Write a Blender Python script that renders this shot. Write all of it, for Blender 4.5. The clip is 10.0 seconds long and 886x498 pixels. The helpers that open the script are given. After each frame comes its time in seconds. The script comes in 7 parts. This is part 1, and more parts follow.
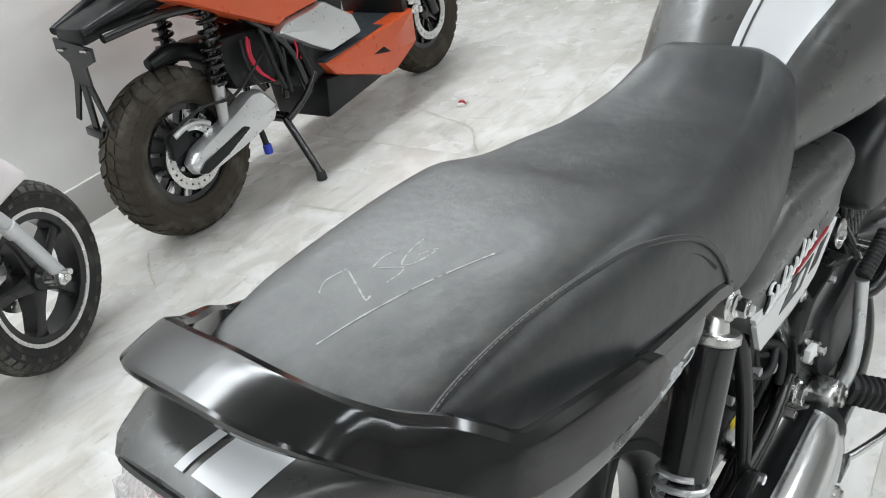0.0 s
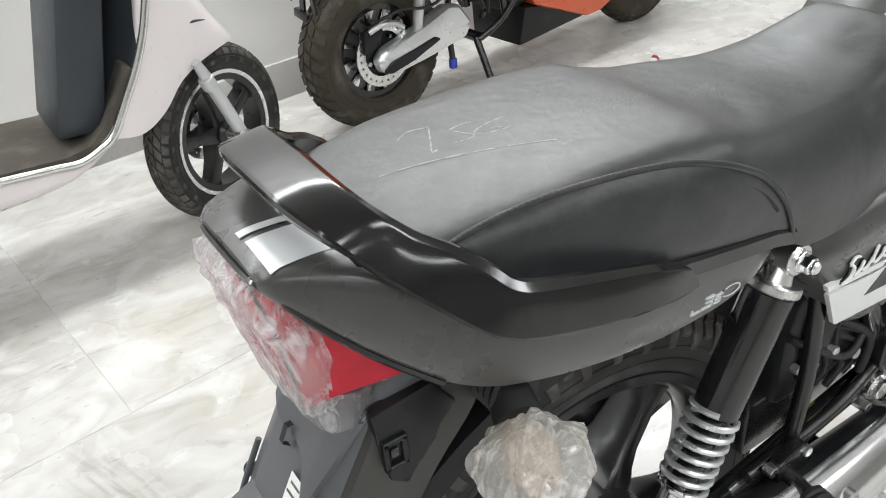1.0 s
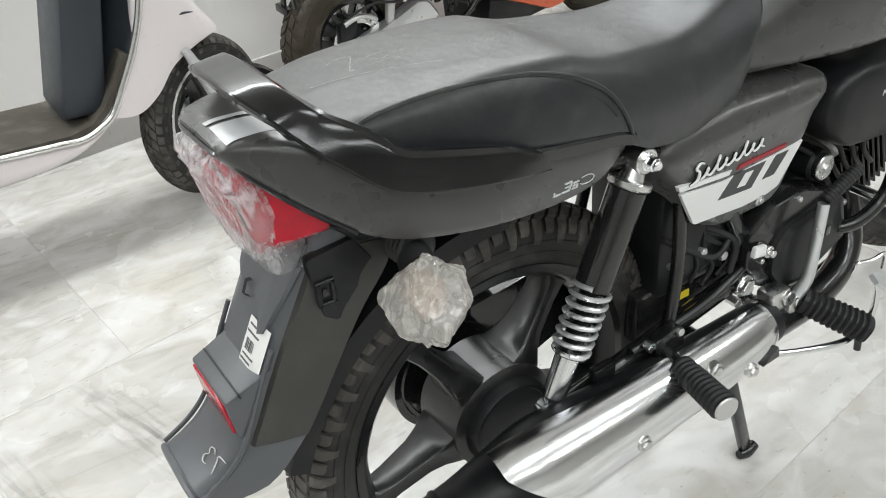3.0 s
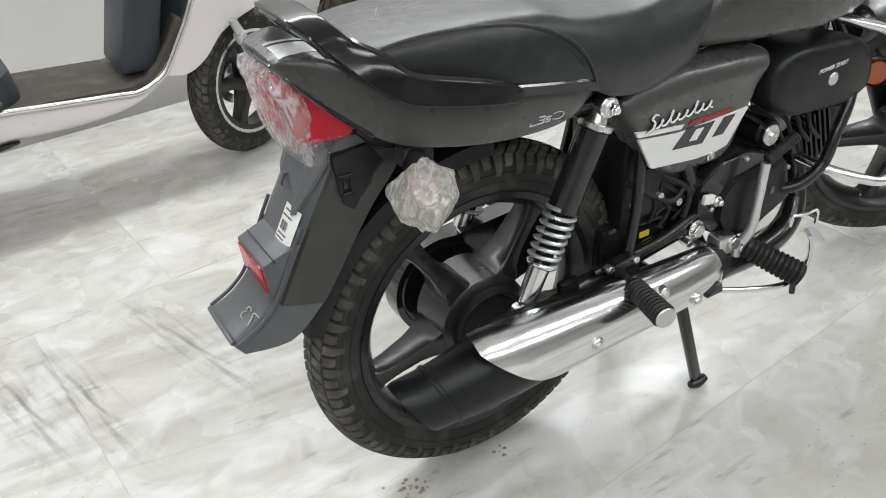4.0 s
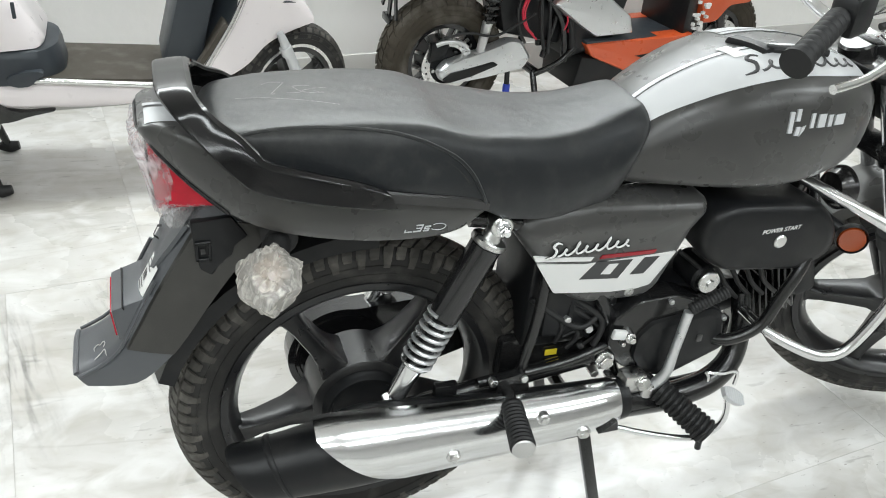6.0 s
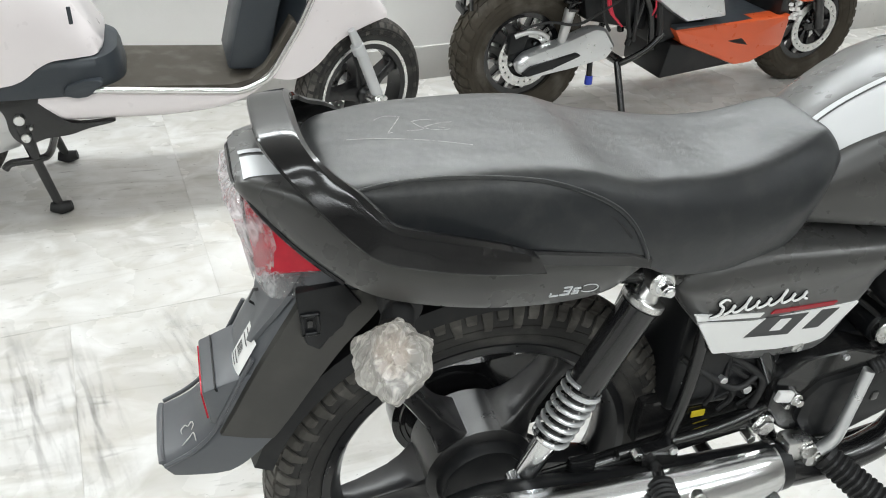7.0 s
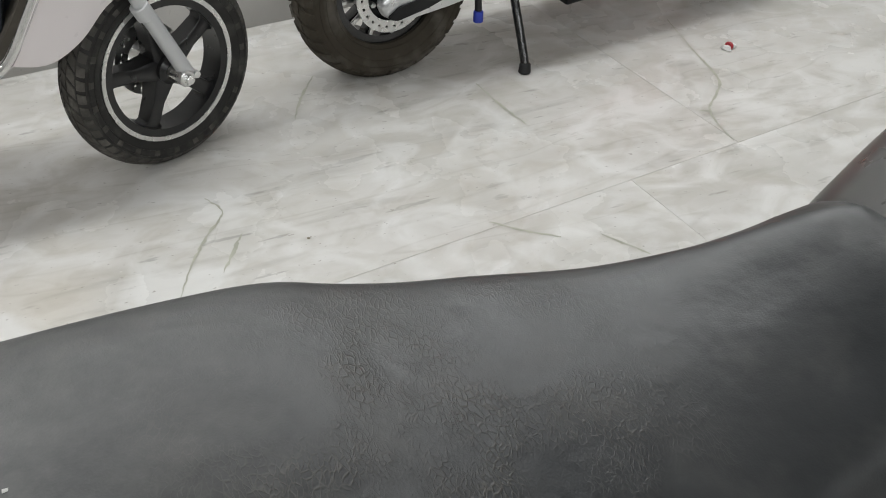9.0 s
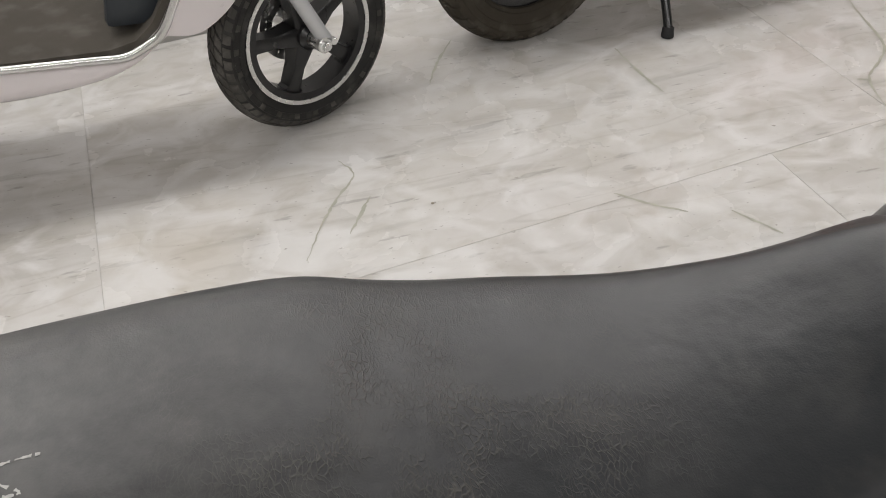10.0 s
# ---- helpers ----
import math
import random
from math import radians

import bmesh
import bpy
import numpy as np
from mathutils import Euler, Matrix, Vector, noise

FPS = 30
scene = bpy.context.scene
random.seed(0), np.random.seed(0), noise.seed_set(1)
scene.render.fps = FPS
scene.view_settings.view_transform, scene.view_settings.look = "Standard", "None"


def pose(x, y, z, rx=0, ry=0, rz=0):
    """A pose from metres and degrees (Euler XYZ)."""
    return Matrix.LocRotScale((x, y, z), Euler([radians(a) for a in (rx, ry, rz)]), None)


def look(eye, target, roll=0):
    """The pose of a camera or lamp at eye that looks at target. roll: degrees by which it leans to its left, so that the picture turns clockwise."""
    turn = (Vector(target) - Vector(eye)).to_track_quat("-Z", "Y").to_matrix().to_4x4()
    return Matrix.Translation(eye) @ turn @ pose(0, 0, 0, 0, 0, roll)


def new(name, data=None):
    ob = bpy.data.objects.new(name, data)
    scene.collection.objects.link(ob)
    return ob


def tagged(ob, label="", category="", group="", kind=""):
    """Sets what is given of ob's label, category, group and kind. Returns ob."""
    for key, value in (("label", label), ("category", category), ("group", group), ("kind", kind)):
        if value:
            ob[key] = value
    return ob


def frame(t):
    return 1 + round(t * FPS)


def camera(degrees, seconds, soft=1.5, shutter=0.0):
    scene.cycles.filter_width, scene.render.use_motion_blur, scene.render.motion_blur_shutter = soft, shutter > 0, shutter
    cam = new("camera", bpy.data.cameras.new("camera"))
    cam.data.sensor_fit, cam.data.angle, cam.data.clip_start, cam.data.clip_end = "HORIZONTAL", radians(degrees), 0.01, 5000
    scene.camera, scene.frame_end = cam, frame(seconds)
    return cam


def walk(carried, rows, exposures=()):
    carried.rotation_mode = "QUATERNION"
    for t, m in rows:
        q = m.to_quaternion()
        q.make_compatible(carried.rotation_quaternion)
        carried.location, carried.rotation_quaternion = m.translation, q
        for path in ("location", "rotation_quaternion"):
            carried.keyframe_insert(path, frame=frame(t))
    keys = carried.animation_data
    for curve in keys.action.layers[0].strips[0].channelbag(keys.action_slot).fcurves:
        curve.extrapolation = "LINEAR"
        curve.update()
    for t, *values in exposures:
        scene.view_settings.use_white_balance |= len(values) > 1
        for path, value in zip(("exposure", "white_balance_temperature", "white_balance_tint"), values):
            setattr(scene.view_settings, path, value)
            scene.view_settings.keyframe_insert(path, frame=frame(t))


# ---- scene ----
cam = camera(55.3, 10.0, soft=1.0)
PATH = [
    (0, (-0.387, -0.382, 1.201), (0.587, 0.577, 0.369), -10.7),
    (0.5, (-0.343, -0.485, 1.153), (0.411, 0.624, 0.280), -4.9),
    (1, (-0.389, -0.513, 1.175), (0.303, 0.634, 0.300), -4.8),
    (1.5, (-0.472, -0.529, 1.182), (0.239, 0.608, 0.310), -4.5),
    (2, (-0.483, -0.532, 1.194), (0.335, 0.522, 0.311), -5.6),
    (2.5, (-0.494, -0.584, 1.194), (0.329, 0.469, 0.315), -5.5),
    (2.7, (-0.460, -0.668, 1.191), (0.300, 0.439, 0.321), -6.7),
    (3.8, (-0.551, -0.985, 1.204), (0.091, 0.206, 0.351), -4.5),
    (4, (-0.590, -1.040, 1.215), (0.084, 0.137, 0.366), -3.0),
    (4.5, (-0.585, -1.133, 1.233), (0.138, 0.038, 0.417), 3.4),
    (5, (-0.453, -1.141, 1.311), (0.148, 0.088, 0.481), 2.2),
    (5.2, (-0.377, -1.137, 1.330), (0.175, 0.109, 0.491), 3.0),
    (6.3, (-0.231, -1.086, 1.327), (0.253, 0.183, 0.482), 6.1),
    (6.5, (-0.246, -1.007, 1.318), (0.203, 0.264, 0.456), 5.2),
    (7, (-0.284, -0.855, 1.301), (0.127, 0.414, 0.418), 3.2),
    (7.5, (-0.219, -0.688, 1.265), (0.161, 0.575, 0.359), 1.5),
    (8, (-0.136, -0.554, 1.228), (0.227, 0.709, 0.316), 1.8),
    (8.2, (-0.106, -0.472, 1.211), (0.257, 0.783, 0.287), 1.6),
    (8.5, (-0.050, -0.343, 1.198), (0.382, 0.856, 0.230), 2.1),
    (9, (0.070, -0.222, 1.163), (0.590, 0.886, 0.132), 2.3),
    (9.5, (0.157, -0.198, 1.142), (0.547, 0.928, 0.074), 0.9),
    (10, (0.145, -0.246, 1.197), (0.366, 0.904, 0.107), -4.7),
]
walk(cam, [(t, look(eye, target, roll)) for t, eye, target, roll in PATH],
     [(0.0, 0.16, 6300, 9), (1.0, 0.30, 6500, 10), (2.0, 0.3, 6500, 9), (2.6, 0.25, 6500, 9), (4.5, 0.05, 6500, 10), (5.2, 0.1, 6450, 8), (6.3, 0.3, 6400, 7), (7.5, 0.22, 6450, 9), (8.0, 0.18, 6450, 9), (8.6, 0.16, 6500, 9), (9.0, -0.32, 6550, 10), (10.0, -0.38, 6850, 15)])

# ---- light: a white showroom with lamps in its ceiling ----
world = bpy.data.worlds.new("world")
scene.world = world
world.use_nodes = True
world.node_tree.nodes["Background"].inputs[0].default_value = (0.8, 0.85, 0.9, 1)
world.node_tree.nodes["Background"].inputs[1].default_value = 0.3
scene.view_settings.exposure = 0.0
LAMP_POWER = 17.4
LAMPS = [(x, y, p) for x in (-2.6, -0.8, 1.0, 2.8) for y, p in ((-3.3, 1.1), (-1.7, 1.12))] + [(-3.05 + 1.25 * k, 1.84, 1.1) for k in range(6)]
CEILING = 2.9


# ---- small tools ----
def part(name, bm, material, parent=None, label="", smooth=40):
    """Links a bmesh as one mesh object, under a thing or a part."""
    me = bpy.data.meshes.new(name)
    bmesh.ops.recalc_face_normals(bm, faces=bm.faces)
    bm.to_mesh(me)
    bm.free()
    me.materials.append(material)
    if smooth:
        me.polygons.foreach_set("use_smooth", [True] * len(me.polygons))
        me.set_sharp_from_angle(angle=radians(smooth))
    ob = new(name, me)
    ob.parent = parent
    if label:
        ob["label"] = label
    return ob


def thing(name, m, label, category, group=""):
    ob = new(name)
    ob.matrix_basis = m
    return tagged(ob, label, category, group)


def loft(rings, closed=True, caps=True, bm=None):
    """A skin over rings of the same number of points."""
    bm = bm or bmesh.new()
    vs = [[bm.verts.new(p) for p in ring] for ring in rings]
    n = len(rings[0])
    for a, b in zip(vs, vs[1:]):
        for i in range(n if closed else n - 1):
            j = (i + 1) % n
            bm.faces.new((a[i], a[j], b[j], b[i]))
    if caps and closed:
        bm.faces.new(vs[0])
        bm.faces.new(list(reversed(vs[-1])))
    return bm


def smooth_path(pts, steps=6, closed=False):
    """A Catmull-Rom curve through the points."""
    P = [Vector(p) for p in pts]
    n = len(P)
    out = []
    for i in range(n if closed else n - 1):
        p0 = P[(i - 1) % n] if closed or i > 0 else P[0]
        p1, p2 = P[i], P[(i + 1) % n]
        p3 = P[(i + 2) % n] if closed or i + 2 < n else P[-1]
        for k in range(steps):
            t = k / steps
            out.append(0.5 * ((2 * p1) + (p2 - p0) * t + (2 * p0 - 5 * p1 + 4 * p2 - p3) * t * t + (3 * p1 - p0 - 3 * p2 + p3) * t ** 3))
    if not closed:
        out.append(P[-1])
    return out


def tube(pts, r, n=12, steps=6, bm=None, smooth=True):
    """A round bar along a path; r is a radius or one radius a point."""
    path = smooth_path(pts, steps) if smooth and len(pts) > 2 else [Vector(p) for p in pts]
    m = len(path)
    if isinstance(r, (int, float)):
        rad = [r] * m
    else:
        rad = [float(v) for v in np.interp(np.linspace(0, len(r) - 1, m), range(len(r)), r)]
    rings = []
    side = None
    for i, p in enumerate(path):
        d = (path[min(i + 1, m - 1)] - path[max(i - 1, 0)]).normalized()
        if side is None:
            side = d.orthogonal().normalized()
        side = (side - d * side.dot(d)).normalized()
        up = d.cross(side)
        rings.append([p + rad[i] * (math.cos(a) * side + math.sin(a) * up) for a in [2 * math.pi * k / n for k in range(n)]])
    return loft(rings, bm=bm)


def cyl(p0, p1, r0, r1=None, n=20, bevel=0.0, bm=None):
    """A round bar with chamfered ends."""
    p0, p1 = Vector(p0), Vector(p1)
    r1 = r0 if r1 is None else r1
    d = (p1 - p0).normalized()
    s = d.orthogonal().normalized()
    u = d.cross(s)
    prof = [(p0, r0), (p1, r1)]
    if bevel:
        prof = [(p0, r0 - bevel), (p0 + d * bevel, r0), (p1 - d * bevel, r1), (p1, r1 - bevel)]
    rings = [[p + r * (math.cos(a) * s + math.sin(a) * u) for a in [2 * math.pi * k / n for k in range(n)]] for p, r in prof]
    return loft(rings, bm=bm)


def turned(profile, centre=(0, 0, 0), axis="y", n=48, closed=False, bm=None):
    """Turns a profile of (along, radius) round an axis."""
    cx, cy, cz = centre
    rings = []
    for k in range(n):
        a = 2 * math.pi * k / n
        c, s = math.cos(a), math.sin(a)
        if axis == "y":
            rings.append([(cx + r * c, cy + h, cz + r * s) for h, r in profile])
        elif axis == "x":
            rings.append([(cx + h, cy + r * c, cz + r * s) for h, r in profile])
        else:
            rings.append([(cx + r * c, cy + r * s, cz + h) for h, r in profile])
    rings.append(rings[0])
    bm = bm or bmesh.new()
    vs = [[bm.verts.new(p) for p in ring] for ring in rings[:-1]]
    vs.append(vs[0])
    m = len(profile)
    for a, b in zip(vs, vs[1:]):
        for i in range(m if closed else m - 1):
            j = (i + 1) % m
            bm.faces.new((a[i], a[j], b[j], b[i]))
    if not closed:
        for i in (0, m - 1):
            if profile[i][1] > 1e-5:
                bm.faces.new([v[i] for v in vs[:-1]])
    bmesh.ops.remove_doubles(bm, verts=bm.verts, dist=1e-6)
    return bm


def slab(outline, y0, y1, bevel=0.004, seg=2, bm=None, bulge=0.0):
    """A plate with an outline in x and z between two depths y, its rims rounded."""
    own = bmesh.new()
    a = [own.verts.new((x, y0, z)) for x, z in outline]
    b = [own.verts.new((x, y1, z)) for x, z in outline]
    n = len(outline)
    fa = own.faces.new(a)
    fb = own.faces.new(list(reversed(b)))
    for i in range(n):
        own.faces.new((a[i], b[i], b[(i + 1) % n], a[(i + 1) % n]))
    if bevel:
        rim = list(fa.edges) + list(fb.edges)
        bmesh.ops.bevel(own, geom=rim, offset=bevel, segments=seg, affect="EDGES", profile=0.5, clamp_overlap=True)
    if bm is None:
        return own
    me = bpy.data.meshes.new("tmp")
    own.to_mesh(me)
    own.free()
    bm.from_mesh(me)
    bpy.data.meshes.remove(me)
    return bm


def box(x0, x1, y0, y1, z0, z1, bevel=0.0, seg=2, m=None, bm=None):
    own = bmesh.new()
    bmesh.ops.create_cube(own, size=1)
    for v in own.verts:
        v.co = ((x0 + x1) / 2 + v.co.x * (x1 - x0), (y0 + y1) / 2 + v.co.y * (y1 - y0), (z0 + z1) / 2 + v.co.z * (z1 - z0))
    if bevel:
        bmesh.ops.bevel(own, geom=list(own.edges), offset=bevel, segments=seg, affect="EDGES", profile=0.5)
    if m is not None:
        bmesh.ops.transform(own, matrix=m, verts=own.verts)
    if bm is None:
        return own
    me = bpy.data.meshes.new("tmp")
    own.to_mesh(me)
    own.free()
    bm.from_mesh(me)
    bpy.data.meshes.remove(me)
    return bm


def add(bm, other):
    """Joins a bmesh into another."""
    me = bpy.data.meshes.new("tmp")
    other.to_mesh(me)
    other.free()
    bm.from_mesh(me)
    bpy.data.meshes.remove(me)
    return bm


def rounded(pts, r=0.01, k=4):
    """An outline with its corners rounded."""
    out = []
    n = len(pts)
    for i in range(n):
        p = Vector(pts[i])
        a, b = Vector(pts[i - 1]) - p, Vector(pts[(i + 1) % n]) - p
        d = min(r, a.length * 0.45, b.length * 0.45)
        s, e = p + a.normalized() * d, p + b.normalized() * d
        for j in range(k + 1):
            t = j / k
            out.append(tuple((1 - t) ** 2 * s + 2 * t * (1 - t) * p + t * t * e))
    return out


def curve_at(table, x):
    """Reads a smooth table of (x, value, value ...)."""
    t = sorted(table)
    xs = [r[0] for r in t]
    i = max(0, min(len(xs) - 2, sum(1 for v in xs if v <= x) - 1))
    u = (x - xs[i]) / (xs[i + 1] - xs[i])
    out = []
    for k in range(1, len(t[0])):
        p1, p2 = t[i][k], t[i + 1][k]
        h = xs[i + 1] - xs[i]
        m1 = (p2 - t[i - 1][k]) / (xs[i + 1] - xs[i - 1]) * h if i > 0 else p2 - p1
        m2 = (t[i + 2][k] - p1) / (xs[i + 2] - xs[i]) * h if i + 2 < len(t) else p2 - p1
        out.append((2 * u ** 3 - 3 * u * u + 1) * p1 + (u ** 3 - 2 * u * u + u) * m1 + (3 * u * u - 2 * u ** 3) * p2 + (u ** 3 - u * u) * m2)
    return out


# ---- materials ----
def material(name, colour, rough=0.5, metal=0.0, vary=0.12, size=6.0, grain=0.0, grain_size=400.0, coat=0.0, rough_vary=0.08, dust=0.0, dust_size=14.0, bump=0.0, bump_size=30.0, sheen=0.0, shine=0.5):
    """A surface with broad patches, fine grain and wear at real size."""
    m = bpy.data.materials.new(name)
    m.use_nodes = True
    nt = m.node_tree
    b = nt.nodes["Principled BSDF"]
    b.inputs["Metallic"].default_value = metal
    b.inputs["Coat Weight"].default_value = coat
    b.inputs["Coat Roughness"].default_value = 0.06
    b.inputs["Sheen Weight"].default_value = sheen
    b.inputs["Specular IOR Level"].default_value = shine
    b.inputs["Sheen Roughness"].default_value = 0.45
    co = nt.nodes.new("ShaderNodeTexCoord")

    def noisy(scale, detail=4):
        t = nt.nodes.new("ShaderNodeTexNoise")
        t.inputs["Scale"].default_value = scale
        t.inputs["Detail"].default_value = detail
        nt.links.new(co.outputs["Object"], t.inputs["Vector"])
        return t

    broad = noisy(size)
    ramp = nt.nodes.new("ShaderNodeMixRGB")
    ramp.inputs[1].default_value = (*[c * (1 - vary) for c in colour], 1)
    ramp.inputs[2].default_value = (*[min(1, c * (1 + vary)) for c in colour], 1)
    nt.links.new(broad.outputs["Fac"], ramp.inputs[0])
    last = ramp.outputs[0]
    if dust:
        d = noisy(dust_size, 8)
        cut = nt.nodes.new("ShaderNodeMapRange")
        cut.inputs[1].default_value, cut.inputs[2].default_value = 0.5, 0.75
        cut.inputs[4].default_value = dust
        nt.links.new(d.outputs["Fac"], cut.inputs[0])
        over = nt.nodes.new("ShaderNodeMixRGB")
        over.inputs[2].default_value = (0.32, 0.3, 0.27, 1)
        nt.links.new(cut.outputs[0], over.inputs[0])
        nt.links.new(last, over.inputs[1])
        last = over.outputs[0]
    nt.links.new(last, b.inputs["Base Color"])
    rr = nt.nodes.new("ShaderNodeMapRange")
    rr.inputs[3].default_value, rr.inputs[4].default_value = max(0.01, rough - rough_vary), min(1, rough + rough_vary)
    r2 = noisy(size * 5, 6)
    nt.links.new(r2.outputs["Fac"], rr.inputs[0])
    nt.links.new(rr.outputs[0], b.inputs["Roughness"])
    normal = None
    for amount, scale in ((bump, bump_size), (grain, grain_size)):
        if amount:
            t = noisy(scale, 3)
            bp = nt.nodes.new("ShaderNodeBump")
            bp.inputs["Strength"].default_value = amount
            bp.inputs["Distance"].default_value = 0.6 / scale
            nt.links.new(t.outputs["Fac"], bp.inputs["Height"])
            if normal is not None:
                nt.links.new(normal, bp.inputs["Normal"])
            normal = bp.outputs[0]
    if normal is not None:
        nt.links.new(normal, b.inputs["Normal"])
    return m


M = {}
M["vinyl"] = material("seat_vinyl", (0.0172, 0.0190, 0.0208), 0.38, grain=0.18, grain_size=800, dust=0.05, dust_size=30, bump=0.08, bump_size=22, sheen=0.03, shine=0.46)


def wrinkled(m, centre, radius):
    """Adds fine crackled wrinkles and rubbed threads to a surface round one place."""
    nt = m.node_tree
    b = nt.nodes["Principled BSDF"]
    co = nt.nodes.new("ShaderNodeTexCoord")
    crack = nt.nodes.new("ShaderNodeTexVoronoi")
    crack.feature = "DISTANCE_TO_EDGE"
    crack.inputs["Scale"].default_value = 1.0
    mp = nt.nodes.new("ShaderNodeMapping")
    mp.inputs["Scale"].default_value = (420, 150, 260)
    mp.inputs["Rotation"].default_value = (0, 0, radians(25))
    wob = nt.nodes.new("ShaderNodeTexNoise")
    wob.inputs["Scale"].default_value = 60
    mix = nt.nodes.new("ShaderNodeMixRGB")
    mix.blend_type, mix.inputs[0].default_value = "ADD", 0.012
    nt.links.new(co.outputs["Object"], wob.inputs["Vector"])
    nt.links.new(co.outputs["Object"], mix.inputs[1])
    nt.links.new(wob.outputs["Color"], mix.inputs[2])
    nt.links.new(mix.outputs[0], mp.inputs["Vector"])
    nt.links.new(mp.outputs[0], crack.inputs["Vector"])
    line = nt.nodes.new("ShaderNodeMapRange")
    line.inputs[1].default_value, line.inputs[2].default_value, line.inputs[3].default_value, line.inputs[4].default_value = 0.0, 0.12, 1.0, 0.0
    nt.links.new(crack.outputs["Distance"], line.inputs[0])
    dist = nt.nodes.new("ShaderNodeVectorMath")
    dist.operation = "DISTANCE"
    dist.inputs[1].default_value = centre
    nt.links.new(co.outputs["Object"], dist.inputs[0])
    near = nt.nodes.new("ShaderNodeMapRange")
    near.inputs[1].default_value, near.inputs[2].default_value, near.inputs[3].default_value, near.inputs[4].default_value = radius * 0.25, radius, 1.0, 0.0
    nt.links.new(dist.outputs["Value"], near.inputs[0])
    blot = nt.nodes.new("ShaderNodeTexNoise")
    blot.inputs["Scale"].default_value, blot.inputs["Detail"].default_value = 22, 3
    nt.links.new(co.outputs["Object"], blot.inputs["Vector"])
    part_of = nt.nodes.new("ShaderNodeMapRange")
    part_of.inputs[1].default_value, part_of.inputs[2].default_value = 0.42, 0.6
    nt.links.new(blot.outputs["Fac"], part_of.inputs[0])
    m1 = nt.nodes.new("ShaderNodeMath")
    m1.operation = "MULTIPLY"
    nt.links.new(near.outputs[0], m1.inputs[0])
    nt.links.new(part_of.outputs[0], m1.inputs[1])
    m2 = nt.nodes.new("ShaderNodeMath")
    m2.operation = "MULTIPLY"
    nt.links.new(m1.outputs[0], m2.inputs[0])
    nt.links.new(line.outputs[0], m2.inputs[1])
    bp = nt.nodes.new("ShaderNodeBump")
    bp.inputs["Strength"].default_value, bp.inputs["Distance"].default_value = 0.30, 0.0010
    nt.links.new(m2.outputs[0], bp.inputs["Height"])
    old = b.inputs["Normal"].links[0].from_socket
    nt.links.new(old, bp.inputs["Normal"])
    nt.links.new(bp.outputs[0], b.inputs["Normal"])
    tone = nt.nodes.new("ShaderNodeMixRGB")
    tone.inputs[2].default_value = (0.10, 0.09, 0.075, 1)
    base = b.inputs["Base Color"].links[0].from_socket
    half = nt.nodes.new("ShaderNodeMath")
    half.operation = "MULTIPLY"
    half.inputs[1].default_value = 0.42
    nt.links.new(m2.outputs[0], half.inputs[0])
    nt.links.new(half.outputs[0], tone.inputs[0])
    nt.links.new(base, tone.inputs[1])
    # the top of the passenger's half is paler, in fine specks
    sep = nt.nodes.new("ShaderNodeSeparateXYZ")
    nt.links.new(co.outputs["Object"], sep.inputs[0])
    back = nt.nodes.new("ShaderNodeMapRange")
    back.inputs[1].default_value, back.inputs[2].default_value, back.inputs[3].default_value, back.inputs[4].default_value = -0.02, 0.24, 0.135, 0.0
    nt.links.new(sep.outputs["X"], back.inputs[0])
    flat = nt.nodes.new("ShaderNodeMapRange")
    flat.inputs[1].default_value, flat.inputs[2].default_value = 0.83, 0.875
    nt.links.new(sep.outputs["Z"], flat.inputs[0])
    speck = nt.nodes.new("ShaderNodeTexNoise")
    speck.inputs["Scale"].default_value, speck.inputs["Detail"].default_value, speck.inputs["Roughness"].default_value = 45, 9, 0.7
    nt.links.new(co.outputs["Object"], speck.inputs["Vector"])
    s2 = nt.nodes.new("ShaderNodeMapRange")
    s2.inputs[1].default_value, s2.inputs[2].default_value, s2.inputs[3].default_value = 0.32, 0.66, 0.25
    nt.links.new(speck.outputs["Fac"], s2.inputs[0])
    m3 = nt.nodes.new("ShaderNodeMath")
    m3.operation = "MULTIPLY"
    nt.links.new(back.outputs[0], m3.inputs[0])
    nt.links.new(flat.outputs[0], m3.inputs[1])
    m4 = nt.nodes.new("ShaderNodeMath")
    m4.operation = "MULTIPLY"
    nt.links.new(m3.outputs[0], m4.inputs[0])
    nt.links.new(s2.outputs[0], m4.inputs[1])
    paler = nt.nodes.new("ShaderNodeMixRGB")
    paler.inputs[2].default_value = (0.36, 0.345, 0.315, 1)
    nt.links.new(m4.outputs[0], paler.inputs[0])
    nt.links.new(tone.outputs[0], paler.inputs[1])
    nt.links.new(paler.outputs[0], b.inputs["Base Color"])


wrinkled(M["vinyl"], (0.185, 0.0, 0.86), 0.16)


def grazing_gloss(m, low, high):
    """Lets the gloss of a satin skin grow towards grazing angles."""
    nt = m.node_tree
    lw = nt.nodes.new("ShaderNodeLayerWeight")
    lw.inputs[0].default_value = 0.5
    r = nt.nodes.new("ShaderNodeMapRange")
    for k, v in zip((1, 2, 3, 4), (0.15, 0.5, low, high)):
        r.inputs[k].default_value = v
    nt.links.new(lw.outputs["Facing"], r.inputs[0])
    nt.links.new(r.outputs[0], nt.nodes["Principled BSDF"].inputs["Specular IOR Level"])


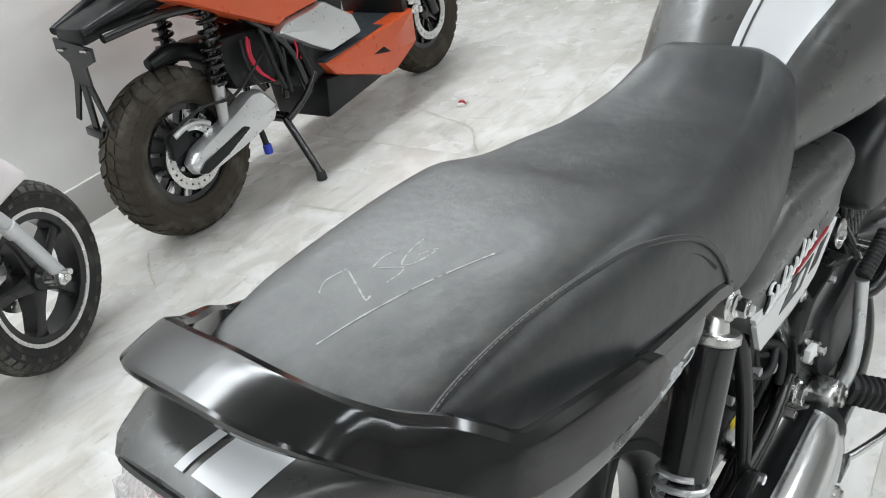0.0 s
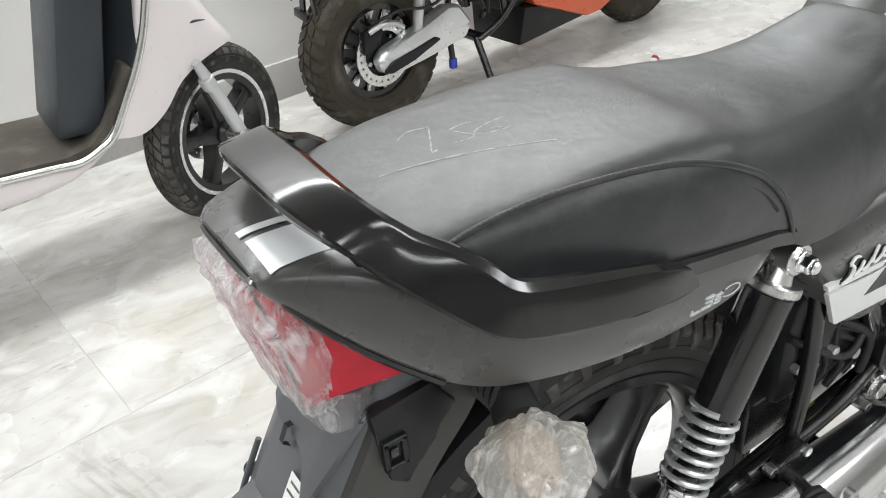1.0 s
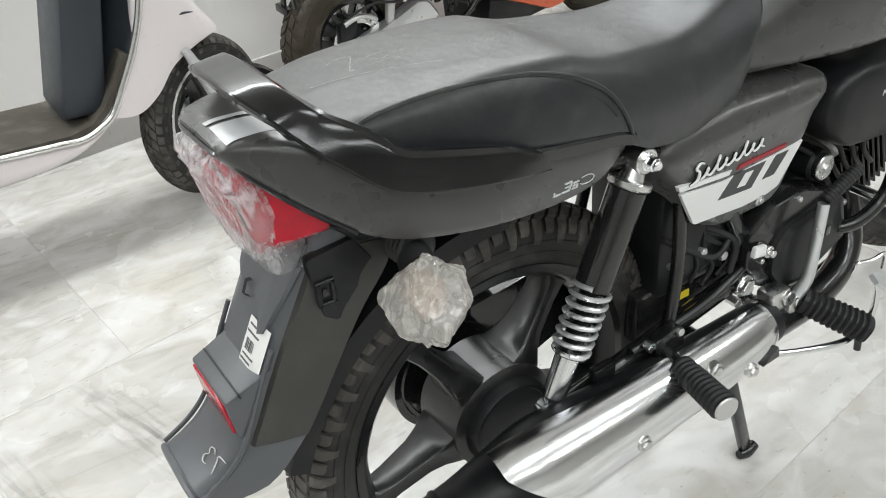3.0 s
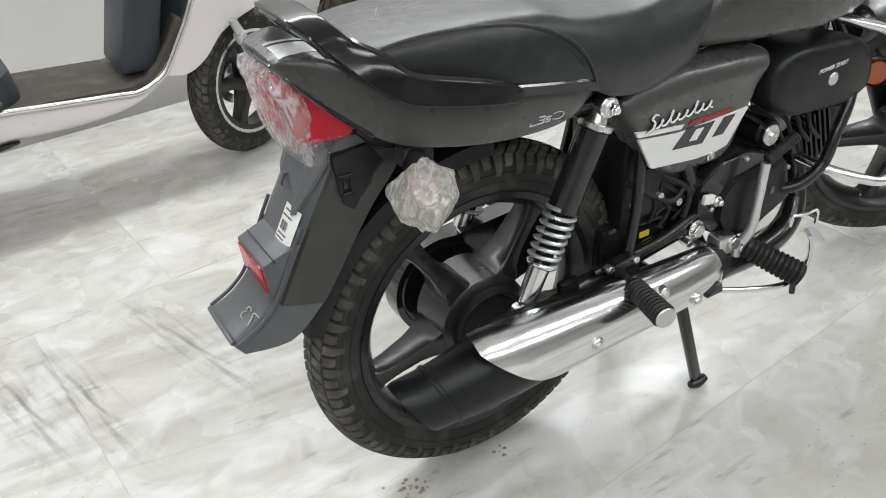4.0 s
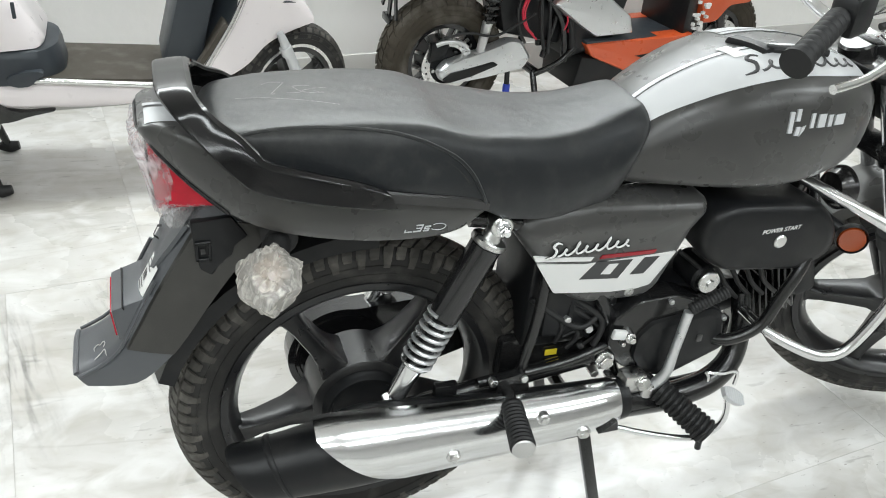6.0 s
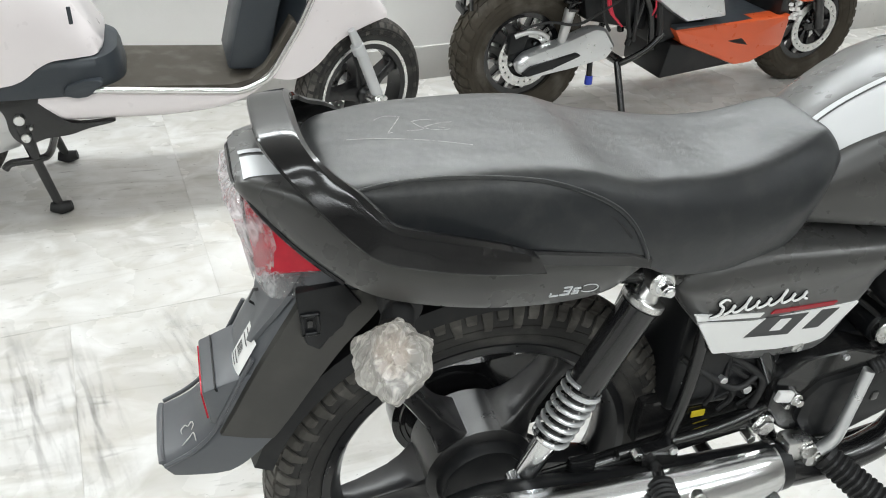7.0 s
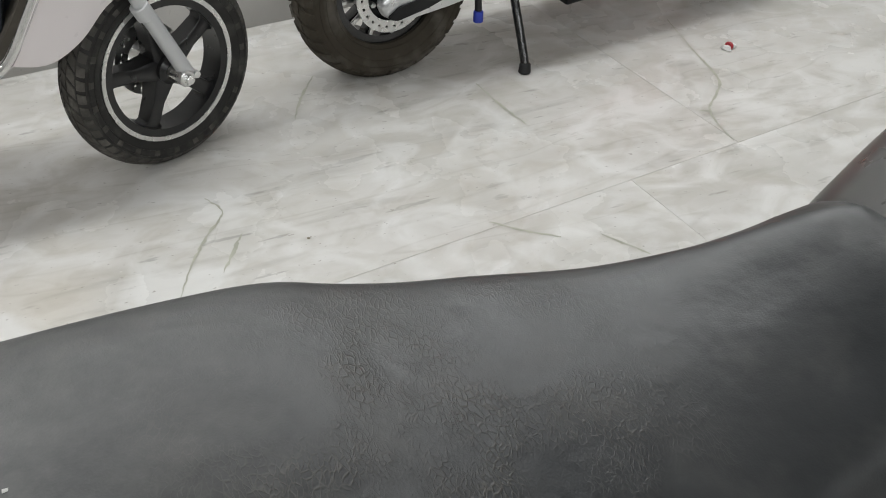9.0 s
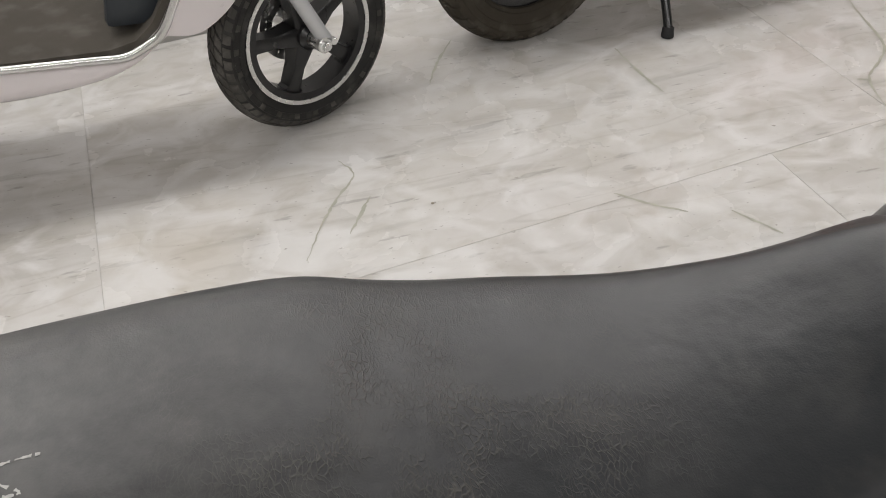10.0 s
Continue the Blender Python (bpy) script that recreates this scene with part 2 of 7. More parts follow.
grazing_gloss(M["vinyl"], 0.22, 0.85)
M["satin"] = material("satin_black_paint", (0.047, 0.0465, 0.0445), 0.29, dust=0.03, grain=0.05, grain_size=1500, sheen=0.14)
grazing_gloss(M["satin"], 0.42, 1.0)
M["flap"] = material("mudguard_plastic", (0.080, 0.085, 0.092), 0.36, grain=0.12, grain_size=1200, dust=0.05, sheen=0.08)
# black side plastic, its colour lifted to carry the room's reflection
M["guard_side"] = material("guard_plastic_with_reflection", (0.034, 0.033, 0.030), 0.42, grain=0.12, grain_size=1200, dust=0.06)
M["rail_gloss"] = material("rail_gloss_black", (0.006, 0.006, 0.0065), 0.14, rough_vary=0.05, dust=0.03, dust_size=22, shine=0.5)
grazing_gloss(M["rail_gloss"], 0.4, 0.85)
M["gloss"] = material("gloss_black_plastic", (0.012, 0.012, 0.013), 0.13, coat=0.3, rough_vary=0.05, dust=0.03)
M["plastic"] = material("black_moulded_plastic", (0.0085, 0.009, 0.010), 0.36, shine=0.3, grain=0.15, grain_size=1200, dust=0.04)
M["frame"] = material("black_enamel", (0.008, 0.008, 0.0085), 0.22, coat=0.3, dust=0.03)
M["rubber"] = material("tyre_rubber", (0.0135, 0.0128, 0.0118), 0.55, grain=0.3, grain_size=500, dust=0.16, dust_size=20, sheen=0.05, shine=0.4)
M["tread"] = material("tread_rubber", (0.050, 0.046, 0.040), 0.65, grain=0.3, grain_size=500, dust=0.35, dust_size=25, vary=0.3, size=30)
M["dusty_rubber"] = material("dusty_tyre_rubber", (0.050, 0.042, 0.031), 0.85, grain=0.3, grain_size=400, dust=0.3, dust_size=12, vary=0.25, size=18, shine=0.3)
M["grip"] = material("peg_rubber", (0.011, 0.011, 0.0115), 0.6, grain=0.2)
M["chrome"] = material("chrome", (0.82, 0.83, 0.84), 0.17, 1.0, vary=0.03, rough_vary=0.03)
M["chrome_trim"] = material("satin_chrome_trim", (0.72, 0.72, 0.71), 0.24, 1.0, vary=0.06)
M["zinc"] = material("bright_zinc", (0.68, 0.68, 0.67), 0.28, 1.0, vary=0.1)
M["bright_silver"] = material("bright_silver_cover", (0.68, 0.69, 0.70), 0.3, 0.75, vary=0.08, size=12)
M["pale_alloy"] = material("pale_painted_alloy", (0.60, 0.61, 0.62), 0.45, 0.35, grain=0.1, grain_size=700)
M["alloy"] = material("cast_aluminium", (0.6, 0.6, 0.6), 0.4, 0.9, grain=0.15, grain_size=700)
M["silver"] = material("silver_decal", (0.62, 0.63, 0.64), 0.36, 0.15, vary=0.05)
M["white_mark"] = material("white_decal", (0.78, 0.78, 0.77), 0.45, vary=0.03)
M["dark_decal"] = material("charcoal_decal", (0.05, 0.05, 0.052), 0.4)
M["red_mark"] = material("red_decal", (0.34, 0.02, 0.03), 0.4)
M["yellow"] = material("yellow_sticker", (0.8, 0.62, 0.03), 0.5)
M["paper"] = material("paper_label", (0.78, 0.78, 0.76), 0.6, vary=0.04)
M["orange"] = material("orange_paint", (0.62, 0.095, 0.025), 0.3, coat=0.3, dust=0.03)
M["pink"] = material("pale_pink_paint", (0.83, 0.775, 0.78), 0.3, coat=0.35, vary=0.03)
M["mat"] = material("brown_foot_mat", (0.066, 0.057, 0.045), 0.75, grain=0.3, vary=0.25, dust=0.2)
M["navy"] = material("dark_slate_plastic", (0.035, 0.042, 0.05), 0.45, grain=0.1)
M["seam"] = material("stitch_thread", (0.12, 0.12, 0.12), 0.7)
M["red_wire"] = material("red_cable", (0.55, 0.02, 0.05), 0.4)
M["blue"] = material("blue_cap", (0.03, 0.06, 0.45), 0.4)
M["wall"] = material("white_wall_paint", (0.87, 0.86, 0.84), 0.7, vary=0.02, bump=0.05, bump_size=12, grain=0.04)
M["grey_wall"] = material("reflection_dimming_grey", (0.57, 0.56, 0.54), 0.7, vary=0.04, bump=0.05, bump_size=12)
M["ceiling"] = material("pale_ceiling_paint", (0.74, 0.73, 0.71), 0.8, vary=0.03)
M["skirt"] = material("grey_marble_skirting", (0.55, 0.54, 0.52), 0.3, vary=0.12, size=9)


def film_material(tint=(0.86, 0.87, 0.89, 1)):
    """Thin clear wrapping: mostly see-through, with milky folds and shine."""
    m = bpy.data.materials.new("clear_wrapping_film")
    m.use_nodes = True
    nt = m.node_tree
    out = nt.nodes["Material Output"]
    nt.nodes.remove(nt.nodes["Principled BSDF"])
    clear = nt.nodes.new("ShaderNodeBsdfTransparent")
    milky = nt.nodes.new("ShaderNodeBsdfDiffuse")
    milky.inputs[0].default_value = tint
    thin = nt.nodes.new("ShaderNodeBsdfTranslucent")
    thin.inputs[0].default_value = tint
    shine = nt.nodes.new("ShaderNodeBsdfGlossy")
    shine.inputs["Roughness"].default_value = 0.12
    co = nt.nodes.new("ShaderNodeTexCoord")
    fold = nt.nodes.new("ShaderNodeTexNoise")
    fold.inputs["Scale"].default_value, fold.inputs["Detail"].default_value, fold.inputs["Distortion"].default_value = 34, 6, 2.4
    way = nt.nodes.new("ShaderNodeMapping")
    way.inputs["Scale"].default_value = (1.0, 1.6, 0.45)
    way.inputs["Rotation"].default_value = (0.5, 0.3, 0)
    nt.links.new(co.outputs["Object"], way.inputs["Vector"])
    nt.links.new(way.outputs[0], fold.inputs["Vector"])
    amount = nt.nodes.new("ShaderNodeMapRange")
    amount.inputs[1].default_value, amount.inputs[2].default_value, amount.inputs[3].default_value, amount.inputs[4].default_value = 0.48, 0.68, 0.26, 0.85
    nt.links.new(fold.outputs["Fac"], amount.inputs[0])
    white = nt.nodes.new("ShaderNodeMixShader")
    white.inputs[0].default_value = 0.5
    nt.links.new(milky.outputs[0], white.inputs[1])
    nt.links.new(thin.outputs[0], white.inputs[2])
    a = nt.nodes.new("ShaderNodeMixShader")
    nt.links.new(amount.outputs[0], a.inputs[0])
    nt.links.new(clear.outputs[0], a.inputs[1])
    nt.links.new(white.outputs[0], a.inputs[2])
    b = nt.nodes.new("ShaderNodeMixShader")
    b.inputs[0].default_value = 0.11
    nt.links.new(a.outputs[0], b.inputs[1])
    nt.links.new(shine.outputs[0], b.inputs[2])
    nt.links.new(b.outputs[0], out.inputs[0])
    bp = nt.nodes.new("ShaderNodeBump")
    bp.inputs["Strength"].default_value, bp.inputs["Distance"].default_value = 0.8, 0.01
    nt.links.new(fold.outputs["Fac"], bp.inputs["Height"])
    for n in (shine, milky):
        nt.links.new(bp.outputs[0], n.inputs["Normal"])
    return m, amount


M["film"], _ = film_material()
M["skirt_film"], _amount = film_material()
M["skirt_film"].name = "clear_film_skirt"
_amount.inputs[3].default_value, _amount.inputs[4].default_value = 0.10, 0.45
M["cloudy_film"], _amount = film_material((0.86, 0.835, 0.79, 1))
M["cloudy_film"].name = "cloudy_wrapping_film"
M["cloudy_film"].node_tree.nodes["Bump"].inputs["Strength"].default_value = 0.3
_amount.inputs[3].default_value, _amount.inputs[4].default_value = 0.34, 0.85
M["red_lens"] = material("red_lamp_lens", (0.47, 0.002, 0.020), 0.14, coat=0.1, vary=0.55, size=42, shine=0.3)
M["amber"] = material("amber_lens", (0.30, 0.055, 0.012), 0.2, coat=0.5)
M["flap_chalk"] = material("flap_chalk", (0.55, 0.54, 0.52), 0.9, vary=0.3, size=160)
M["wheel_paint"] = material("black_wheel_paint", (0.009, 0.009, 0.0098), 0.30, coat=0.05, dust=0.04)
M["chalk"] = material("chalk", (0.42, 0.415, 0.40), 0.9, vary=0.5, size=300)
M["film_core"] = material("pale_amber_lens", (0.42, 0.33, 0.26), 0.4)


# ---- the room ----
TURN = 6.5  # the floor's joints and the back wall run at this angle to the motorcycle
room = pose(0, 0, 0, 0, 0, TURN)


def marble(name, grain_turn):
    """Marble slabs; grain_turn: how far the veins lean from the room's length, in degrees."""
    m = bpy.data.materials.new(name)
    m.use_nodes = True
    nt = m.node_tree
    b = nt.nodes["Principled BSDF"]
    geo = nt.nodes.new("ShaderNodeNewGeometry")
    info = nt.nodes.new("ShaderNodeObjectInfo")
    shift = nt.nodes.new("ShaderNodeVectorMath")
    shift.operation = "MULTIPLY_ADD"
    shift.inputs[1].default_value = (1, 1, 1)
    nt.links.new(geo.outputs["Position"], shift.inputs[0])
    off = nt.nodes.new("ShaderNodeMath")
    off.operation = "MULTIPLY"
    off.inputs[1].default_value = 30
    nt.links.new(info.outputs["Random"], off.inputs[0])
    nt.links.new(off.outputs[0], shift.inputs[2])

    def tex(scale, detail, stretch, dist=0.0, turn=20):
        mp = nt.nodes.new("ShaderNodeMapping")
        mp.inputs["Scale"].default_value = stretch
        mp.inputs["Rotation"].default_value = (0, 0, radians(turn + grain_turn))
        nt.links.new(shift.outputs[0], mp.inputs["Vector"])
        t = nt.nodes.new("ShaderNodeTexNoise")
        t.inputs["Scale"].default_value = scale
        t.inputs["Detail"].default_value = detail
        t.inputs["Distortion"].default_value = dist
        nt.links.new(mp.outputs[0], t.inputs["Vector"])
        return t.outputs["Fac"]

    def mapped(v, a, b2, c, d):
        r = nt.nodes.new("ShaderNodeMapRange")
        for k, val in zip((1, 2, 3, 4), (a, b2, c, d)):
            r.inputs[k].default_value = val
        nt.links.new(v, r.inputs[0])
        return r.outputs[0]

    def mix(fac, a, colour):
        x = nt.nodes.new("ShaderNodeMixRGB")
        nt.links.new(fac, x.inputs[0])
        nt.links.new(a, x.inputs[1])
        x.inputs[2].default_value = (*colour, 1)
        return x.outputs[0]

    base = nt.nodes.new("ShaderNodeMixRGB")
    base.inputs[1].default_value = (0.49, 0.477, 0.447, 1)
    base.inputs[2].default_value = (0.64, 0.632, 0.613, 1)
    nt.links.new(mapped(tex(2.2, 5, (1, 1, 1), 0.6), 0.35, 0.65, 0, 1), base.inputs[0])
    c = base.outputs[0]
    # some slabs are creamier than others
    cream = nt.nodes.new("ShaderNodeMixRGB")
    cream.inputs[2].default_value = (0.60, 0.58, 0.545, 1)
    nt.links.new(mapped(info.outputs["Random"], 0.35, 1.0, 0.0, 0.5), cream.inputs[0])
    nt.links.new(c, cream.inputs[1])
    c = cream.outputs[0]
    # soft grey drifts, thin veins along one slant, a few yellow stains, short dark flecks
    c = mix(mapped(tex(3.0, 6, (0.35, 1.6, 1), 1.2, -35), 0.50, 0.70, 0, 0.55), c, (0.42, 0.40, 0.36))
    v = tex(2.2, 3, (0.25, 1.5, 1), 0.7, -35)
    sub = nt.nodes.new("ShaderNodeMath")
    sub.operation = "SUBTRACT"
    sub.inputs[1].default_value = 0.5
    nt.links.new(v, sub.inputs[0])
    ab = nt.nodes.new("ShaderNodeMath")
    ab.operation = "ABSOLUTE"
    nt.links.new(sub.outputs[0], ab.inputs[0])
    c = mix(mapped(ab.outputs[0], 0.0, 0.010, 0.28, 0), c, (0.36, 0.34, 0.30))
    c = mix(mapped(tex(13, 5, (0.22, 1.5, 1), 0.3, -38), 0.59, 0.74, 0, 0.5), c, (0.31, 0.295, 0.265))
    c = mix(mapped(tex(34, 3, (0.25, 1.2, 1), 0.2, -42), 0.66, 0.72, 0, 0.5), c, (0.25, 0.24, 0.22))
    c = mix(mapped(tex(1.4, 4, (1, 1, 1), 0.3, 5), 0.6, 0.8, 0, 0.35), c, (0.62, 0.55, 0.43))
    # mottling, small specks and warm dirt
    c = mix(mapped(tex(16, 9, (0.7, 1.1, 1), 0.8, -38), 0.46, 0.72, 0, 0.42), c, (0.42, 0.39, 0.33))
    c = mix(mapped(tex(7, 7, (0.8, 1.2, 1), 1.0, 60), 0.46, 0.66, 0, 0.7), c, (0.72, 0.715, 0.70))
    c = mix(mapped(tex(110, 2, (0.6, 1.2, 1), 0.0, -40), 0.70, 0.76, 0, 0.55), c, (0.22, 0.20, 0.17))
    nt.links.new(c, b.inputs["Base Color"])
    nt.links.new(mapped(tex(4, 6, (1, 1, 1)), 0.3, 0.7, 0.16, 0.34), b.inputs["Roughness"])
    bp = nt.nodes.new("ShaderNodeBump")
    bp.inputs["Strength"].default_value = 0.08
    bp.inputs["Distance"].default_value = 0.01
    nt.links.new(tex(12, 4, (1, 1, 1)), bp.inputs["Height"])
    nt.links.new(bp.outputs[0], b.inputs["Normal"])
    return m


M["marble"] = marble("veined_marble", 30)
M["marble_across"] = marble("cross_veined_marble", -68)
M["grout"] = material("grout", (0.55, 0.53, 0.49), 0.8)

floor = part("floor", box(-6, 8, -6, 2.2, -0.10, -0.0012), M["grout"], smooth=0)
floor.matrix_basis = room
tagged(floor, "veined white marble slab floor with thin dark joints", "floor", kind="structure")
wall = part("wall_north", box(-6, 8, 2.14, 2.34, -0.1, CEILING), M["wall"], smooth=0)
wall.matrix_basis = room
tagged(wall, "plain white painted wall behind the scooters", "wall", kind="structure")
skirt = part("baseboard", box(-6, 8, 2.128, 2.142, 0.0, 0.135, 0.002), M["skirt"])
skirt.matrix_basis = room
tagged(skirt, "grey marble skirting along the white wall", "baseboard", kind="structure")
# walls out of view; the south one is grey to dim reflections
for name, dims in (("wall_south", (-6, 8, -6.2, -6, -0.1, CEILING)), ("wall_west", (-6.2, -6, -6.2, 2.34, -0.1, CEILING)), ("wall_east", (8, 8.2, -6.2, 2.34, -0.1, CEILING))):
    grey = name == "wall_south"
    w = part(name, box(*dims), M["grey_wall" if grey else "wall"], smooth=0)
    w.matrix_basis = room
    tagged(w, "unseen plain grey wall that dims reflections in gloss" if grey else "plain white painted showroom wall", "wall", kind="structure")
ceiling = part("ceiling", box(-6.2, 8.2, -6.2, 2.34, CEILING, CEILING + 0.15), M["ceiling"], smooth=0)
ceiling.matrix_basis = room
tagged(ceiling, "plain pale showroom ceiling", "ceiling", kind="structure")

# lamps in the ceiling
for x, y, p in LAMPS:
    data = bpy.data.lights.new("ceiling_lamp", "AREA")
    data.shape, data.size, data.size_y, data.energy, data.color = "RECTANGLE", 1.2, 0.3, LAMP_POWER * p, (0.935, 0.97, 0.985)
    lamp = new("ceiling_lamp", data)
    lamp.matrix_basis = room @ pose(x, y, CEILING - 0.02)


# ---- the motorcycle on its centre stand ----
REAR, FRONT = (0.057, 0.0, 0.325), (1.305, 0.0, 0.340)
bike = thing("motorcycle", pose(0, 0, 0), "satin black commuter motorcycle with silver stripes, parked on its centre stand", "motorcycle")


def tyre_half(R, w, bead):
    h, d = w / 2, R - bead
    side = [(0.66, bead), (0.80, bead + d * 0.10), (0.93, bead + d * 0.28), (1.0, bead + d * 0.50), (0.985, bead + d * 0.66), (0.90, R - 0.021), (0.72, R - 0.0105), (0.40, R - 0.003)]
    return [(-h * a, r) for a, r in side] + [(0, R)] + [(h * a, r) for a, r in reversed(side)]


def crown(R, w, s):
    """Offset and radius on the tread, s from -1 to 1 across it; past 1 it runs on down the shoulder."""
    h = w / 2
    if abs(s) <= 1:
        return h * 0.92 * s, R - 0.024 * abs(s) ** 2.2
    return math.copysign(h * (0.92 + 0.35 * (abs(s) - 1)), s), R - 0.024 - 0.07 * (abs(s) - 1)


def make_tyre(R, w, bead, centre, mat, parent, pitches=62, kind="chevron", deep=1.0):
    ty = part("tyre", turned(tyre_half(R, w, bead), centre, n=96, closed=True), mat, parent, "black rubber tyre with a blocky tread")
    bm = bmesh.new()

    def block(rows, lift):
        """A tread block over rows of two corners, each (angle, offset), with its side walls."""
        low, high = [], []
        for row in rows:
            for lst, e in ((low, -0.004), (high, lift)):
                lst.append([bm.verts.new((centre[0] + (crown(R, w, s)[1] + e) * math.cos(th), centre[1] + crown(R, w, s)[0] * (1 + e * 6), centre[2] + (crown(R, w, s)[1] + e) * math.sin(th))) for th, s in row])
        for k in range(len(rows) - 1):
            bm.faces.new((high[k][0], high[k][1], high[k + 1][1], high[k + 1][0]))
            for m in (0, 1):
                bm.faces.new((low[k][m], low[k + 1][m], high[k + 1][m], high[k][m]))
        for k in (0, -1):
            bm.faces.new((low[k][0], low[k][1], high[k][1], high[k][0]))

    for k in range(pitches):
        p = 2 * math.pi / pitches
        for sgn in (-1, 1):
            t0 = 2 * math.pi * k / pitches + (p * 0.5 if sgn > 0 else 0)
            if kind == "chevron":
                # a zigzag rib by the middle, slanting blocks, and shoulder lugs of which every second one runs on down the side
                block([((t0 + p * a, sgn * q), (t0 + p * (a + 0.80), sgn * q)) for a, q in ((-0.42, 0.02), (-0.05, 0.30))], 0.0066 * deep)
                block([((t0 + p * a, sgn * q), (t0 + p * (a + 0.74), sgn * q)) for a, q in ((0.14, 0.37), (0.40, 0.54), (0.72, 0.70))], 0.0068 * deep)
                long = 1.22 if k % 2 else 1.06
                block([((t0 + p * a, sgn * q), (t0 + p * (a + b), sgn * q)) for a, b, q in ((0.02, 0.72, 0.77), (0.12, 0.70, 0.92), (0.16, 0.66, 1.03), (0.20, 0.52, long))], 0.0070 * deep)
            else:
                block([((t0 + p * a, sgn * q), (t0 + p * (a + b), sgn * q)) for a, b, q in ((0.0, 0.72, 0.52), (0.24, 0.66, 0.78), (0.36, 0.60, 1.06))], 0.0075)
                block([((t0 + p * a, sgn * q), (t0 + p * (a + 0.74), sgn * q)) for a, q in ((-0.45, 0.05), (-0.1, 0.45))], 0.0070)
    part("tread", bm, M["tread"] if mat is M["rubber"] else mat, ty, smooth=0)
    half = tyre_half(R, w, bead)[:8]
    for f in (0.10, 0.38, 0.58):
        r = bead + (R - bead) * f
        for sgn in (-1, 1):
            o = sgn * float(np.interp(r, [q[1] for q in half], [-q[0] for q in half]))
            part("sidewall_line", turned([(o - 0.0012 * sgn, r - 0.0014), (o + 0.0014 * sgn, r), (o - 0.0012 * sgn, r + 0.0014)], centre, n=72, closed=True), mat, ty)
    return ty


# ---- seat ----
SEAT = [(-0.182, 0.828, 0.074, 0.078, 0.808), (-0.176, 0.846, 0.085, 0.087, 0.807), (-0.160, 0.861, 0.100, 0.099, 0.805), (-0.120, 0.868, 0.110, 0.111, 0.796), (-0.080, 0.872, 0.116, 0.120, 0.785), (0.020, 0.874, 0.120, 0.131, 0.775), (0.095, 0.870, 0.123, 0.136, 0.768), (0.130, 0.865, 0.123, 0.137, 0.763), (0.165, 0.853, 0.121, 0.137, 0.755), (0.200, 0.844, 0.119, 0.137, 0.742), (0.240, 0.839, 0.116, 0.136, 0.722), (0.320, 0.830, 0.104, 0.127, 0.710), (0.390, 0.834, 0.092, 0.116, 0.714), (0.430, 0.844, 0.083, 0.109, 0.730), (0.460, 0.853, 0.073, 0.101, 0.770), (0.485, 0.856, 0.060, 0.086, 0.812), (0.502, 0.844, 0.042, 0.060, 0.826)]


def seat_side(x):
    """Half of the seat's section, from its low edge to the middle of its top, as (y, z)."""
    top, wt, wb, low = curve_at(SEAT, x)
    h = top - low
    knots = [(wb * 0.97, low - 0.002), (wb, low + h * 0.14), (wb * 0.995, low + h * 0.42), (wt + (wb - wt) * 0.45, low + h * 0.74), (wt * 0.94, top - h * 0.085), (wt * 0.78, top - h * 0.02), (wt * 0.4, top), (0, top + 0.001)]
    return [(v.x, v.y) for v in smooth_path([(a, b, 0) for a, b in knots], 3)]


def seat_point(x, y, lift=0.0):
    """The place on the seat's top at x and y."""
    half = seat_side(x)
    ys = [p[0] for p in reversed(half)]
    zs = [p[1] for p in reversed(half)]
    return Vector((x, y, float(np.interp(abs(y), ys, zs)) + lift))


def seat_ring(x):
    half = seat_side(x)
    return [(x, -y, z) for y, z in half[:-1]] + [(x, y, z) for y, z in reversed(half)]


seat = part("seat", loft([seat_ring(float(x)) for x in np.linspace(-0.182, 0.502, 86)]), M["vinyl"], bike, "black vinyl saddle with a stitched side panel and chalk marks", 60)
part("rear_seam", tube([(-0.183, y, 0.803 + 0.012 * math.cos(y * 12)) for y in np.linspace(-0.085, 0.085, 9)], 0.003, 6), M["vinyl"], seat)
# the stitched edge of the side panel, with its welt
for sgn in (-1, 1):
    drop = 0.0 if sgn < 0 else 0.03
    line = []
    for x, z in ((-0.160, 0.850), (-0.12, 0.864), (-0.06, 0.869), (0.0, 0.868), (0.053, 0.863), (0.087, 0.856), (0.124, 0.842), (0.157, 0.822), (0.18, 0.797), (0.196, 0.767), (0.203, 0.750)):
        z -= drop
        half = seat_side(x)
        y = float(np.interp(z, [p[1] for p in half], [p[0] for p in half]))
        line.append((x, sgn * (y + 0.0008), z))
    part("welt", tube(line, 0.0028, 8, 8), M["vinyl"], seat)
    if sgn > 0:
        continue
    part("seam_line", tube([(x - 0.004, y - 0.0008, z - 0.012) for x, y, z in line[1:-2]], 0.0020, 6, 8), M["grip"], seat)
    fine = smooth_path(line, 36)
    bm = bmesh.new()
    for i in range(0, len(fine) - 3, 3):
        tube([fine[i] + Vector((0, sgn * 0.0022, 0.0035)), fine[i + 2] + Vector((0, sgn * 0.0022, 0.0035))], 0.0005, 5, bm=bm, smooth=False)
    st = part("stitching", bm, M["seam"], seat)
    tagged(st, kind="stuff")
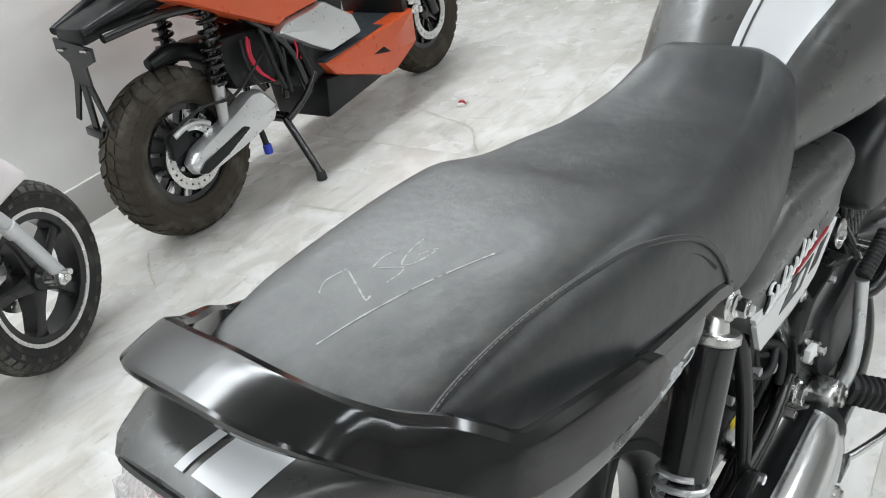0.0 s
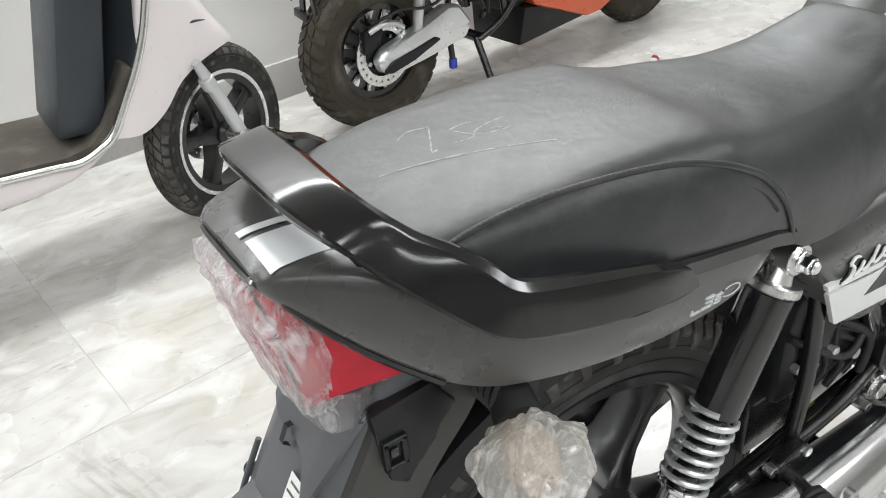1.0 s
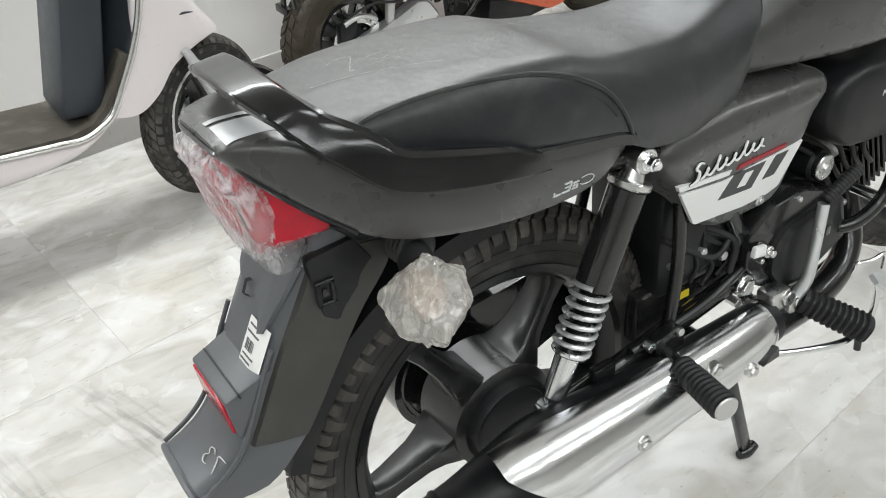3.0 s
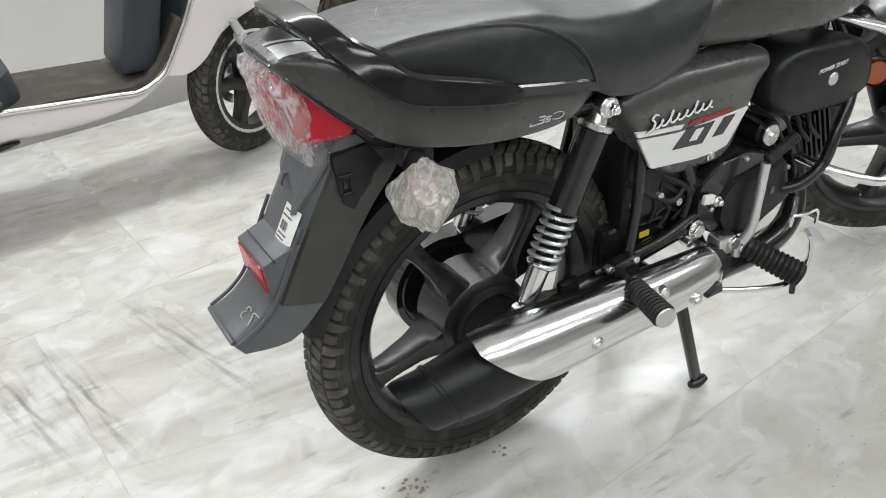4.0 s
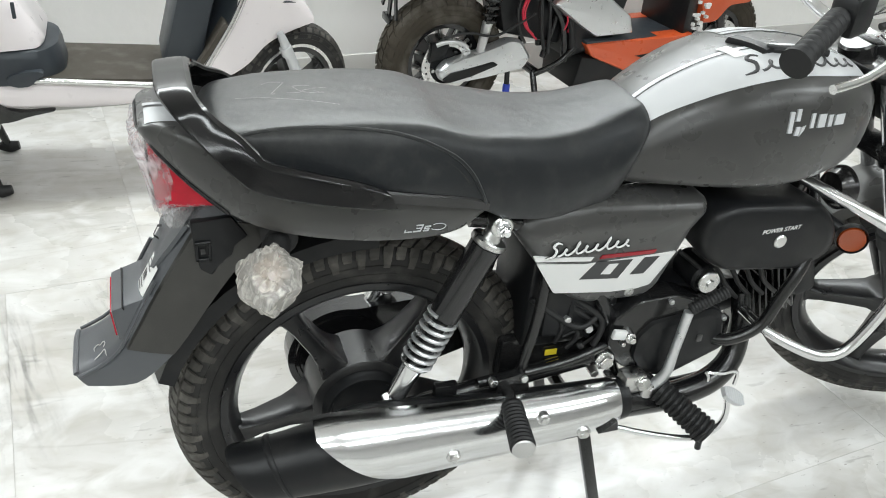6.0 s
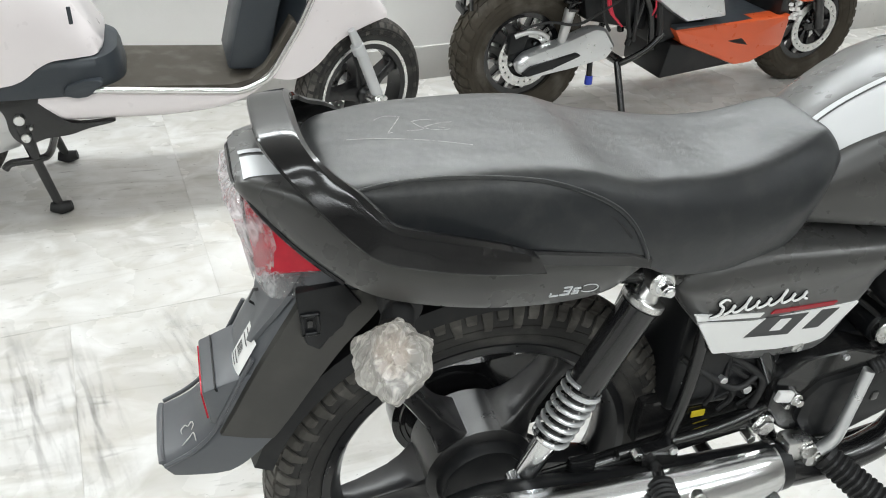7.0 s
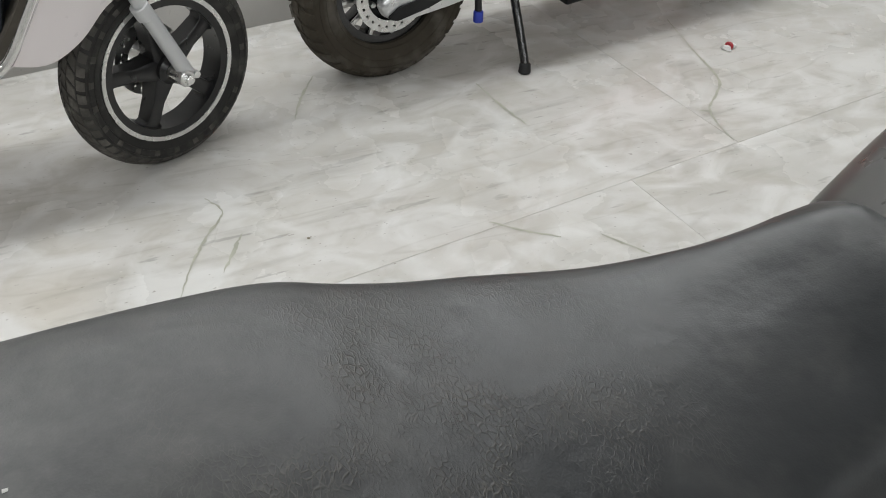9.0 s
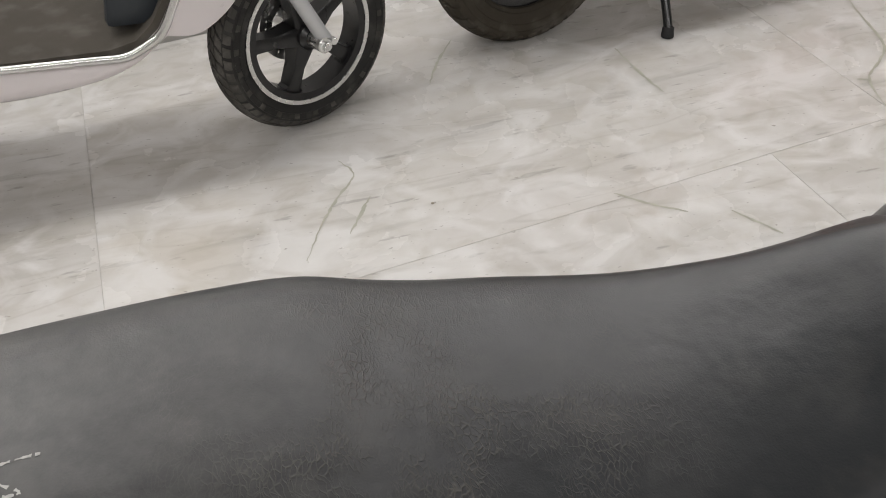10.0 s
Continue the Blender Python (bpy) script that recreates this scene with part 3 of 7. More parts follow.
# chalk strokes on the seat: figures and a line below them
CHALK = [[(-0.128, 0.006), (-0.091, -0.006), (-0.055, -0.018), (-0.023, -0.031), (0.007, -0.045)],
         [(-0.088, 0.043), (-0.085, 0.046), (-0.073, 0.051), (-0.056, 0.046)], [(-0.057, 0.044), (-0.069, 0.023), (-0.079, 0.005), (-0.074, 0.005)],
         [(-0.022, 0.027), (-0.034, 0.030), (-0.047, 0.028)], [(-0.046, 0.025), (-0.041, 0.014), (-0.037, 0.006), (-0.044, 0.003), (-0.058, 0.005)],
         [(0.0, 0.017), (-0.017, 0.016), (-0.034, 0.010), (-0.030, 0.002), (-0.017, -0.002), (-0.007, -0.002), (-0.019, 0.006)]]
for n, stroke in enumerate(CHALK):
    rr = random.Random(n)
    pts = [seat_point(p.x, p.y, 0.0004) for p in smooth_path([(x, y, 0) for x, y in stroke], 10)]
    bm = bmesh.new()
    last = None
    for k, p in enumerate(pts):
        d = (pts[min(k + 1, len(pts) - 1)] - pts[max(k - 1, 0)]).normalized()
        side = Vector((-d.y, d.x, 0)) * 0.0010 * rr.uniform(0.3, 1.1)
        row = [bm.verts.new(p + side - Vector((0, 0, 0.0001))), bm.verts.new(p), bm.verts.new(p - side - Vector((0, 0, 0.0001)))]
        if last and rr.random() > 0.12:
            bm.faces.new((last[0], last[1], row[1], row[0]))
            bm.faces.new((last[1], last[2], row[2], row[1]))
        last = row
    bmesh.ops.recalc_face_normals(bm, faces=bm.faces)
    part("chalk_mark", bm, M["chalk"], seat, "thin faint chalk stroke")

# ---- tail ----
COWL = [(-0.258, 0.860, 0.853, 0.056), (-0.252, 0.864, 0.846, 0.064), (-0.236, 0.866, 0.828, 0.075), (-0.198, 0.862, 0.792, 0.100), (-0.15, 0.843, 0.752, 0.116), (-0.1, 0.820, 0.728, 0.125), (0.0, 0.792, 0.705, 0.131), (0.1, 0.775, 0.696, 0.131), (0.17, 0.763, 0.702, 0.127), (0.21, 0.752, 0.722, 0.118)]


def cowl_ring(x):
    top, low, w = curve_at(COWL, x)
    h = top - low
    side = [(w * 0.80, low - 0.003), (w * 0.96, low), (w * 0.995, low + h * 0.12), (w, low + h * 0.4), (w * 0.985, low + h * 0.78), (w * 0.955, top - h * 0.06), (w * 0.91, top - h * 0.01), (w * 0.86, top + 0.001), (w * 0.4, top + 0.004)]
    sink = 0.046 * min(1.0, max(0.0, (x + 0.196) / 0.012))  # the well that the seat's tail drops into
    side = side[:-1] + [(w * 0.76, top + 0.002 - sink * 0.85), (w * 0.72, top + 0.003 - sink), (w * 0.4, top + 0.004 - sink)]
    ring = [(-y, z) for y, z in side] + [(0, top + 0.005 - sink)] + [(y, z) for y, z in reversed(side)]
    return [(x, y, z) for y, z in ring]


cowl = part("tail_cowl", loft([cowl_ring(float(x)) for x in np.linspace(-0.258, 0.21, 56)]), M["satin"], bike, "satin black tail cowl with silver stripes", 50)


def strip(xa, xb, ya, yb, lift=0.0012, steps=8):
    """A decal on the tail's top between two lines that run with the bike."""
    rows = []
    for k in range(steps + 1):
        x = xa + (xb - xa) * k / steps
        top, low, w = curve_at(COWL, x)
        row = []
        for m in range(5):
            y = ya + (yb - ya) * m / 4
            prof = [(0, top + 0.005), (w * 0.4, top + 0.004), (w * 0.86, top + 0.001), (w * 0.91, top - (top - low) * 0.01), (w * 0.955, top - (top - low) * 0.06)]
            row.append((x, y, float(np.interp(abs(y), [p[0] for p in prof], [p[1] for p in prof])) + lift))
        rows.append(row)
    return loft(rows, closed=False)


part("thin_stripe", strip(-0.250, -0.197, -0.011, -0.003), M["silver"], cowl, "thin silver stripe")
part("broad_stripe", strip(-0.249, -0.197, -0.060, -0.018), M["silver"], cowl, "broad silver stripe")
part("cowl_edge", tube([(-0.250, 0.060, 0.853), (-0.2585, 0.044, 0.856), (-0.260, 0.0, 0.857), (-0.2585, -0.044, 0.856), (-0.250, -0.060, 0.850), (-0.234, -0.075, 0.828), (-0.198, -0.097, 0.792), (-0.155, -0.111, 0.754)], 0.003, 6), M["gloss"], cowl)


def slanted(x0, x1, z0, z1):
    """A thin bar of the tail's emblem, leaning forwards."""
    bm = box(x0, x1, -0.1326, -0.1290, z0, z1)
    for v in bm.verts:
        v.co.x += 0.4 * (v.co.z - 0.711)
    return bm


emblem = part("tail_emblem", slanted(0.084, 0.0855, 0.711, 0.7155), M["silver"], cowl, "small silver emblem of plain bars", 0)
for x0, x1, z0, z1 in ((0.0845, 0.0955, 0.7108, 0.7120), (0.0975, 0.109, 0.7108, 0.7122), (0.1075, 0.109, 0.7122, 0.7206), (0.0985, 0.109, 0.7206, 0.7220), (0.1005, 0.1075, 0.7158, 0.7169), (0.1125, 0.1205, 0.7108, 0.7120), (0.1192, 0.1205, 0.7120, 0.7142), (0.1125, 0.1205, 0.7142, 0.7153), (0.1125, 0.1138, 0.7153, 0.7176), (0.1125, 0.1215, 0.7176, 0.7187)):
    part("emblem_bar", slanted(x0, x1, z0, z1), M["silver"], emblem, "", 0)
part("emblem_ring", tube([(0.124 + 0.0115 * (1 + math.cos(a)), -0.1316, 0.7162 + 0.0052 * math.sin(a)) for a in np.linspace(-2.6, 2.3, 22)], 0.0006, 6), M["silver"], emblem)

# the grab rail: an arched band round the tail, given by its low and its high edge
BAND = [((-0.234, 0.0, 0.911), (-0.185, 0.0, 0.915)), ((-0.232, -0.054, 0.908), (-0.184, -0.050, 0.912)), ((-0.217, -0.089, 0.892), (-0.177, -0.083, 0.903)), ((-0.193, -0.109, 0.864), (-0.160, -0.103, 0.886)), ((-0.166, -0.130, 0.837), (-0.138, -0.122, 0.872)),
        ((-0.142, -0.144, 0.815), (-0.121, -0.138, 0.856)), ((-0.124, -0.152, 0.804), (-0.111, -0.146, 0.846)), ((-0.095, -0.158, 0.795), (-0.092, -0.149, 0.838)), ((-0.04, -0.162, 0.782), (-0.035, -0.151, 0.822)), ((0.02, -0.160, 0.770), (0.022, -0.151, 0.804)), ((0.068, -0.151, 0.760), (0.054, -0.149, 0.788))]
lows = smooth_path([b[0] for b in BAND], 5)
highs = smooth_path([b[1] for b in BAND], 5)
mids = [(a + b) / 2 for a, b in zip(lows, highs)]
RAIL_SECTION = [(0.03, -0.010), (0.0, -0.004), (0.02, 0.0), (0.07, 0.0012), (0.45, 0.0020), (0.78, 0.0016), (0.84, 0.0008), (0.97, -0.0045), (1.0, -0.009), (0.95, -0.013), (0.5, -0.012), (0.08, -0.013)]
rings = []
for k, (lo, hi) in enumerate(zip(lows, highs)):
    along = mids[min(k + 1, len(mids) - 1)] - mids[k - 1] if k else Vector((0, -1, 0))
    n = (hi - lo).cross(along).normalized()
    if n.dot(mids[k] - Vector((0, 0, 0.80))) < 0:
        n = -n
    rings.append([lo + (hi - lo) * f + n * e for f, e in RAIL_SECTION])
rings = list(reversed(rings))
left = [[Vector((p.x, -p.y, p.z)) for p in r] for r in reversed(rings[:-1])]
rail = part("grab_rail", loft(rings + left), M["rail_gloss"], bike, "gloss black moulded grab rail", 22)
for sgn in (-1, 1):
    part("rail_mount", box(0.02, 0.12, sgn * 0.112 - 0.012, sgn * 0.112 + 0.012, 0.764, 0.782, 0.006), M["gloss"], rail)
    clip = [(0.045, 0.786, 0.768), (0.09, 0.778, 0.760), (0.14, 0.770, 0.752), (0.18, 0.764, 0.746), (0.208, 0.755, 0.738)]
    part("rail_clip", loft([[(x, sgn * y, z) for y, z in ((0.122, hi - 0.002), (0.130, hi), (0.137, hi - 0.001), (0.1395, hi - 0.004), (0.139, lo), (0.122, lo))] for x, hi, lo in clip]), M["gloss"], rail, "gloss black ledge behind the rail", 30)

# tail lamp in its wrapping
def wedge(pts_top, pts_low, bevel=0.006):
    bm = bmesh.new()
    a = [bm.verts.new(p) for p in pts_top]
    b = [bm.verts.new(p) for p in pts_low]
    n = len(a)
    bm.faces.new(a)
    bm.faces.new(list(reversed(b)))
    for i in range(n):
        bm.faces.new((a[i], b[i], b[(i + 1) % n], a[(i + 1) % n]))
    if bevel:
        bmesh.ops.bevel(bm, geom=list(bm.edges), offset=bevel, segments=2, affect="EDGES", profile=0.5)
    return bm


lamp = part("tail_lamp", wedge([(-0.250, -0.050, 0.840), (-0.250, 0.050, 0.840), (-0.168, 0.100, 0.764), (-0.168, -0.100, 0.764)], [(-0.246, -0.064, 0.742), (-0.246, 0.064, 0.742), (-0.168, 0.066, 0.742), (-0.168, -0.066, 0.742)], 0.005), M["red_lens"], bike, "red tail lamp lens in clear wrapping film")
# dark tube standing for the reflection along the lens's rim
part("lens_reflection_line", tube([(-0.2505, 0.03, 0.829), (-0.2510, -0.012, 0.824), (-0.2505, -0.038, 0.808), (-0.2492, -0.052, 0.782), (-0.2470, -0.0600, 0.750)], 0.0016, 6), M["gloss"], lamp)
rng = random.Random(5)
VEIL = [(0.852, -0.259, -0.232, 0.046), (0.844, -0.267, -0.226, 0.058), (0.832, -0.271, -0.222, 0.064), (0.820, -0.267, -0.218, 0.068), (0.806, -0.263, -0.216, 0.071), (0.790, -0.259, -0.214, 0.073), (0.774, -0.256, -0.212, 0.073), (0.758, -0.253, -0.212, 0.071), (0.745, -0.251, -0.212, 0.068), (0.737, -0.249, -0.212, 0.067)]
SKIRT = [(0.756, -0.250, -0.150, 0.080), (0.744, -0.250, -0.150, 0.074), (0.736, -0.248, -0.150, 0.071), (0.726, -0.245, -0.146, 0.073), (0.716, -0.240, -0.142, 0.076)]
for name, rings_at, mat in (("wrapping_film", VEIL, "film"), ("film_skirt", SKIRT, "skirt_film")):
    outer = []
    lean = [rng.uniform(-1, 1) for _ in range(64)]
    for k, (z, xb, xf, w) in enumerate(rings_at):
        ring = []
        for i in range(64):
            a = 2 * math.pi * (i + 0.35 * k) / 64
            c, s = math.cos(a), math.sin(a)
            cx, hx = (xb + xf) / 2, (xf - xb) / 2
            sq = 1 / max(abs(c), abs(s)) ** 0.6
            j = 0.0020 * lean[i] + rng.uniform(-0.0016, 0.002) * (1.6 if k < 4 else 0.35)
            ring.append((cx + (hx + j) * c * sq, (w + j) * s * sq, z + rng.uniform(-0.003, 0.003)))
        outer.append(ring)
    part(name, loft(outer, caps=False), M[mat], lamp, "crumpled clear wrapping film", 18)

# rear mudguard with its flap
GUARD = [((-0.195, 0.752), (-0.09, 0.735), 0.064), ((-0.222, 0.705), (-0.11, 0.685), 0.066), ((-0.250, 0.655), (-0.150, 0.640), 0.067), ((-0.280, 0.600), (-0.190, 0.583), 0.067), ((-0.303, 0.553), (-0.220, 0.536), 0.066), ((-0.322, 0.520), (-0.252, 0.494), 0.065), ((-0.350, 0.497), (-0.300, 0.456), 0.063), ((-0.384, 0.482), (-0.368, 0.458), 0.056)]
MID = -0.012
rings = []
o2 = smooth_path([(o[0], 0, o[1]) for o, i, w in GUARD], 4)
i2 = smooth_path([(i[0], 0, i[1]) for o, i, w in GUARD], 4)
ws = np.interp(np.linspace(0, len(GUARD) - 1, len(o2)), range(len(GUARD)), [w for o, i, w in GUARD])
for o, i, w in zip(o2, i2, ws):
    d = i - o
    sect = [(0.0, 0.0), (0.0, 0.55), (0.05, 0.80), (0.16, 0.95), (0.5, 1.0), (1.0, 1.0)]
    half = [(o + d * f, w * g) for f, g in sect]
    rings.append([(p.x, MID - y, p.z) for p, y in reversed(half)] + [(p.x, MID + y, p.z) for p, y in half[1:]])
guard = part("rear_mudguard", loft(rings), M["flap"], bike, "black plastic rear mudguard with a flap", 45)
for sgn in (-1, 1):
    rows = [[(p.x + e, MID + sgn * y, p.z) for p, e, y in ((o + (i - o) * 0.13, 0, w * 0.90), (o + (i - o) * 0.16, 0, w * 1.02), (o + (i - o) * 0.55, 0, w * 1.05), (i, 0, w * 1.03), (i, 0, w * 0.98))] for o, i, w in list(zip(o2, i2, ws))[2:20]]
    part("side_panel", loft(rows), M["guard_side"], guard, "darker moulded side")


def on_guard(u, y, lift=0.0015):
    """The place on the mudguard's back at u along it."""
    n = len(o2) - 1
    k = min(n - 1, int(u * n))
    p = o2[k].lerp(o2[k + 1], u * n - k)
    d = (o2[k + 1] - o2[k]).normalized()
    out = Vector((d.z, 0, -d.x))
    if out.x > 0:
        out = -out
    q = p + out * (lift - 0.006 * max(0, (abs(y) / ws[k] - 0.55)) * 2)
    return Vector((q.x, MID + y, q.z))


def guard_patch(u0, u1, y0, y1, lift):
    return loft([[on_guard(u0 + (u1 - u0) * a / 6, y0 + (y1 - y0) * b / 4, lift) for b in range(5)] for a in range(7)], closed=False)


label = part("paper_label", guard_patch(0.30, 0.46, -0.055, -0.010, 0.0026), M["paper"], guard, "white printed paper label")
for u, a, b in ((0.315, -0.030, -0.014), (0.335, -0.040, -0.012), (0.395, -0.040, -0.014), (0.41, -0.036, -0.012), (0.43, -0.042, -0.02)):
    part("print_bar", guard_patch(u, u + 0.006, a, b, 0.0030), M["seam"], label)
bm = bmesh.new()
for k in range(7):
    add(bm, guard_patch(0.355, 0.385, -0.034 + k * 0.0028, -0.0325 + k * 0.0028 + 0.0006 * (k % 3), 0.0030))
part("print_bar", bm, M["seam"], label)
# the upper plate overlaps the flap; its low edge is cut in a zigzag
EDGE = [(-0.064, 0.10), (-0.056, 0.20), (-0.044, 0.315), (-0.036, 0.325), (-0.022, 0.255), (-0.004, 0.235), (0.010, 0.240), (0.030, 0.235), (0.048, 0.21), (0.064, 0.10)]
rows = []
for k in range(9):
    v = min(k, 7) / 7
    rows.append([on_guard(0.02 + (float(np.interp(y, [e[0] for e in EDGE], [e[1] for e in EDGE])) - 0.02) * v, y, 0.0052 if k < 8 else -0.001) for y in [float(q) for q in np.linspace(-0.064, 0.064, 33)]])
part("upper_plate", loft(rows, closed=False), M["flap"], guard, "overlapping upper plate with a zigzag edge", 30)
part("edge_tab", loft([[on_guard(u, y, l) for y in (0.004, 0.011)] for u, l in ((0.215, 0.006), (0.222, 0.011), (0.262, 0.010), (0.268, 0.001))], closed=False), M["plastic"], guard)
# bracket with a slotted lug beside the plate
bm = slab(rounded([(-0.205, 0.728), (-0.150, 0.733), (-0.128, 0.700), (-0.150, 0.688), (-0.150, 0.672), (-0.166, 0.662), (-0.180, 0.640), (-0.196, 0.652), (-0.202, 0.690)], 0.004, 2), -0.084, -0.070, 0.002)
bracket = part("side_bracket", bm, M["plastic"], guard, "notched black bracket", 30)
bm = bmesh.new()
for x0, x1, z0, z1 in ((-0.201, -0.196, 0.668, 0.698), (-0.184, -0.179, 0.668, 0.698), (-0.201, -0.179, 0.694, 0.699), (-0.201, -0.179, 0.667, 0.672)):
    box(x0, x1, -0.0885, -0.0835, z0, z1, 0.001, 1, bm=bm)
part("slotted_lug", bm, M["plastic"], bracket, "", 30)
part("clip_nut", box(-0.194, -0.187, -0.0862, -0.0835, 0.678, 0.688, 0.001), M["frame"], bracket)
# folded flange that runs down both sides of the flap
for sgn in (-1, 1):
    line = [on_guard(u, sgn * 0.060, 0.0008) for u in [float(q) for q in np.linspace(0.34, 0.97, 12)]]
    part("flap_rim", tube(line, 0.0030, 8, 3), M["flap"], guard)
tip = [on_guard(0.985, y, 0.0005) for y in [float(q) for q in np.linspace(-0.052, 0.052, 9)]]
part("flap_lip", tube(tip, 0.0045, 8, 3), M["flap"], guard, "thick rounded lip")
part("side_stub", cyl((-0.262, 0.05, 0.59), (-0.270, 0.068, 0.585), 0.007, bevel=0.001), M["plastic"], guard)
holder = part("reflector_holder", wedge([(-0.321, MID - 0.057, 0.588), (-0.321, MID + 0.046, 0.588), (-0.258, MID + 0.048, 0.612), (-0.258, MID - 0.062, 0.612)], [(-0.316, MID - 0.057, 0.536), (-0.316, MID + 0.046, 0.536), (-0.275, MID + 0.048, 0.530), (-0.275, MID - 0.062, 0.530)], 0.003), M["flap"], guard, "boxy black reflector holder")
part("holder_seam", box(-0.0008, 0.0008, -0.0565, 0.0465, -0.002, 0.0045, 0, m=pose(-0.304, MID - 0.005, 0.5925, 0, -20, 0)), M["plastic"], holder)
part("reflector", box(-0.0012, 0.003, -0.047, 0.045, -0.027, 0.015, 0.001, m=pose(-0.3205, MID - 0.005, 0.568, 0, -5, 0)), M["red_lens"], holder, "red reflector")
# two chalk figures on the flap
for stroke in ([(0.795, -0.050), (0.80, -0.036), (0.83, -0.039), (0.875, -0.044)], [(0.81, -0.029), (0.797, -0.022), (0.81, -0.015), (0.832, -0.019), (0.85, -0.014), (0.872, -0.019), (0.868, -0.027)]):
    part("chalk_mark", tube([on_guard(u, y, 0.0018) for u, y in stroke], [0.0005, 0.001, 0.0006, 0.001, 0.0004], 5, 4), M["flap_chalk"], guard, "white chalk stroke")
# the inner guard that follows the tyre
rings = []
for k in range(15):
    a = radians(88 + k * 5.2)
    c, s = math.cos(a), math.sin(a)
    rings.append([(REAR[0] + r * c, y, REAR[2] + r * s) for r, y in ((0.322, -0.066), (0.346, -0.062), (0.352, -0.03), (0.352, 0.03), (0.346, 0.062), (0.322, 0.066), (0.342, 0.05), (0.344, 0), (0.342, -0.05))])
part("inner_mudguard", loft(rings), M["plastic"], bike)
part("under_tray", wedge([(-0.18, -0.10, 0.765), (-0.18, 0.10, 0.765), (0.2, 0.10, 0.72), (0.2, -0.10, 0.72)], [(-0.14, -0.085, 0.722), (-0.14, 0.085, 0.722), (0.2, 0.09, 0.69), (0.2, -0.09, 0.69)], 0.008), M["plastic"], bike)

# turn signals on rubber stalks; the wrapped bags are crumpled balls
def crumpled(centre, r, seed, squash=(1, 1, 1)):
    """A bag drawn round a lamp: many small flats between sharp folds, gathered at the neck, with a ragged foot."""
    bm = bmesh.new()
    bmesh.ops.create_icosphere(bm, subdivisions=5, radius=1)
    rr = random.Random(seed)
    planes = []
    for k in range(15):
        h = 1 - 2 * (k + 0.5) / 15
        a = 2.399963 * k + rr.uniform(-0.4, 0.4)
        w = math.sqrt(1 - h * h)
        planes.append((Vector((w * math.cos(a), w * math.sin(a), h + rr.uniform(-0.2, 0.2))).normalized(), rr.uniform(0.60, 0.88)))
    folds = []
    for k in range(8):
        d = Vector((rr.uniform(-1, 1), rr.uniform(-1, 1), rr.uniform(-0.25, 0.25))).normalized()
        folds.append((d, rr.uniform(0.8, 2.0), rr.uniform(0, 1), rr.uniform(0.02, 0.045)))
    for v in bm.verts:
        u = v.co.normalized()
        reach = min([e0 / u.dot(n) for n, e0 in planes if u.dot(n) > 0.05] + [0.98])
        for d, often, start, depth in folds:
            reach -= depth * (1 - abs(2 * ((u.dot(d) * often + start + 0.2 * noise.noise(u * 1.6)) % 1.0) - 1)) ** 9
        reach -= 0.05 * abs(noise.noise(Vector((u.x * 3.4, u.y * 3.4, u.z * 0.9 + seed))))
        p = u * reach
        if u.z > 0.6:
            p.z += 0.10 * (u.z - 0.6) / 0.4 * (0.6 + noise.noise(u * 8))
        if u.z < -0.55:
            p.z -= 0.16 * (0.5 + noise.noise(u * 5)) * (-0.55 - u.z) * 2
        v.co = Vector(centre) + Vector((p.x * squash[0], p.y * squash[1], p.z * squash[2])) * r
    return bm


for sgn in (-1, 1):
    sig = part("turn_signal", tube([(-0.10, sgn * 0.118, 0.686), (-0.108, sgn * 0.150, 0.680), (-0.115, sgn * 0.175, 0.676)], [0.012, 0.024, 0.015], 16), M["film_core"], bike, "amber turn signal in a crumpled plastic bag")
    part("stalk", tube([(-0.085, sgn * 0.070, 0.706), (-0.09, sgn * 0.10, 0.700), (-0.098, sgn * 0.125, 0.692)], [0.026, 0.019, 0.021], 14), M["grip"], sig)
    bm = bmesh.new()
    for k in range(4):
        turned([(0, 0.023), (0.003, 0.0255), (0.006, 0.023)], (-0.087, sgn * (0.082 + k * 0.008) - 0.003, 0.703), n=20, bm=bm)
    part("stalk_rib", bm, M["grip"], sig)
    part("plastic_bag", crumpled((-0.112, sgn * 0.158, 0.672), 0.0570, 8 + sgn, (0.96, 0.96, 1.10)), M["cloudy_film"], sig, "crumpled milky plastic bag", 13)

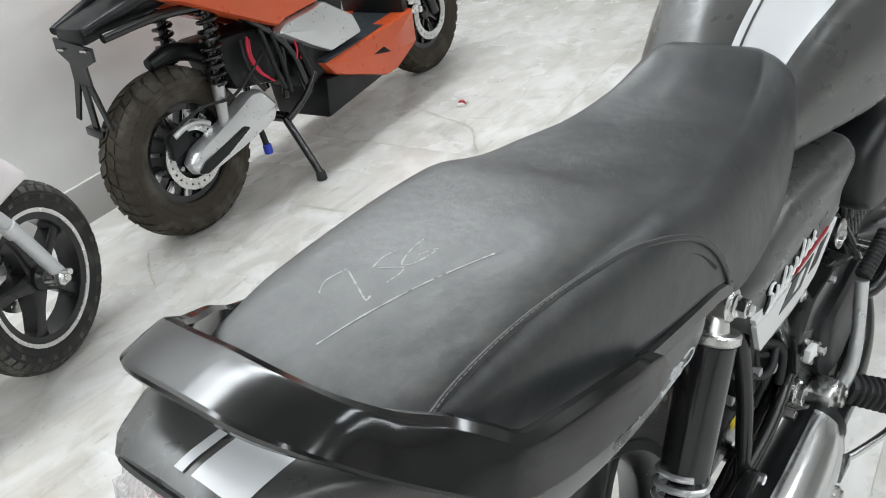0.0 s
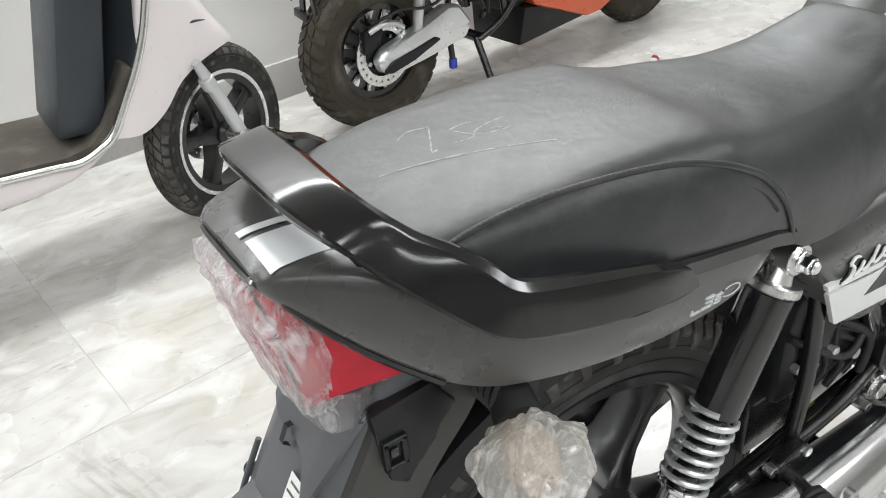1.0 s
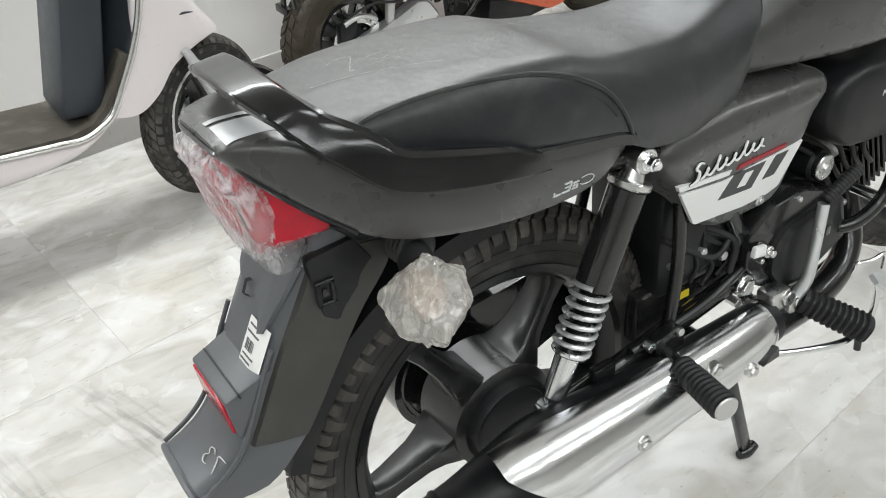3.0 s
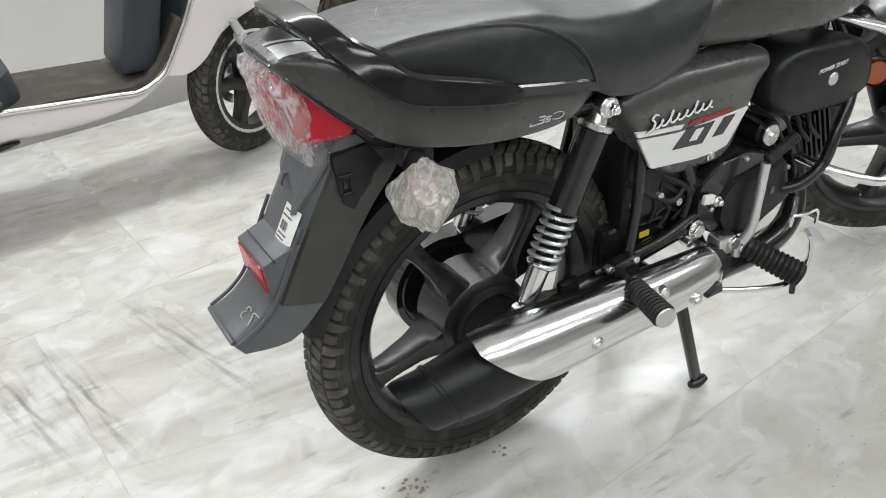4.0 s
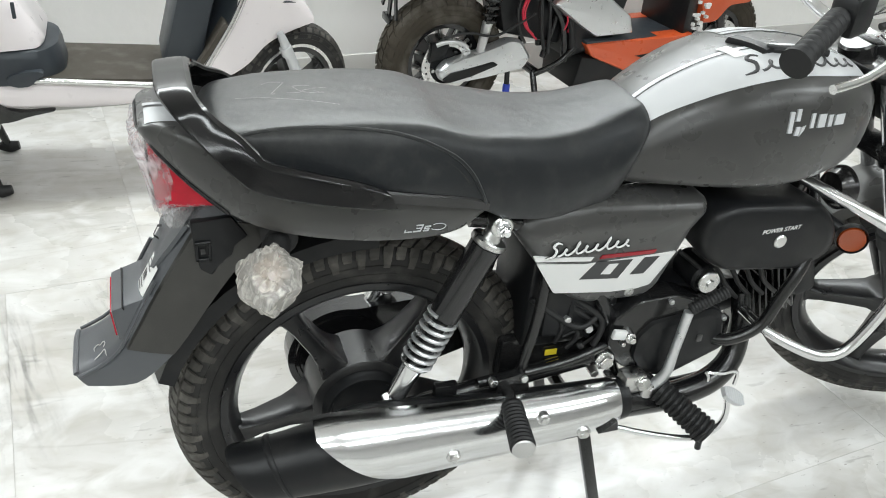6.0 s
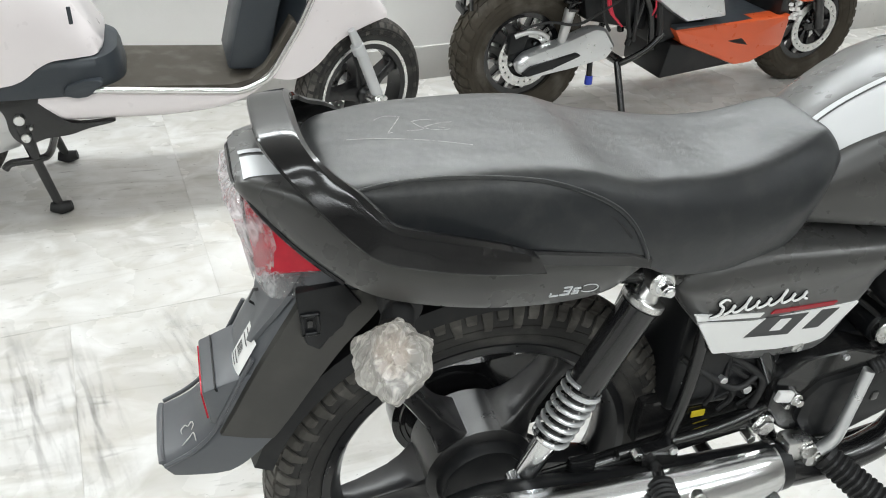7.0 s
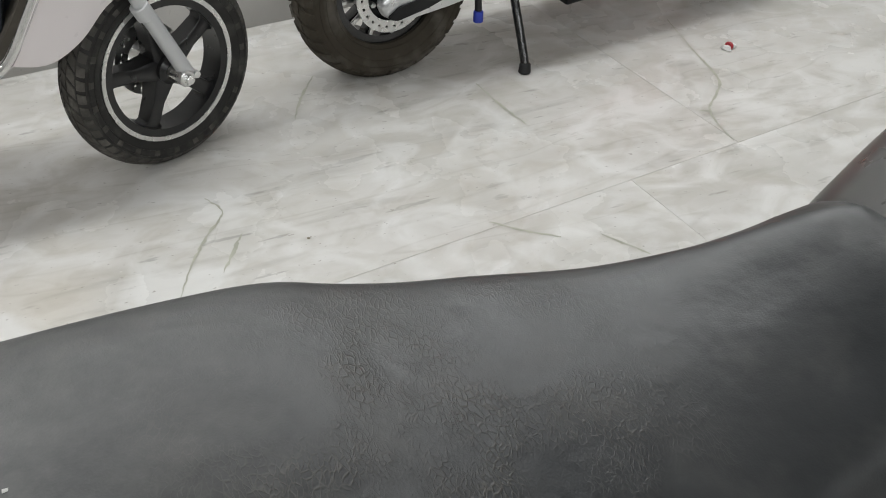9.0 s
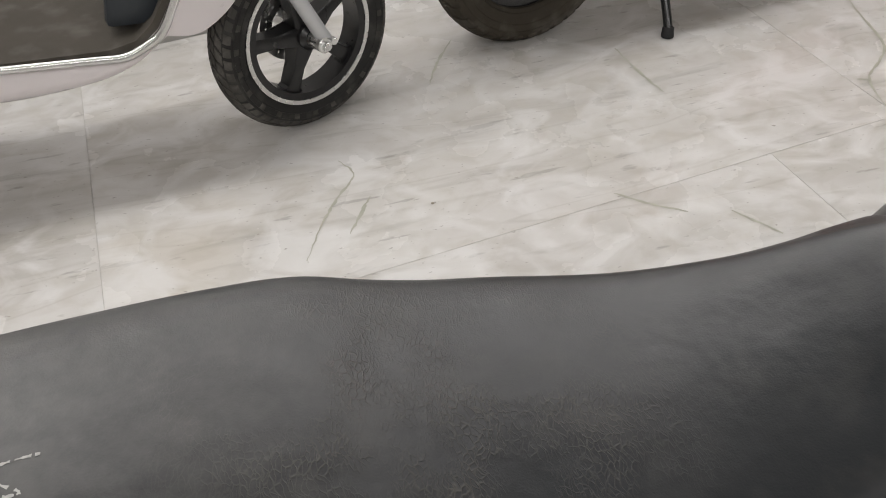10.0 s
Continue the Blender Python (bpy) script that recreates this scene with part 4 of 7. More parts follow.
# ---- wheels ----
def cast_wheel(name, centre, tyre_w, start, hub_r, label):
    cx, cy, cz = centre
    rimprof = [(-0.035, 0.221), (-0.039, 0.226), (-0.039, 0.238), (-0.033, 0.240), (-0.028, 0.230), (-0.012, 0.217), (0.012, 0.217), (0.028, 0.230), (0.033, 0.240), (0.039, 0.238), (0.039, 0.226), (0.035, 0.221), (0.022, 0.214), (0.010, 0.206), (-0.010, 0.206), (-0.022, 0.214)]
    wh = part(name, turned(rimprof, centre, n=80, closed=True), M["wheel_paint"], bike, label, 35)
    make_tyre(0.3105, tyre_w, 0.228, centre, M["rubber"], wh, 84)
    hub = part("hub", turned([(-0.052, 0.0), (-0.052, hub_r * 0.9), (-0.045, hub_r), (0.045, hub_r), (0.052, hub_r * 0.9), (0.052, 0)], centre, n=40), M["wheel_paint"], wh)
    for k in range(5):
        a = radians(start + 72 * k)
        m = Matrix.Translation(centre) @ Matrix.Rotation(-a, 4, "Y")
        own = bmesh.new()
        prof = [(hub_r * 0.75, 0.034, 0.044), (hub_r + 0.002, 0.024, 0.042), (hub_r + 0.022, 0.0175, 0.034), (0.13, 0.0145, 0.028), (0.18, 0.0135, 0.023), (0.205, 0.017, 0.021), (0.219, 0.033, 0.019)]
        rings = []
        for r, hw, hd in prof:
            dip = 0.003 if hub_r + 0.01 < r < 0.21 else 0.0
            rings.append([(r, -hd, -hw * 0.80), (r, -hd + 0.004, -hw), (r, hd - 0.006, -hw), (r, hd, -hw * 0.75), (r, hd, hw * 0.75), (r, hd - 0.006, hw), (r, -hd + 0.004, hw), (r, -hd, hw * 0.80), (r, -hd + dip, hw * 0.45), (r, -hd + dip, -hw * 0.45)])
        loft(rings, bm=own)
        bmesh.ops.transform(own, matrix=m, verts=own.verts)
        part("spoke", own, M["wheel_paint"], wh)
    return wh


rear = cast_wheel("rear_wheel", REAR, 0.089, 53, 0.085, "black five-spoke cast rear wheel")
part("brake_drum_cover", turned([(-0.066, 0.0), (-0.066, 0.058), (-0.071, 0.061), (-0.071, 0.066), (-0.064, 0.070), (-0.05, 0.072), (-0.05, 0.0)], REAR, n=48), M["plastic"], rear, "flat black brake drum plate", 30)
front = cast_wheel("front_wheel", FRONT, 0.078, 46, 0.06, "black five-spoke cast front wheel")
# the steering is turned to the right about its raked axis
STEER = Matrix.Translation(FRONT) @ Matrix.Rotation(radians(-30), 4, Vector((-0.42, 0, 0.907))) @ Matrix.Translation(-Vector(FRONT))
front.matrix_basis = STEER

# chain case on the far side
ROUND = [(0.05 + 0.100 * math.cos(radians(a)), 0.328 + 0.100 * math.sin(radians(a))) for a in range(75, 305, 10)]
case_side = part("chain_case", slab(rounded(ROUND + [(0.46, 0.355), (0.505, 0.40), (0.46, 0.455)], 0.03), 0.082, 0.125, 0.010), M["gloss"], bike, "gloss black chain case")
part("case_ridge", turned([(0.082, 0.088), (0.0785, 0.086), (0.0785, 0.080), (0.082, 0.078)], (0.05, 0, 0.328), n=48, closed=True), M["gloss"], case_side)

# ---- suspension, frame ----
for sgn in (-1, 1):
    top, low = Vector((0.24, sgn * 0.112, 0.700)), Vector((0.086, sgn * 0.112, 0.366))
    d = (low - top).normalized()
    L = (low - top).length
    sh = part("shock_absorber", cyl(top + d * L * 0.105, top + d * L * 0.49, 0.0255, 0.0250, 28, 0.002), M["gloss"], bike, "gloss black shock absorber with a chrome spring")
    bm = cyl(top + d * L * 0.075, top + d * L * 0.105, 0.0285, n=28, bevel=0.002)
    cyl(top + d * 0.012, top + d * L * 0.08, 0.013, 0.017, bm=bm)
    cyl((top.x, sgn * 0.096, top.z), (top.x, sgn * 0.128, top.z), 0.018, bevel=0.002, bm=bm)
    part("top_mount", bm, M["zinc"], sh, "bright zinc top eye")
    bm = cyl((top.x, sgn * 0.126, top.z), (top.x, sgn * 0.132, top.z), 0.012, n=16, bevel=0.001)
    cyl((top.x, sgn * 0.130, top.z), (top.x, sgn * 0.142, top.z), 0.0095, n=6, bevel=0.001, bm=bm)
    cyl((top.x, sgn * 0.141, top.z), (top.x, sgn * 0.147, top.z), 0.007, n=12, bevel=0.002, bm=bm)
    part("top_nut", bm, M["chrome"], sh)
    side = d.orthogonal().normalized()
    up = d.cross(side)
    coil = []
    for k in range(7 * 16 + 1):
        a = 2 * math.pi * k / 16
        coil.append(top + d * (L * 0.475 + L * 0.265 * k / 112) + 0.0255 * (math.cos(a) * side + math.sin(a) * up))
    part("spring", tube(coil, 0.0036, 8, smooth=False), M["bright_silver"], sh, "bright coil spring")
    bm = cyl(top + d * L * 0.45, top + d * L * 0.76, 0.015, n=20)
    part("damper", bm, M["frame"], sh)
    bm = cyl(top + d * L * 0.735, top + d * L * 0.755, 0.026, n=24, bevel=0.002)
    cyl(top + d * L * 0.75, top + d * L * 0.94, 0.018, 0.0165, n=24, bevel=0.002, bm=bm)
    cyl((low.x, sgn * 0.098, low.z), (low.x, sgn * 0.128, low.z), 0.017, bevel=0.002, bm=bm)
    part("lower_leg", bm, M["chrome"], sh, "chrome lower leg")
    bm = cyl((low.x, sgn * 0.126, low.z), (low.x, sgn * 0.136, low.z), 0.0105, n=6, bevel=0.001)
    cyl((low.x, sgn * 0.135, low.z), (low.x, sgn * 0.144, low.z), 0.008, n=14, bevel=0.003, bm=bm)
    part("low_nut", bm, M["zinc"], sh)
    arm = part("swing_arm", tube([(0.50, sgn * 0.095, 0.395), (0.28, sgn * 0.10, 0.368), (0.08, sgn * 0.104, 0.342), (-0.005, sgn * 0.104, 0.335)], 0.016, 14), M["frame"], bike, "black tubular swing arm")
    bm = box(-0.022, 0.022, sgn * 0.110 - 0.006, sgn * 0.110 + 0.006, 0.318, 0.352, 0.003)
    cyl((-0.045, sgn * 0.108, 0.337), (0.0, sgn * 0.108, 0.335), 0.0045, n=10, bm=bm)
    cyl((-0.028, sgn * 0.108, 0.336), (-0.020, sgn * 0.108, 0.336), 0.009, n=6, bm=bm)
    cyl((0.0, sgn * 0.112, 0.345), (0.0, sgn * 0.126, 0.345), 0.007, n=6, bevel=0.001, bm=bm)
    part("chain_adjuster", bm, M["zinc"], arm, "bright chain adjuster")
    bm = cyl((REAR[0], sgn * 0.105, REAR[2]), (REAR[0], sgn * 0.124, REAR[2]), 0.013, n=6, bevel=0.001)
    part("axle_nut", bm, M["zinc"], arm)
    # sub-frame
    fr = part("frame_tube", tube([(0.350, sgn * 0.088, 0.60), (0.337, sgn * 0.104, 0.49), (0.305, sgn * 0.115, 0.345)], 0.010, 12), M["frame"], bike, "black frame tube")
    part("frame_tube", tube([(0.20, sgn * 0.09, 0.70), (0.30, sgn * 0.10, 0.68), (0.42, sgn * 0.095, 0.58), (0.50, sgn * 0.09, 0.44)], 0.014, 12), M["frame"], bike)
    part("frame_tube", tube([(0.24, sgn * 0.112, 0.385), (0.40, sgn * 0.112, 0.40), (0.52, sgn * 0.10, 0.43)], 0.009, 10), M["frame"], bike)
    part("frame_tube", tube([(0.50, sgn * 0.09, 0.40), (0.54, sgn * 0.09, 0.32), (0.66, sgn * 0.09, 0.285), (0.80, sgn * 0.08, 0.29)], 0.012, 12), M["frame"], bike)
part("backbone", tube([(0.2, 0, 0.70), (0.5, 0, 0.71), (0.85, 0, 0.76), (0.93, 0, 0.80)], 0.025), M["frame"], bike)
part("down_tube", tube([(0.93, 0, 0.82), (0.90, 0, 0.70), (0.87, 0, 0.50), (0.83, 0, 0.31)], 0.018), M["frame"], bike)
bm = cyl((0.479, -0.118, 0.395), (0.479, -0.128, 0.395), 0.014, n=6, bevel=0.001)
cyl((0.479, -0.100, 0.395), (0.479, -0.119, 0.395), 0.019, n=20, bevel=0.001, bm=bm)
cyl((0.462, -0.10, 0.372), (0.462, -0.124, 0.372), 0.008, n=6, bevel=0.001, bm=bm)
cyl((0.50, -0.10, 0.352), (0.50, -0.128, 0.352), 0.008, n=6, bevel=0.001, bm=bm)
part("pivot_bolt", bm, M["zinc"], bike, "bright swing arm pivot bolt")
bm = box(0.515, 0.545, -0.112, -0.104, 0.418, 0.434, 0.002)
cyl((0.543, -0.10, 0.424), (0.543, -0.118, 0.424), 0.009, n=6, bevel=0.001, bm=bm)
part("switch_bracket", bm, M["zinc"], bike)
part("yellow_tag", box(0.385, 0.408, -0.070, -0.068, 0.385, 0.397), M["yellow"], bike, "small yellow sticker", 0)

# battery tray and dark parts behind the side panel
tray = part("battery_tray", box(0.33, 0.46, -0.075, 0.075, 0.41, 0.60, 0.012), M["plastic"], bike)
part("tray_lid", box(0.36, 0.50, -0.088, -0.06, 0.44, 0.54, 0.008), M["plastic"], tray)
# bolts added to stand for small glints behind the panel
for x, y, z, r in ((0.375, -0.080, 0.555, 0.006), (0.402, -0.092, 0.480, 0.007), (0.432, -0.093, 0.525, 0.005), (0.447, -0.094, 0.455, 0.008), (0.352, -0.079, 0.468, 0.006), (0.478, -0.092, 0.500, 0.006)):
    part("tray_bolt", cyl((x, y + 0.006, z), (x, y - 0.006, z), r, n=6, bevel=0.001), M["alloy"], tray)
part("breather_hose", tube([(0.36, -0.072, 0.57), (0.39, -0.080, 0.53), (0.43, -0.085, 0.505), (0.47, -0.098, 0.47), (0.46, -0.10, 0.42)], 0.006, 10), M["grip"], bike)
part("wire_loom", tube([(0.335, -0.075, 0.52), (0.37, -0.086, 0.495), (0.42, -0.098, 0.465), (0.455, -0.095, 0.475), (0.50, -0.080, 0.52)], 0.005, 10), M["grip"], bike)
part("frame_plate", box(0.30, 0.52, -0.064, 0.064, 0.335, 0.425, 0.008), M["frame"], bike)
rng = random.Random(8)
for k in range(9):
    x0, z0 = rng.uniform(0.36, 0.50), rng.uniform(0.52, 0.60)
    pts = [(x0, -0.066, z0), (x0 + rng.uniform(-0.03, 0.04), -0.080, z0 - 0.06), (x0 + rng.uniform(-0.02, 0.10), -0.090, z0 - 0.12), (x0 + rng.uniform(0.0, 0.14), -0.085, z0 - 0.16)]
    part("cable", tube(pts, rng.uniform(0.003, 0.0055), 8), M["grip"] if k % 3 else M["plastic"], bike)

# side panels with silver decals
PANEL = rounded([(0.265, 0.682), (0.282, 0.712), (0.40, 0.722), (0.615, 0.712), (0.585, 0.640), (0.562, 0.540), (0.540, 0.522), (0.430, 0.524), (0.392, 0.538), (0.330, 0.600)], 0.02, 4)


def tuck(bm, sgn=-1):
    """Leans the lower half of a side panel, or of what lies on it, in under the bike."""
    for v in bm.verts:
        d = max(0.0, 0.635 - v.co.z)
        v.co.y -= sgn * 0.19 * d
        v.co.z -= 0.11 * d
    return bm


def shoulder(x, z):
    """How far the side panel swells: a roll along its top, and a hollow edge towards the shock absorber."""
    roll = math.exp(-((z - 0.684 - (x - 0.44) * 0.02) / 0.016) ** 2)
    return 0.0075 * roll - 0.010 * max(0.0, min(1.0, (0.315 - x) / 0.05))


for sgn in (-1, 1):
    bm = bmesh.new()
    cxp, czp = 0.44, 0.625
    rings = []
    for f, y in ((1.0, 0.060), (1.0, 0.098), (0.985, 0.109), (0.955, 0.117), (0.91, 0.1215), (0.86, 0.1235), (0.80, 0.1242), (0.72, 0.1245), (0.64, 0.1247), (0.55, 0.1248), (0.3, 0.125), (0.05, 0.125)):
        rings.append([(cxp + (x - cxp) * f, sgn * (y + shoulder(cxp + (x - cxp) * f, czp + (z - czp) * f)), czp + (z - czp) * f) for x, z in PANEL])
    pn = part("side_panel", tuck(loft(rings, bm=bm), sgn), M["satin"], bike, "satin black side panel with a silver decal", 35)
    if sgn > 0:
        continue

    def decal(name, pts, mat, y=-0.1262, lbl=""):
        return part(name, tuck(slab(pts, y, -0.120, 0)), M[mat], pn, lbl, 0)

    decal("thin_decal", [(0.301, 0.639), (0.409, 0.627), (0.405, 0.620), (0.306, 0.630)], "white_mark")
    decal("silver_decal", rounded([(0.309, 0.625), (0.397, 0.615), (0.565, 0.621), (0.537, 0.557), (0.512, 0.551), (0.461, 0.551), (0.354, 0.563)], 0.004, 2), "white_mark", lbl="silver white side decal")
    decal("dark_block", [(0.394, 0.586), (0.417, 0.617), (0.484, 0.615), (0.467, 0.579)], "dark_decal", -0.1270)
    decal("light_slot", [(0.431, 0.592), (0.441, 0.611), (0.459, 0.610), (0.449, 0.590)], "white_mark", -0.1276)
    decal("dark_block", [(0.489, 0.584), (0.506, 0.616), (0.534, 0.615), (0.515, 0.583)], "dark_decal", -0.1270)
    decal("red_bar", [(0.420, 0.623), (0.424, 0.629), (0.524, 0.6285), (0.520, 0.6225)], "red_mark", -0.1270)


def script(x0, x1, z0, h, place, n=8, slant=0.35, r=0.0022):
    """A plain flowing stroke in place of a trade name: a swash, then a row of loops of two heights."""
    pts = [place(x0 + h * 1.5, z0 + h * 1.75), place(x0 + h * 0.9, z0 + h * 2.0), place(x0 + h * 0.35, z0 + h * 1.55), place(x0 + h * 0.85, z0 + h * 0.95), place(x0 + h * 0.55, z0 + h * 0.1), place(x0 - h * 0.5, z0 - h * 0.1)]
    main = tube(pts, [r * 0.8, r, r * 1.3, r * 1.4, r * 1.2, r * 0.6], 6, 4)
    xa = x0 + h * 1.1
    loops = []
    for k in range(n * 12 + 1):
        t = k / 12
        tall = 1.75 if int(t) in (1, 4) else 1.0
        up = (1 - math.cos(2 * math.pi * t)) / 2
        x = xa + (x1 - xa) * t / n + 0.36 * h * math.sin(2 * math.pi * t) + up * slant * h * tall
        loops.append(place(x, z0 + up * h * tall))
    return tube(loops, r, 6, bm=main, smooth=False)


emb = part("script_emblem", script(0.326, 0.466, 0.637, 0.0125, lambda x, z: (x, -0.1290, z + (x - 0.318) * 0.05), 7, 0.4, 0.0017), M["white_mark"], bike, "raised pale script emblem as a plain stroke")
part("emblem_back", script(0.3275, 0.4675, 0.6360, 0.0125, lambda x, z: (x, -0.1265, z + (x - 0.318) * 0.05), 7, 0.4, 0.0030), M["gloss"], emb, "black backing of the stroke")
bm = cyl((0.502, -0.122, 0.545), (0.502, -0.128, 0.545), 0.009, n=18, bevel=0.002)
cyl((0.502, -0.127, 0.545), (0.502, -0.130, 0.545), 0.005, n=6, bm=bm)
part("panel_screw", tuck(bm), M["zinc"], bike)

# ---- fuel tank ----
TANK = [(0.43, 0.795, 0.040, 0.735, 0.085), (0.48, 0.852, 0.054, 0.735, 0.100), (0.54, 0.892, 0.074, 0.735, 0.120), (0.62, 0.924, 0.098, 0.735, 0.143), (0.71, 0.937, 0.112, 0.738, 0.157), (0.80, 0.931, 0.105, 0.752, 0.150), (0.87, 0.913, 0.085, 0.775, 0.125), (0.92, 0.885, 0.05, 0.81, 0.08)]


def tank_half(x):
    top, wt, low, wb = curve_at(TANK, x)
    h = top - low
    knots = [(wb * 0.7, low - 0.006), (wb * 0.95, low + 0.008), (wb, low + h * 0.28), (wb * 0.975, low + h * 0.55), (wt + (wb - wt) * 0.45, low + h * 0.80), (wt * 0.84, top - h * 0.07), (wt * 0.42, top), (0, top + 0.002)]
    return [(v.x, v.y) for v in smooth_path([(a, b, 0) for a, b in knots], 4)]


def tank_point(x, z, lift=0.001):
    """The place on the tank's right flank at x and height z."""
    half = tank_half(x)
    y = float(np.interp(z, [p[1] for p in half], [p[0] for p in half]))
    return Vector((x, -y - lift, z + lift * 0.6))


tank = part("fuel_tank", loft([[(x, -y, z) for y, z in tank_half(x)[:-1]] + [(x, y, z) for y, z in reversed(tank_half(x))] for x in [float(v) for v in np.linspace(0.43, 0.92, 46)]]), M["satin"], bike, "satin black fuel tank with a silver upper band", 50)
def tank_skin(x, s, lift=0.0012):
    """The place on the tank's right half, s metres along its skin from the crest down."""
    pts = [Vector((0, -y, z)) for y, z in reversed(tank_half(x))]
    far = 0.0
    for a, b in zip(pts, pts[1:]):
        step = (b - a).length
        if far + step >= s or b is pts[-1]:
            p = a.lerp(b, min(1.0, (s - far) / max(step, 1e-6)))
            d = (b - a).normalized()
            return Vector((x, p.y + d.z * lift, p.z - d.y * lift))
        far += step


BAND_AT = [(0.455, 0.018, 0.072), (0.50, 0.020, 0.084), (0.56, 0.024, 0.100), (0.62, 0.028, 0.112), (0.70, 0.032, 0.118), (0.80, 0.034, 0.112), (0.88, 0.034, 0.085)]
for sgn in (-1, 1):
    def at(x, s, lift):
        p = tank_skin(x, s, lift)
        return (p.x, p.y * -sgn, p.z)

    rows, pin = [], []
    for x in [float(v) for v in np.linspace(0.455 if sgn < 0 else 0.66, 0.88, 40)]:
        hi, lo = curve_at(BAND_AT, x)
        rows.append([at(x, hi + (lo - hi) * k / 10, 0.0012) for k in range(11)])
        pin.append([at(x, hi + 0.008 + 0.0028 * k, 0.0019) for k in range(2)])
    part("silver_band", loft(rows, closed=False), M["silver"], tank, "silver band on the tank")
    part("pin_stripe", loft(pin, closed=False), M["dark_decal"], tank)
WORD = script(0.640, 0.85, 0.0, 0.0185, lambda x, z: tank_skin(x, curve_at(BAND_AT, x)[1] - 0.022 - z, 0.0002), 7, 0.4, 0.0030)
part("script_emblem", WORD, M["dark_decal"], tank, "dark script emblem as a plain stroke")
badge = part("badge", loft([[tank_point(a, b, l) for a, b in ((0.706, 0.833), (0.713, 0.842), (0.716, 0.850), (0.708, 0.846))] for l in (-0.001, 0.003)]), M["silver"], tank, "raised silver badge of plain bars", 0)
for x0, x1, z0, z1 in ((0.685, 0.692, 0.838, 0.870), (0.697, 0.704, 0.834, 0.848), (0.697, 0.704, 0.856, 0.874), (0.724, 0.730, 0.845, 0.867), (0.738, 0.752, 0.845, 0.865), (0.758, 0.766, 0.845, 0.863), (0.772, 0.792, 0.846, 0.862)):
    g = [[tank_point(a, b, l) for a, b in ((x0, z0), (x1, z0), (x1 + 0.003, z1), (x0 + 0.003, z1))] for l in (-0.001, 0.003)]
    part("badge_bar", loft(g), M["silver"], badge, "", 0)
part("tank_label", loft([[tank_skin(x + 0.35 * s, s, 0.0026) for s in (0.018, 0.03, 0.042, 0.055)] for x in (0.612, 0.622, 0.632)], closed=False), M["paper"], tank, "small grey printed label")
hinge = part("filler_flap", loft([[tank_skin(x + 0.5 * s, s, l) for s in (0.0, 0.02, 0.04, 0.06)] + [tank_skin(x + 0.5 * s, s, -0.004) for s in (0.06, 0.04, 0.02, 0.0)] for x, l in ((0.648, 0.002), (0.652, 0.008), (0.668, 0.009), (0.672, 0.002))]), M["plastic"], tank, "black filler hinge on the tank")
part("tank_strap", tube([tank_skin(0.69, 0.05, 0.004), tank_skin(0.72, 0.062, 0.005), tank_skin(0.80, 0.062, 0.005)], 0.007, 8), M["grip"], hinge)

# ---- cover under the tank, engine, exhaust ----
COVER = rounded([(0.596, 0.655), (0.614, 0.698), (0.66, 0.708), (0.833, 0.694), (0.880, 0.640), (0.884, 0.590), (0.826, 0.560), (0.648, 0.579), (0.606, 0.612)], 0.03, 4)
for sgn in (-1, 1):
    rings = [[(0.735 + (x - 0.735) * f, sgn * y, 0.637 + (z - 0.637) * f) for x, z in COVER] for f, y in ((0.96, 0.05), (1.0, 0.11), (0.992, 0.130), (0.965, 0.139), (0.91, 0.1445), (0.80, 0.148), (0.3, 0.150))]
    cov = part("air_box_cover", loft(rings), M["plastic"], bike, "black moulded cover below the tank", 40)
    if sgn < 0:
        part("cover_screw", cyl((0.748, -0.148, 0.634), (0.748, -0.1535, 0.634), 0.0125, n=24, bevel=0.002), M["zinc"], cov)
        txt = bpy.data.curves.new("cover_text", "FONT")
        txt.body, txt.size, txt.extrude, txt.shear = "POWER START", 0.0115, 0.0004, 0.25
        ob = new("cover_text", txt)
        dg = bpy.context.evaluated_depsgraph_get()
        me = bpy.data.meshes.new_from_object(ob.evaluated_get(dg))
        bpy.data.objects.remove(ob)
        me.materials.clear()
        me.materials.append(M["white_mark"])
        ob = new("cover_text", me)
        ob.parent = cov
        ob.matrix_basis = pose(0.705, -0.1505, 0.652, 90, -3, 0)
        part("cover_decal", slab([(0.795, 0.585), (0.84, 0.592), (0.846, 0.606), (0.81, 0.600)], -0.1475, -0.144, 0), M["silver"], cov, "", 0)
part("cap_disc", cyl((0.671, -0.088, 0.526), (0.671, -0.102, 0.526), 0.0225, n=32, bevel=0.002), M["zinc"], bike, "bright round cap")
part("cap_housing", cyl((0.671, -0.02, 0.526), (0.671, -0.090, 0.526), 0.028, n=28, bevel=0.004), M["plastic"], bike)
part("cap_disc_bolt", cyl((0.671, -0.101, 0.526), (0.671, -0.107, 0.526), 0.0075, n=6, bevel=0.001), M["zinc"], bike)

bm = box(0.50, 0.73, -0.095, 0.095, 0.385, 0.47, 0.02)
box(0.56, 0.70, -0.07, 0.07, 0.45, 0.51, 0.015, bm=bm)
engine = part("engine", bm, M["plastic"], bike, "black single-cylinder engine", 40)
CASE = rounded([(0.478, 0.425), (0.480, 0.482), (0.523, 0.516), (0.60, 0.520), (0.693, 0.484), (0.716, 0.458), (0.732, 0.385), (0.622, 0.338), (0.566, 0.342), (0.508, 0.380)], 0.012, 3)
